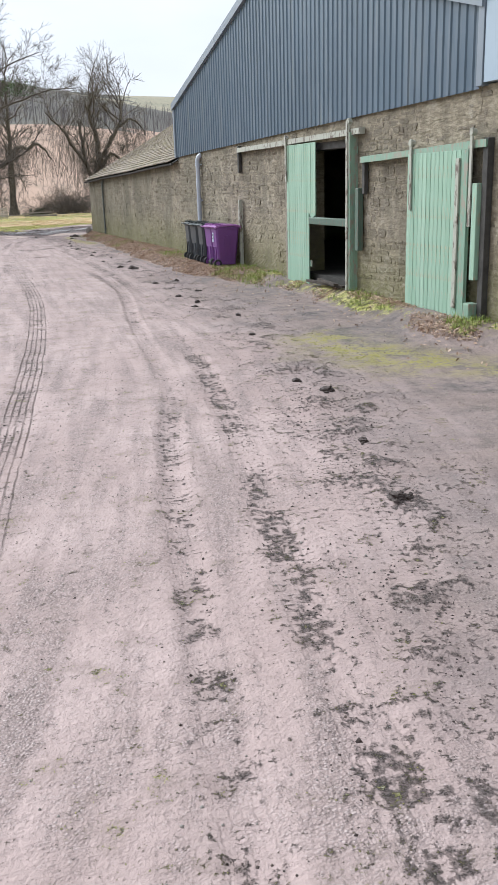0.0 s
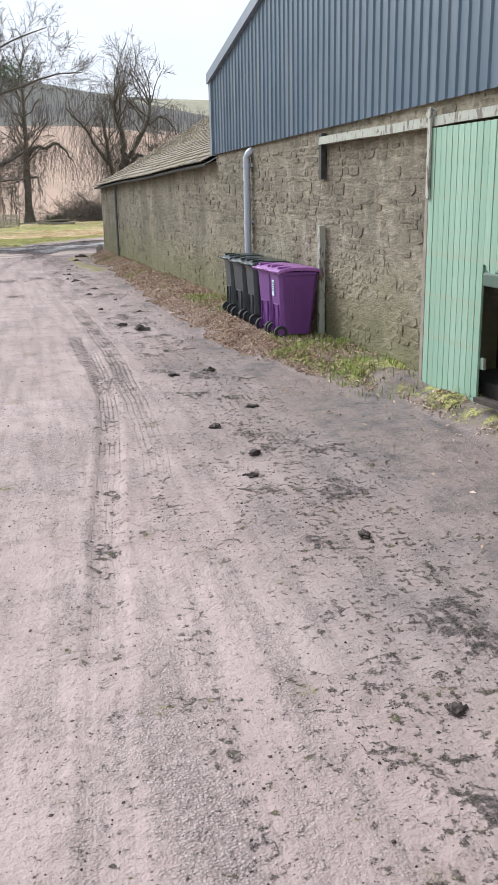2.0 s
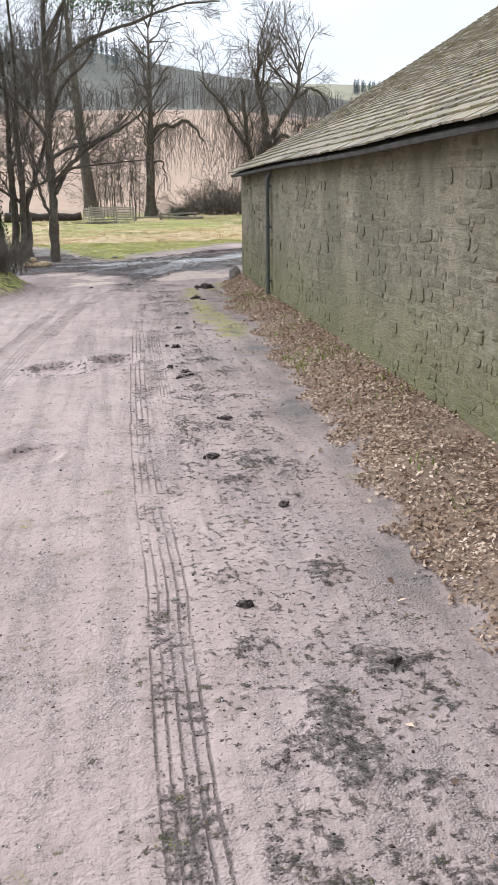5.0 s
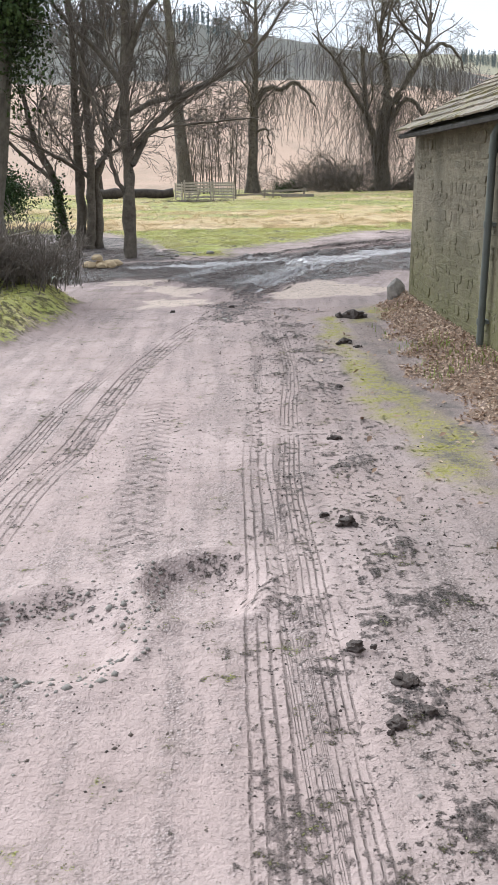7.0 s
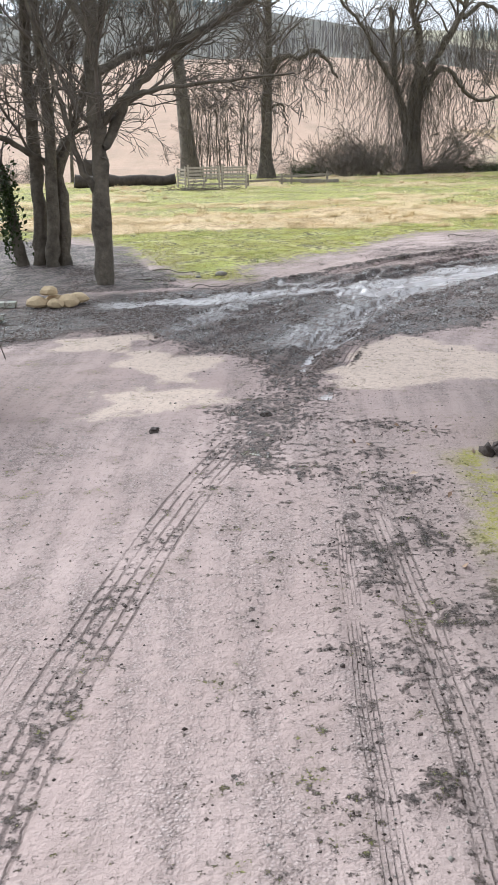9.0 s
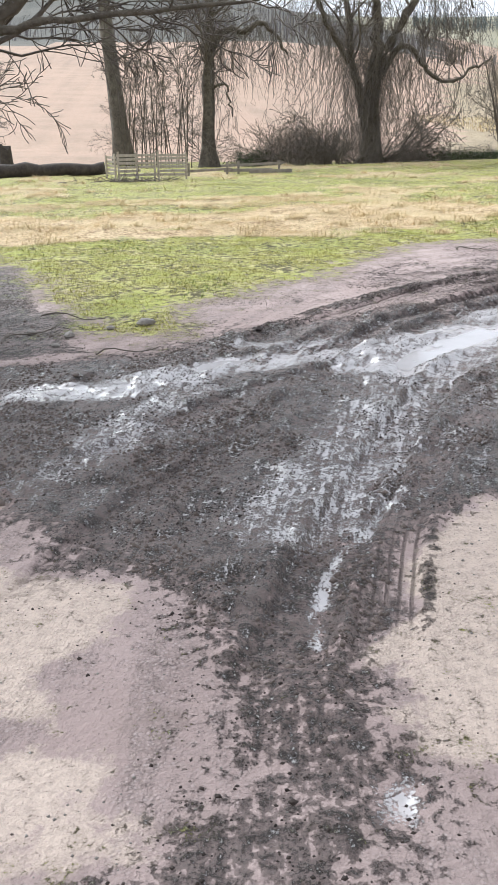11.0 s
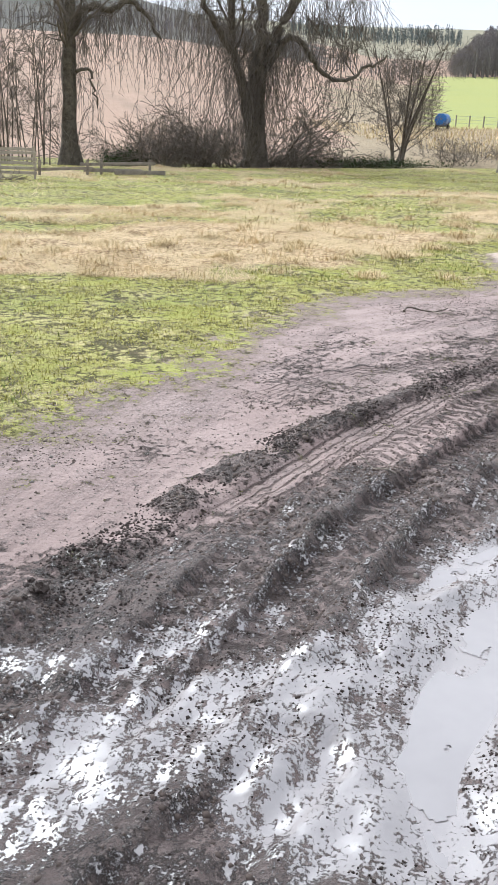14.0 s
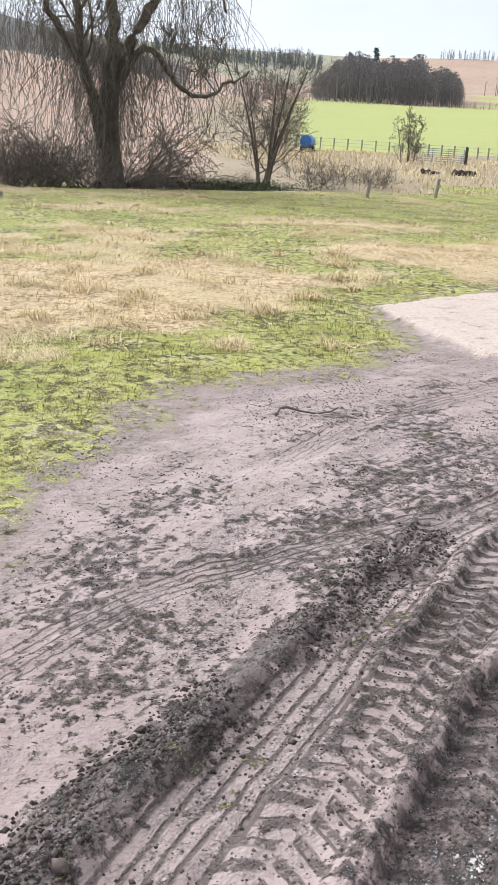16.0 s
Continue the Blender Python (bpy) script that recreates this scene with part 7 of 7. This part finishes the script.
for i, (x, y, s) in enumerate(((1.55, 53.3, 0.17), (1.75, 53.45, 0.15), (1.95, 53.3, 0.18), (1.8, 53.15, 0.13), (2.05, 53.5, 0.16), (1.7, 53.35, 0.14))):
    z0 = ground_at(x, y) + 0.06 + (0.13 if i == 5 else 0)
    ob = tagged(part("sandstone_block", lump(500 + i, s, s * 0.8, s * 0.6, 0.2, 2), M_SANDSTONE), "broken pale sandstone block by the lane", "stone", "sandstone blocks")
    ob.matrix_basis = pose(x, y, z0, 0, 0, 50 * i)
for i, (x, y, s) in enumerate(((4.07, 55.8, 0.1), (3.3, 55.4, 0.07), (3.7, 55.7, 0.05), (2.9, 55.6, 0.06), (3.2, 55.0, 0.05), (6.84, 48.15, 0.17))):
    ob = tagged(part("fieldstone", lump(520 + i, s, s * 0.75, s * (1.4 if i == 5 else 0.55), 0.2, 2), M_GREYSTONE), "grey stone at the edge of the track", "stone", "stones at the track's edge")
    ob.matrix_basis = pose(x, y, ground_at(x, y) + s * 0.25, 0, 0, 80 * i)

CLODS = [(6.0, 47.06, 0.20), (5.6, 45.36, 0.11), (5.72, 45.1, 0.06), (4.69, 28.39, 0.17), (4.5, 28.9, 0.1), (4.36, 24.3, 0.09), (4.88, 24.32, 0.1), (3.43, 12.54, 0.11), (3.3, 13.1, 0.08), (2.45, 9.16, 0.1), (4.72, 39.76, 0.085), (4.6, 39.9, 0.05), (4.52, 38.27, 0.07), (4.7, 38.0, 0.085), (4.75, 37.75, 0.05), (4.6, 37.7, 0.06), (4.6, 34.3, 0.09), (4.4, 18.41, 0.09), (4.8, 22.3, 0.08), (4.1, 20.0, 0.07), (4.3, 20.6, 0.09), (4.2, 21.6, 0.09), (5.0, 33.0, 0.07), (4.9, 35.6, 0.08), (4.45, 31.4, 0.07), (5.1, 30.6, 0.06), (3.9, 16.3, 0.07), (2.9, 10.6, 0.08), (4.9, 41.5, 0.07), (5.2, 43.2, 0.06), (3.4, 47.9, 0.06), (4.3, 48.2, 0.07), (5.2, 55.2, 0.07)]
for i, (x, y, s) in enumerate(CLODS):
    big = s > 0.12
    heap = lump(600 + i, s * 0.62, s * random.uniform(0.4, 0.6), s * 0.34, 0.7, 3)
    for c in range(9 if big else 5):
        bit = lump(700 + 13 * i + c, s * random.uniform(0.14, 0.36), s * random.uniform(0.12, 0.3), s * random.uniform(0.12, 0.26), 0.7, 2)
        bmesh.ops.translate(bit, verts=bit.verts, vec=(random.gauss(0, s * 0.5), random.gauss(0, s * 0.42), -0.05 * s))
        spare = bpy.data.meshes.new("bit")
        bit.to_mesh(spare)
        bit.free()
        heap.from_mesh(spare)
        bpy.data.meshes.remove(spare)
    ob = tagged(part("mud_clod", heap, M_DUNG, soft=60), "heaped lump of dark wet mud on the track" if big else "small dark lump of mud on the track", "mud clod", "mud clods on the track")
    ob.matrix_basis = pose(x, y, ground_at(x, y) + s * 0.12, 0, 0, 37 * i)


def stick(at, yaw, length, r, label, material=M_TWIG, bend=0.1):
    x, y = at
    ob = empty("stick", pose(x, y, ground_at(x, y) + r + 0.012, 0, 0, yaw), label, "stick", "sticks on the ground")
    bm = bmesh.new()
    tube(bm, [(length * (i / 6 - 0.5), bend * math.sin(i * 0.9), 0.02 * math.sin(i * 1.3) + 0.01) for i in range(7)], [r * (1 - 0.09 * i) for i in range(7)], 6)
    part("wood", bm, material, ob)


stick((9.45, 60.35), 62, 0.36, 0.006, "pale crooked stick on the mud", M_PALLET, 0.12)
stick((9.3, 60.5), 10, 0.5, 0.012, "thin dead stick on the mud")
stick((7.1, 56.3), 120, 0.3, 0.005, "thin pale stick in the rut", M_GREY_WOOD, 0.03)
stick((3.9, 54.6), 20, 0.6, 0.008, "dead stick at the grass edge")
stick((2.9, 55.5), 60, 0.9, 0.01, "dead branch at the foot of the yard tree")
stick((3.3, 56.2), -20, 0.8, 0.009, "dead branch at the foot of the yard tree")
stick((4.1, 8.0), 40, 0.3, 0.008, "short pale stick on the track", M_GREY_WOOD, 0.02)
for i, (x, y, yaw, ln) in enumerate(((0.75, 52.2, 88, 1.3), (0.95, 52.0, 86, 1.3), (1.15, 51.8, 84, 1.3), (0.5, 53.3, 2, 1.5))):
    ob = empty("sleeper_board", pose(x, y, ground_at(x, y) + 0.05, 0, 0, yaw), "pale timber board laid beside the lane", "board", "boards beside the lane")
    part("board", boxed(-ln / 2, ln / 2, -0.06, 0.06, -0.04, 0.04, bevel=0.01), M_RAIL, ob)
ob = empty("pale_pole", pose(0.4, 47.6, ground_at(0.4, 47.6) + 0.62, 0, -6, 25), "pale bare pole caught in the shrub", "pole")
bm = bmesh.new()
tube(bm, [(-1.2, 0, 0), (0, 0.04, 0.02), (1.1, 0, 0.1)], [0.025, 0.022, 0.016], 7)
part("wood", bm, M_GREY_WOOD, ob)

# ---- grass, leaves and crumbs ----
M_BLADE = leaf_material("grass_blades", (0.35, 0.345, 0.07), (0.62, 0.55, 0.21), (0.45, 0.425, 0.13), 0.7)
M_LUSH = leaf_material("fresh_grass_blades", (0.17, 0.25, 0.045), (0.34, 0.38, 0.11), (0.22, 0.27, 0.06), 0.6)
M_STRAW = leaf_material("dead_grass_blades", (0.62, 0.48, 0.28), (0.82, 0.68, 0.44), (0.62, 0.50, 0.29), 0.8)
M_LITTER = leaf_material("dead_leaves", (0.24, 0.15, 0.10), (0.72, 0.56, 0.44), (0.34, 0.23, 0.16), 0.75)


def blades(name, label, px, py, h, width, material, seed, lean=0.5, clump=0.0):
    R = np.random.default_rng(seed)
    n = len(px)
    z0 = gz(px, py) - 0.012
    az, ln = R.uniform(0, 2 * np.pi, n), R.uniform(0.1, 1, n) * lean
    if clump:
        az = 4 * np.pi * fbm(px, py, clump, 2, seed) + R.normal(0, 0.7, n)
        ln = R.uniform(0.55, 1, n) * lean
    h = h * R.uniform(0.5, 1.25, n)
    dx, dy = np.cos(az), np.sin(az)
    b = np.stack([px, py, z0], -1)
    sd = np.stack([-dy, dx, 0 * dx], -1) * (width * R.uniform(0.6, 1.3, n))[:, None]
    m = b + np.stack([dx * ln * h * 0.35, dy * ln * h * 0.35, h * (0.62 - 0.13 * np.minimum(ln, 2.0))], -1)
    t = b + np.stack([dx * ln * h * 1.1, dy * ln * h * 1.1, h * (1.0 - 0.4 * np.minimum(ln, 2.0))], -1)
    v = np.stack([b - sd, b + sd, m + sd * 0.7, m - sd * 0.7, t], 1).reshape(-1, 3)
    o = np.arange(n)[:, None] * 5
    f = np.concatenate([o + [[0, 1, 2]], o + [[0, 2, 3]], o + [[3, 2, 4]]])
    ob = new(name, raw_mesh(name, v, f, material))
    return tagged(ob, label, "grass", kind="stuff")


def scatter(n, x0, x1, y0, y1, seed, keep):
    R = np.random.default_rng(seed)
    px, py = R.uniform(x0, x1, n), R.uniform(y0, y1, n)
    ok = keep(px, py, R.uniform(0, 1, n))
    return px[ok], py[ok]


def sample(arr, px, py):
    j, i = np.clip(np.searchsorted(gx, px), 0, len(gx) - 1), np.clip(np.searchsorted(gy, py), 0, len(gy) - 1)
    return arr[i, j]


px, py = scatter(330000, 0, 14, 54.5, 66, 801, lambda x, y, u: (sample(a_grass, x, y) > 0.5) & (sample(a_dry, x, y) < 0.45) & (u < 0.2 + 3.0 * (fbm(x, y, 2.6, 4, 802) - 0.36)))
blades("turf", "short patchy green turf at the track's edge", px, py, 0.045, 0.0045, M_BLADE, 803, 1.9)
px, py = scatter(30000, 2, 14, 55, 65, 805, lambda x, y, u: (sample(a_grass, x, y) > 0.7) & (sample(a_dry, x, y) < 0.45) & (u < 4.0 * (fbm(x, y, 0.8, 4, 806) - 0.52)))
blades("turf", "fresher green tufts in the turf by the track", px, py, 0.07, 0.005, M_LUSH, 807, 1.6)
px, py = scatter(260000, -4, 22, 62.2, 76, 811, lambda x, y, u: (sample(a_dry, x, y) > 0.3) & (u < 0.2 + 1.8 * (fbm(x, y, 0.9, 3, 812) - 0.25)))
blades("dead_grass", "pale matted dead grass across the meadow", px, py, 0.15, 0.0032, M_STRAW, 813, 2.3, 0.8)
px, py = scatter(140000, -10, 32, 66, 91, 821, lambda x, y, u: (sample(a_dry, x, y) < 0.6) & (u < 0.1 + 2.6 * (fbm(x, y, 0.9, 4, 822) - 0.36)))
blades("meadow_grass", "uneven yellow-green meadow grass", px, py, 0.09, 0.010, M_BLADE, 823, 2.2, 0.5)
px, py = scatter(50000, -10, 32, 66, 91, 831, lambda x, y, u: (u < 3.2 * (fbm(x, y, 0.6, 4, 832) - 0.46)))
blades("dead_grass", "tufts of dead grass in the meadow", px, py, 0.14, 0.010, M_STRAW, 833, 2.2, 0.7)
px, py = scatter(30000, 5.8, 7.0, 8, 25, 841, lambda x, y, u: (sample(a_grass, x, y) > 0.45) & (u < 2.2 * (fbm(x, y, 1.3, 4, 842) - 0.36)))
blades("verge_grass", "fresh green grass along the foot of the wall", px, py, 0.13, 0.005, M_LUSH, 843, 1.5)
px, py = scatter(14000, 6.0, 7.0, 22, 47.5, 851, lambda x, y, u: (u < 3.0 * (fbm(x, y, 0.9, 3, 852) - 0.5)) & (x > 6.1))
blades("verge_grass", "green weeds among the leaves by the wall", px, py, 0.11, 0.006, M_LUSH, 853, 0.9)
px, py = scatter(16000, -5, 2.4, 41, 50, 861, lambda x, y, u: (sample(a_grass, x, y) > 0.5) & (u < 0.25 + 1.4 * (fbm(x, y, 1.2, 3, 862) - 0.35)))
blades("bank_grass", "mossy short grass on the lane corner bank", px, py, 0.07, 0.0055, M_BLADE, 863, 0.9)
px, py = scatter(9000, 30, 60, 92, 140, 871, lambda x, y, u: u < 0.9)
blades("rough_grass", "rough tawny grass around the gate and bowser", px, py, 0.4, 0.03, M_STRAW, 873, 1.2)

# tussocks of dead grass that one can tell apart
tus = []
for i, (x, y, s) in enumerate(((8.8, 65.9, 0.4), (9.4, 65.4, 0.35), (8.1, 66.2, 0.34), (7.2, 65.4, 0.3), (10.5, 64.2, 0.32), (11.6, 65.2, 0.4), (9.9, 66.9, 0.33), (6.4, 65.8, 0.3), (5.6, 64.6, 0.28), (12.8, 66.6, 0.36), (13.6, 68.2, 0.35), (7.9, 64.3, 0.26))):
    R = np.random.default_rng(880 + i)
    ob = blades("tussock", "rounded tussock of dead grass in the meadow", x + R.normal(0, s * 0.35, 260), y + R.normal(0, s * 0.3, 260), s * 0.45, 0.005, M_STRAW, 890 + i, 2.4)
    ob["kind"] = "thing"
    ob["category"] = "grass tussock"
    ob["group"] = "tussocks in the meadow"


R = np.random.default_rng(899)
cxs, cys = R.uniform(-8, 26, 420), 62.5 + 26 * R.uniform(0, 1, 420) ** 1.5
ok = (sample(a_grass, cxs, cys) > 0.6) & ((sample(a_dry, cxs, cys) > 0.3) | (R.uniform(0, 1, 420) < 0.3))
size = R.uniform(0.1, 0.26, ok.sum())
px, py = (np.repeat(c[ok], 90) + np.repeat(size, 90) * R.normal(0, 0.6, 90 * ok.sum()) for c in (cxs, cys))
blades("tussocks", "small tussocks of dead grass all over the meadow", px, py, 0.15, 0.006, M_STRAW, 898, 2.4)


def flakes(name, label, px, py, size, material, seed, category, flat=0.5):
    R = np.random.default_rng(seed)
    n = len(px)
    c = np.stack([px, py, gz(px, py) + R.uniform(0.004, 0.03, n)], -1)
    a = np.stack([R.normal(0, 1, n), R.normal(0, 1, n), R.normal(0, flat, n)], -1)
    a /= np.linalg.norm(a, axis=1, keepdims=True)
    b = np.cross(a, np.stack([R.normal(0, flat, n), R.normal(0, flat, n), np.ones(n)], -1))
    b /= np.linalg.norm(b, axis=1, keepdims=True)
    s = (size * R.uniform(0.5, 1.3, n))[:, None]
    up = np.array([[0, 0, 1.0]]) * s * 0.25
    v = np.stack([c - a * s, c + b * s * 0.55 + up, c + a * s, c - b * s * 0.55 + up], 1).reshape(-1, 3)
    o = np.arange(n)[:, None] * 4
    f = np.concatenate([o + [[0, 1, 2]], o + [[0, 2, 3]]])
    return tagged(new(name, raw_mesh(name, v, f, material)), label, category, kind="stuff")


px, py = scatter(120000, 5.3, 7.0, 11, 48.4, 901, lambda x, y, u: (sample(a_leaf, x, y) > 0.3) & (u < 0.35 + 1.6 * (fbm(x, y, 1.0, 3, 902) - 0.3)))
flakes("leaf_litter", "brown dead leaves drifted along the wall", px, py, 0.021, M_LITTER, 903, "leaves")
px, py = scatter(2600, 4.6, 6.9, 12, 48, 905, lambda x, y, u: u < 0.5 * sstep(x, 4.6, 6.4))
flakes("leaf_litter", "stray dead leaves on the tarmac edge", px, py, 0.03, M_LITTER, 907, "leaves")


def crumbs(name, label, px, py, size, material, seed):
    """Mud crumbs and grit: small eight-sided grains."""
    R = np.random.default_rng(seed)
    n = len(px)
    c = np.stack([px, py, gz(px, py)], -1)
    s = size * R.lognormal(0, 0.36, n)
    off = np.array([(1, 0, 0), (0, 1, 0), (-1, 0, 0), (0, -1, 0), (0, 0, 0.8), (0, 0, -0.5)])
    yaw = R.uniform(0, 2 * np.pi, n)
    o = off[None] * (s[:, None] * R.uniform(0.6, 1.3, (n, 6)))[:, :, None]
    v = np.stack([o[..., 0] * np.cos(yaw)[:, None] - o[..., 1] * np.sin(yaw)[:, None], o[..., 0] * np.sin(yaw)[:, None] + o[..., 1] * np.cos(yaw)[:, None], o[..., 2]], -1) + c[:, None]
    tri = np.array([(0, 1, 4), (1, 2, 4), (2, 3, 4), (3, 0, 4), (1, 0, 5), (2, 1, 5), (3, 2, 5), (0, 3, 5)])
    f = (np.arange(n)[:, None, None] * 6 + tri[None]).reshape(-1, 3)
    return tagged(new(name, raw_mesh(name, v.reshape(-1, 3), f, material)), label, "mud", kind="stuff")


def crumb_keep(x, y, u):
    m = sample(a_mud_shade, x, y)
    return (sample(a_grass, x, y) < 0.4) & (sample(a_wet, x, y) < 0.85) & (u < 0.004 + 0.7 * m * sstep(fbm(x, y, 2.6, 4, 910), 0.46, 0.62))


px, py = scatter(380000, -1, 8, 5, 49, 911, crumb_keep)
crumbs("mud_crumbs", "dark crumbs of churned mud", px, py, 0.006, M_DUNG, 912)
px, py = scatter(260000, 2, 10, 49, 60, 913, lambda x, y, u: crumb_keep(x, y, u * 1.3))
crumbs("mud_crumbs", "dark crumbs of churned mud in the turning yard", px, py, 0.0048, M_DUNG, 914)
px, py = scatter(70000, 5.2, 9.5, 54.6, 59, 915, lambda x, y, u: u < 1.1 * (1 - sstep(np.abs(across(x, y, spline(BERM, 6))[0]), 0.03, 0.22)) * sstep(fbm(x, y, 3.0, 3, 916), 0.38, 0.6))
px2, py2 = scatter(120000, 1.5, 10, 49, 57.5, 918, lambda x, y, u: (sample(a_mud_shade, x, y) > 0.45) & (sample(a_wet, x, y) < 0.6) & (sample(a_grass, x, y) < 0.3) & (u < 0.06 + 0.6 * sstep(fbm(x, y, 2.2, 4, 919), 0.45, 0.65)))
crumbs("mud_crumbs", "coarse crumbs of mud thrown up by tyres", px2, py2, 0.0095, M_CRUMB, 920)
crumbs("mud_crumbs", "ridge of crumbled mud beside the tyre ruts", px, py, 0.0075, M_DUNG, 917)
px, py = scatter(60000, 4.5, 12, 55, 62.2, 941, lambda x, y, u: (sample(a_grass, x, y) < 0.5) & (u < 0.05 + 0.9 * sstep(fbm(x, y, 1.3, 4, 942), 0.52, 0.68)))
crumbs("mud_crumbs", "brown crumbs of dried mud on the bend", px, py, 0.0055, M_CRUMB, 943)
px, py = scatter(40000, -1.5, 6.2, 4, 49, 945, lambda x, y, u: (sample(a_grass, x, y) < 0.4) & (u < 0.04 + 0.9 * sstep(fbm(x, y, 0.9, 4, 946), 0.54, 0.7)))
crumbs("mud_crumbs", "brown crumbs of dried mud on the track", px, py, 0.0055, M_CRUMB, 947)
px, py = scatter(5000, 1.2, 3.6, 34.6, 39.5, 931, lambda x, y, u: (u < 0.9 * np.exp(-((np.hypot(x - 3.82, y - 38.95) - 0.33) / 0.1) ** 2)) | (u < 0.9 * np.exp(-((np.hypot(x - 3.08, y - 38.5) - 0.42) / 0.1) ** 2)))
crumbs("loose_grit", "pebbles round the potholes of the track", px, py, 0.013, M_GREYSTONE, 932)
px, py = scatter(90000, -1.5, 10, 5, 61, 921, lambda x, y, u: (sample(a_grass, x, y) < 0.4) & (sample(a_leaf, x, y) < 0.5) & (sample(a_wet, x, y) < 0.7) & (u < 0.1 + 0.5 * sstep(fbm(x, y, 0.8, 3, 922), 0.45, 0.7)))
crumbs("loose_grit", "pale grit and small stones on the track", px, py, 0.006, M_GREYSTONE, 923)

# ---- single stones and slates nearest to the track ----
for y, z0, w, h, proud in near_stones:
    bm = bmesh.new()
    stone_bm(bm, 0, 0, w, h, proud, rng)
    ob = part("stone", bm, M_RUBBLE, stone_wall)
    ob.location = (0, y, z0)
for u, y, w, length in near_slates:
    bm = bmesh.new()
    slate_bm(bm, u, y, w, length, rng)
    part("slate", bm, M_SLATE, low_roof)
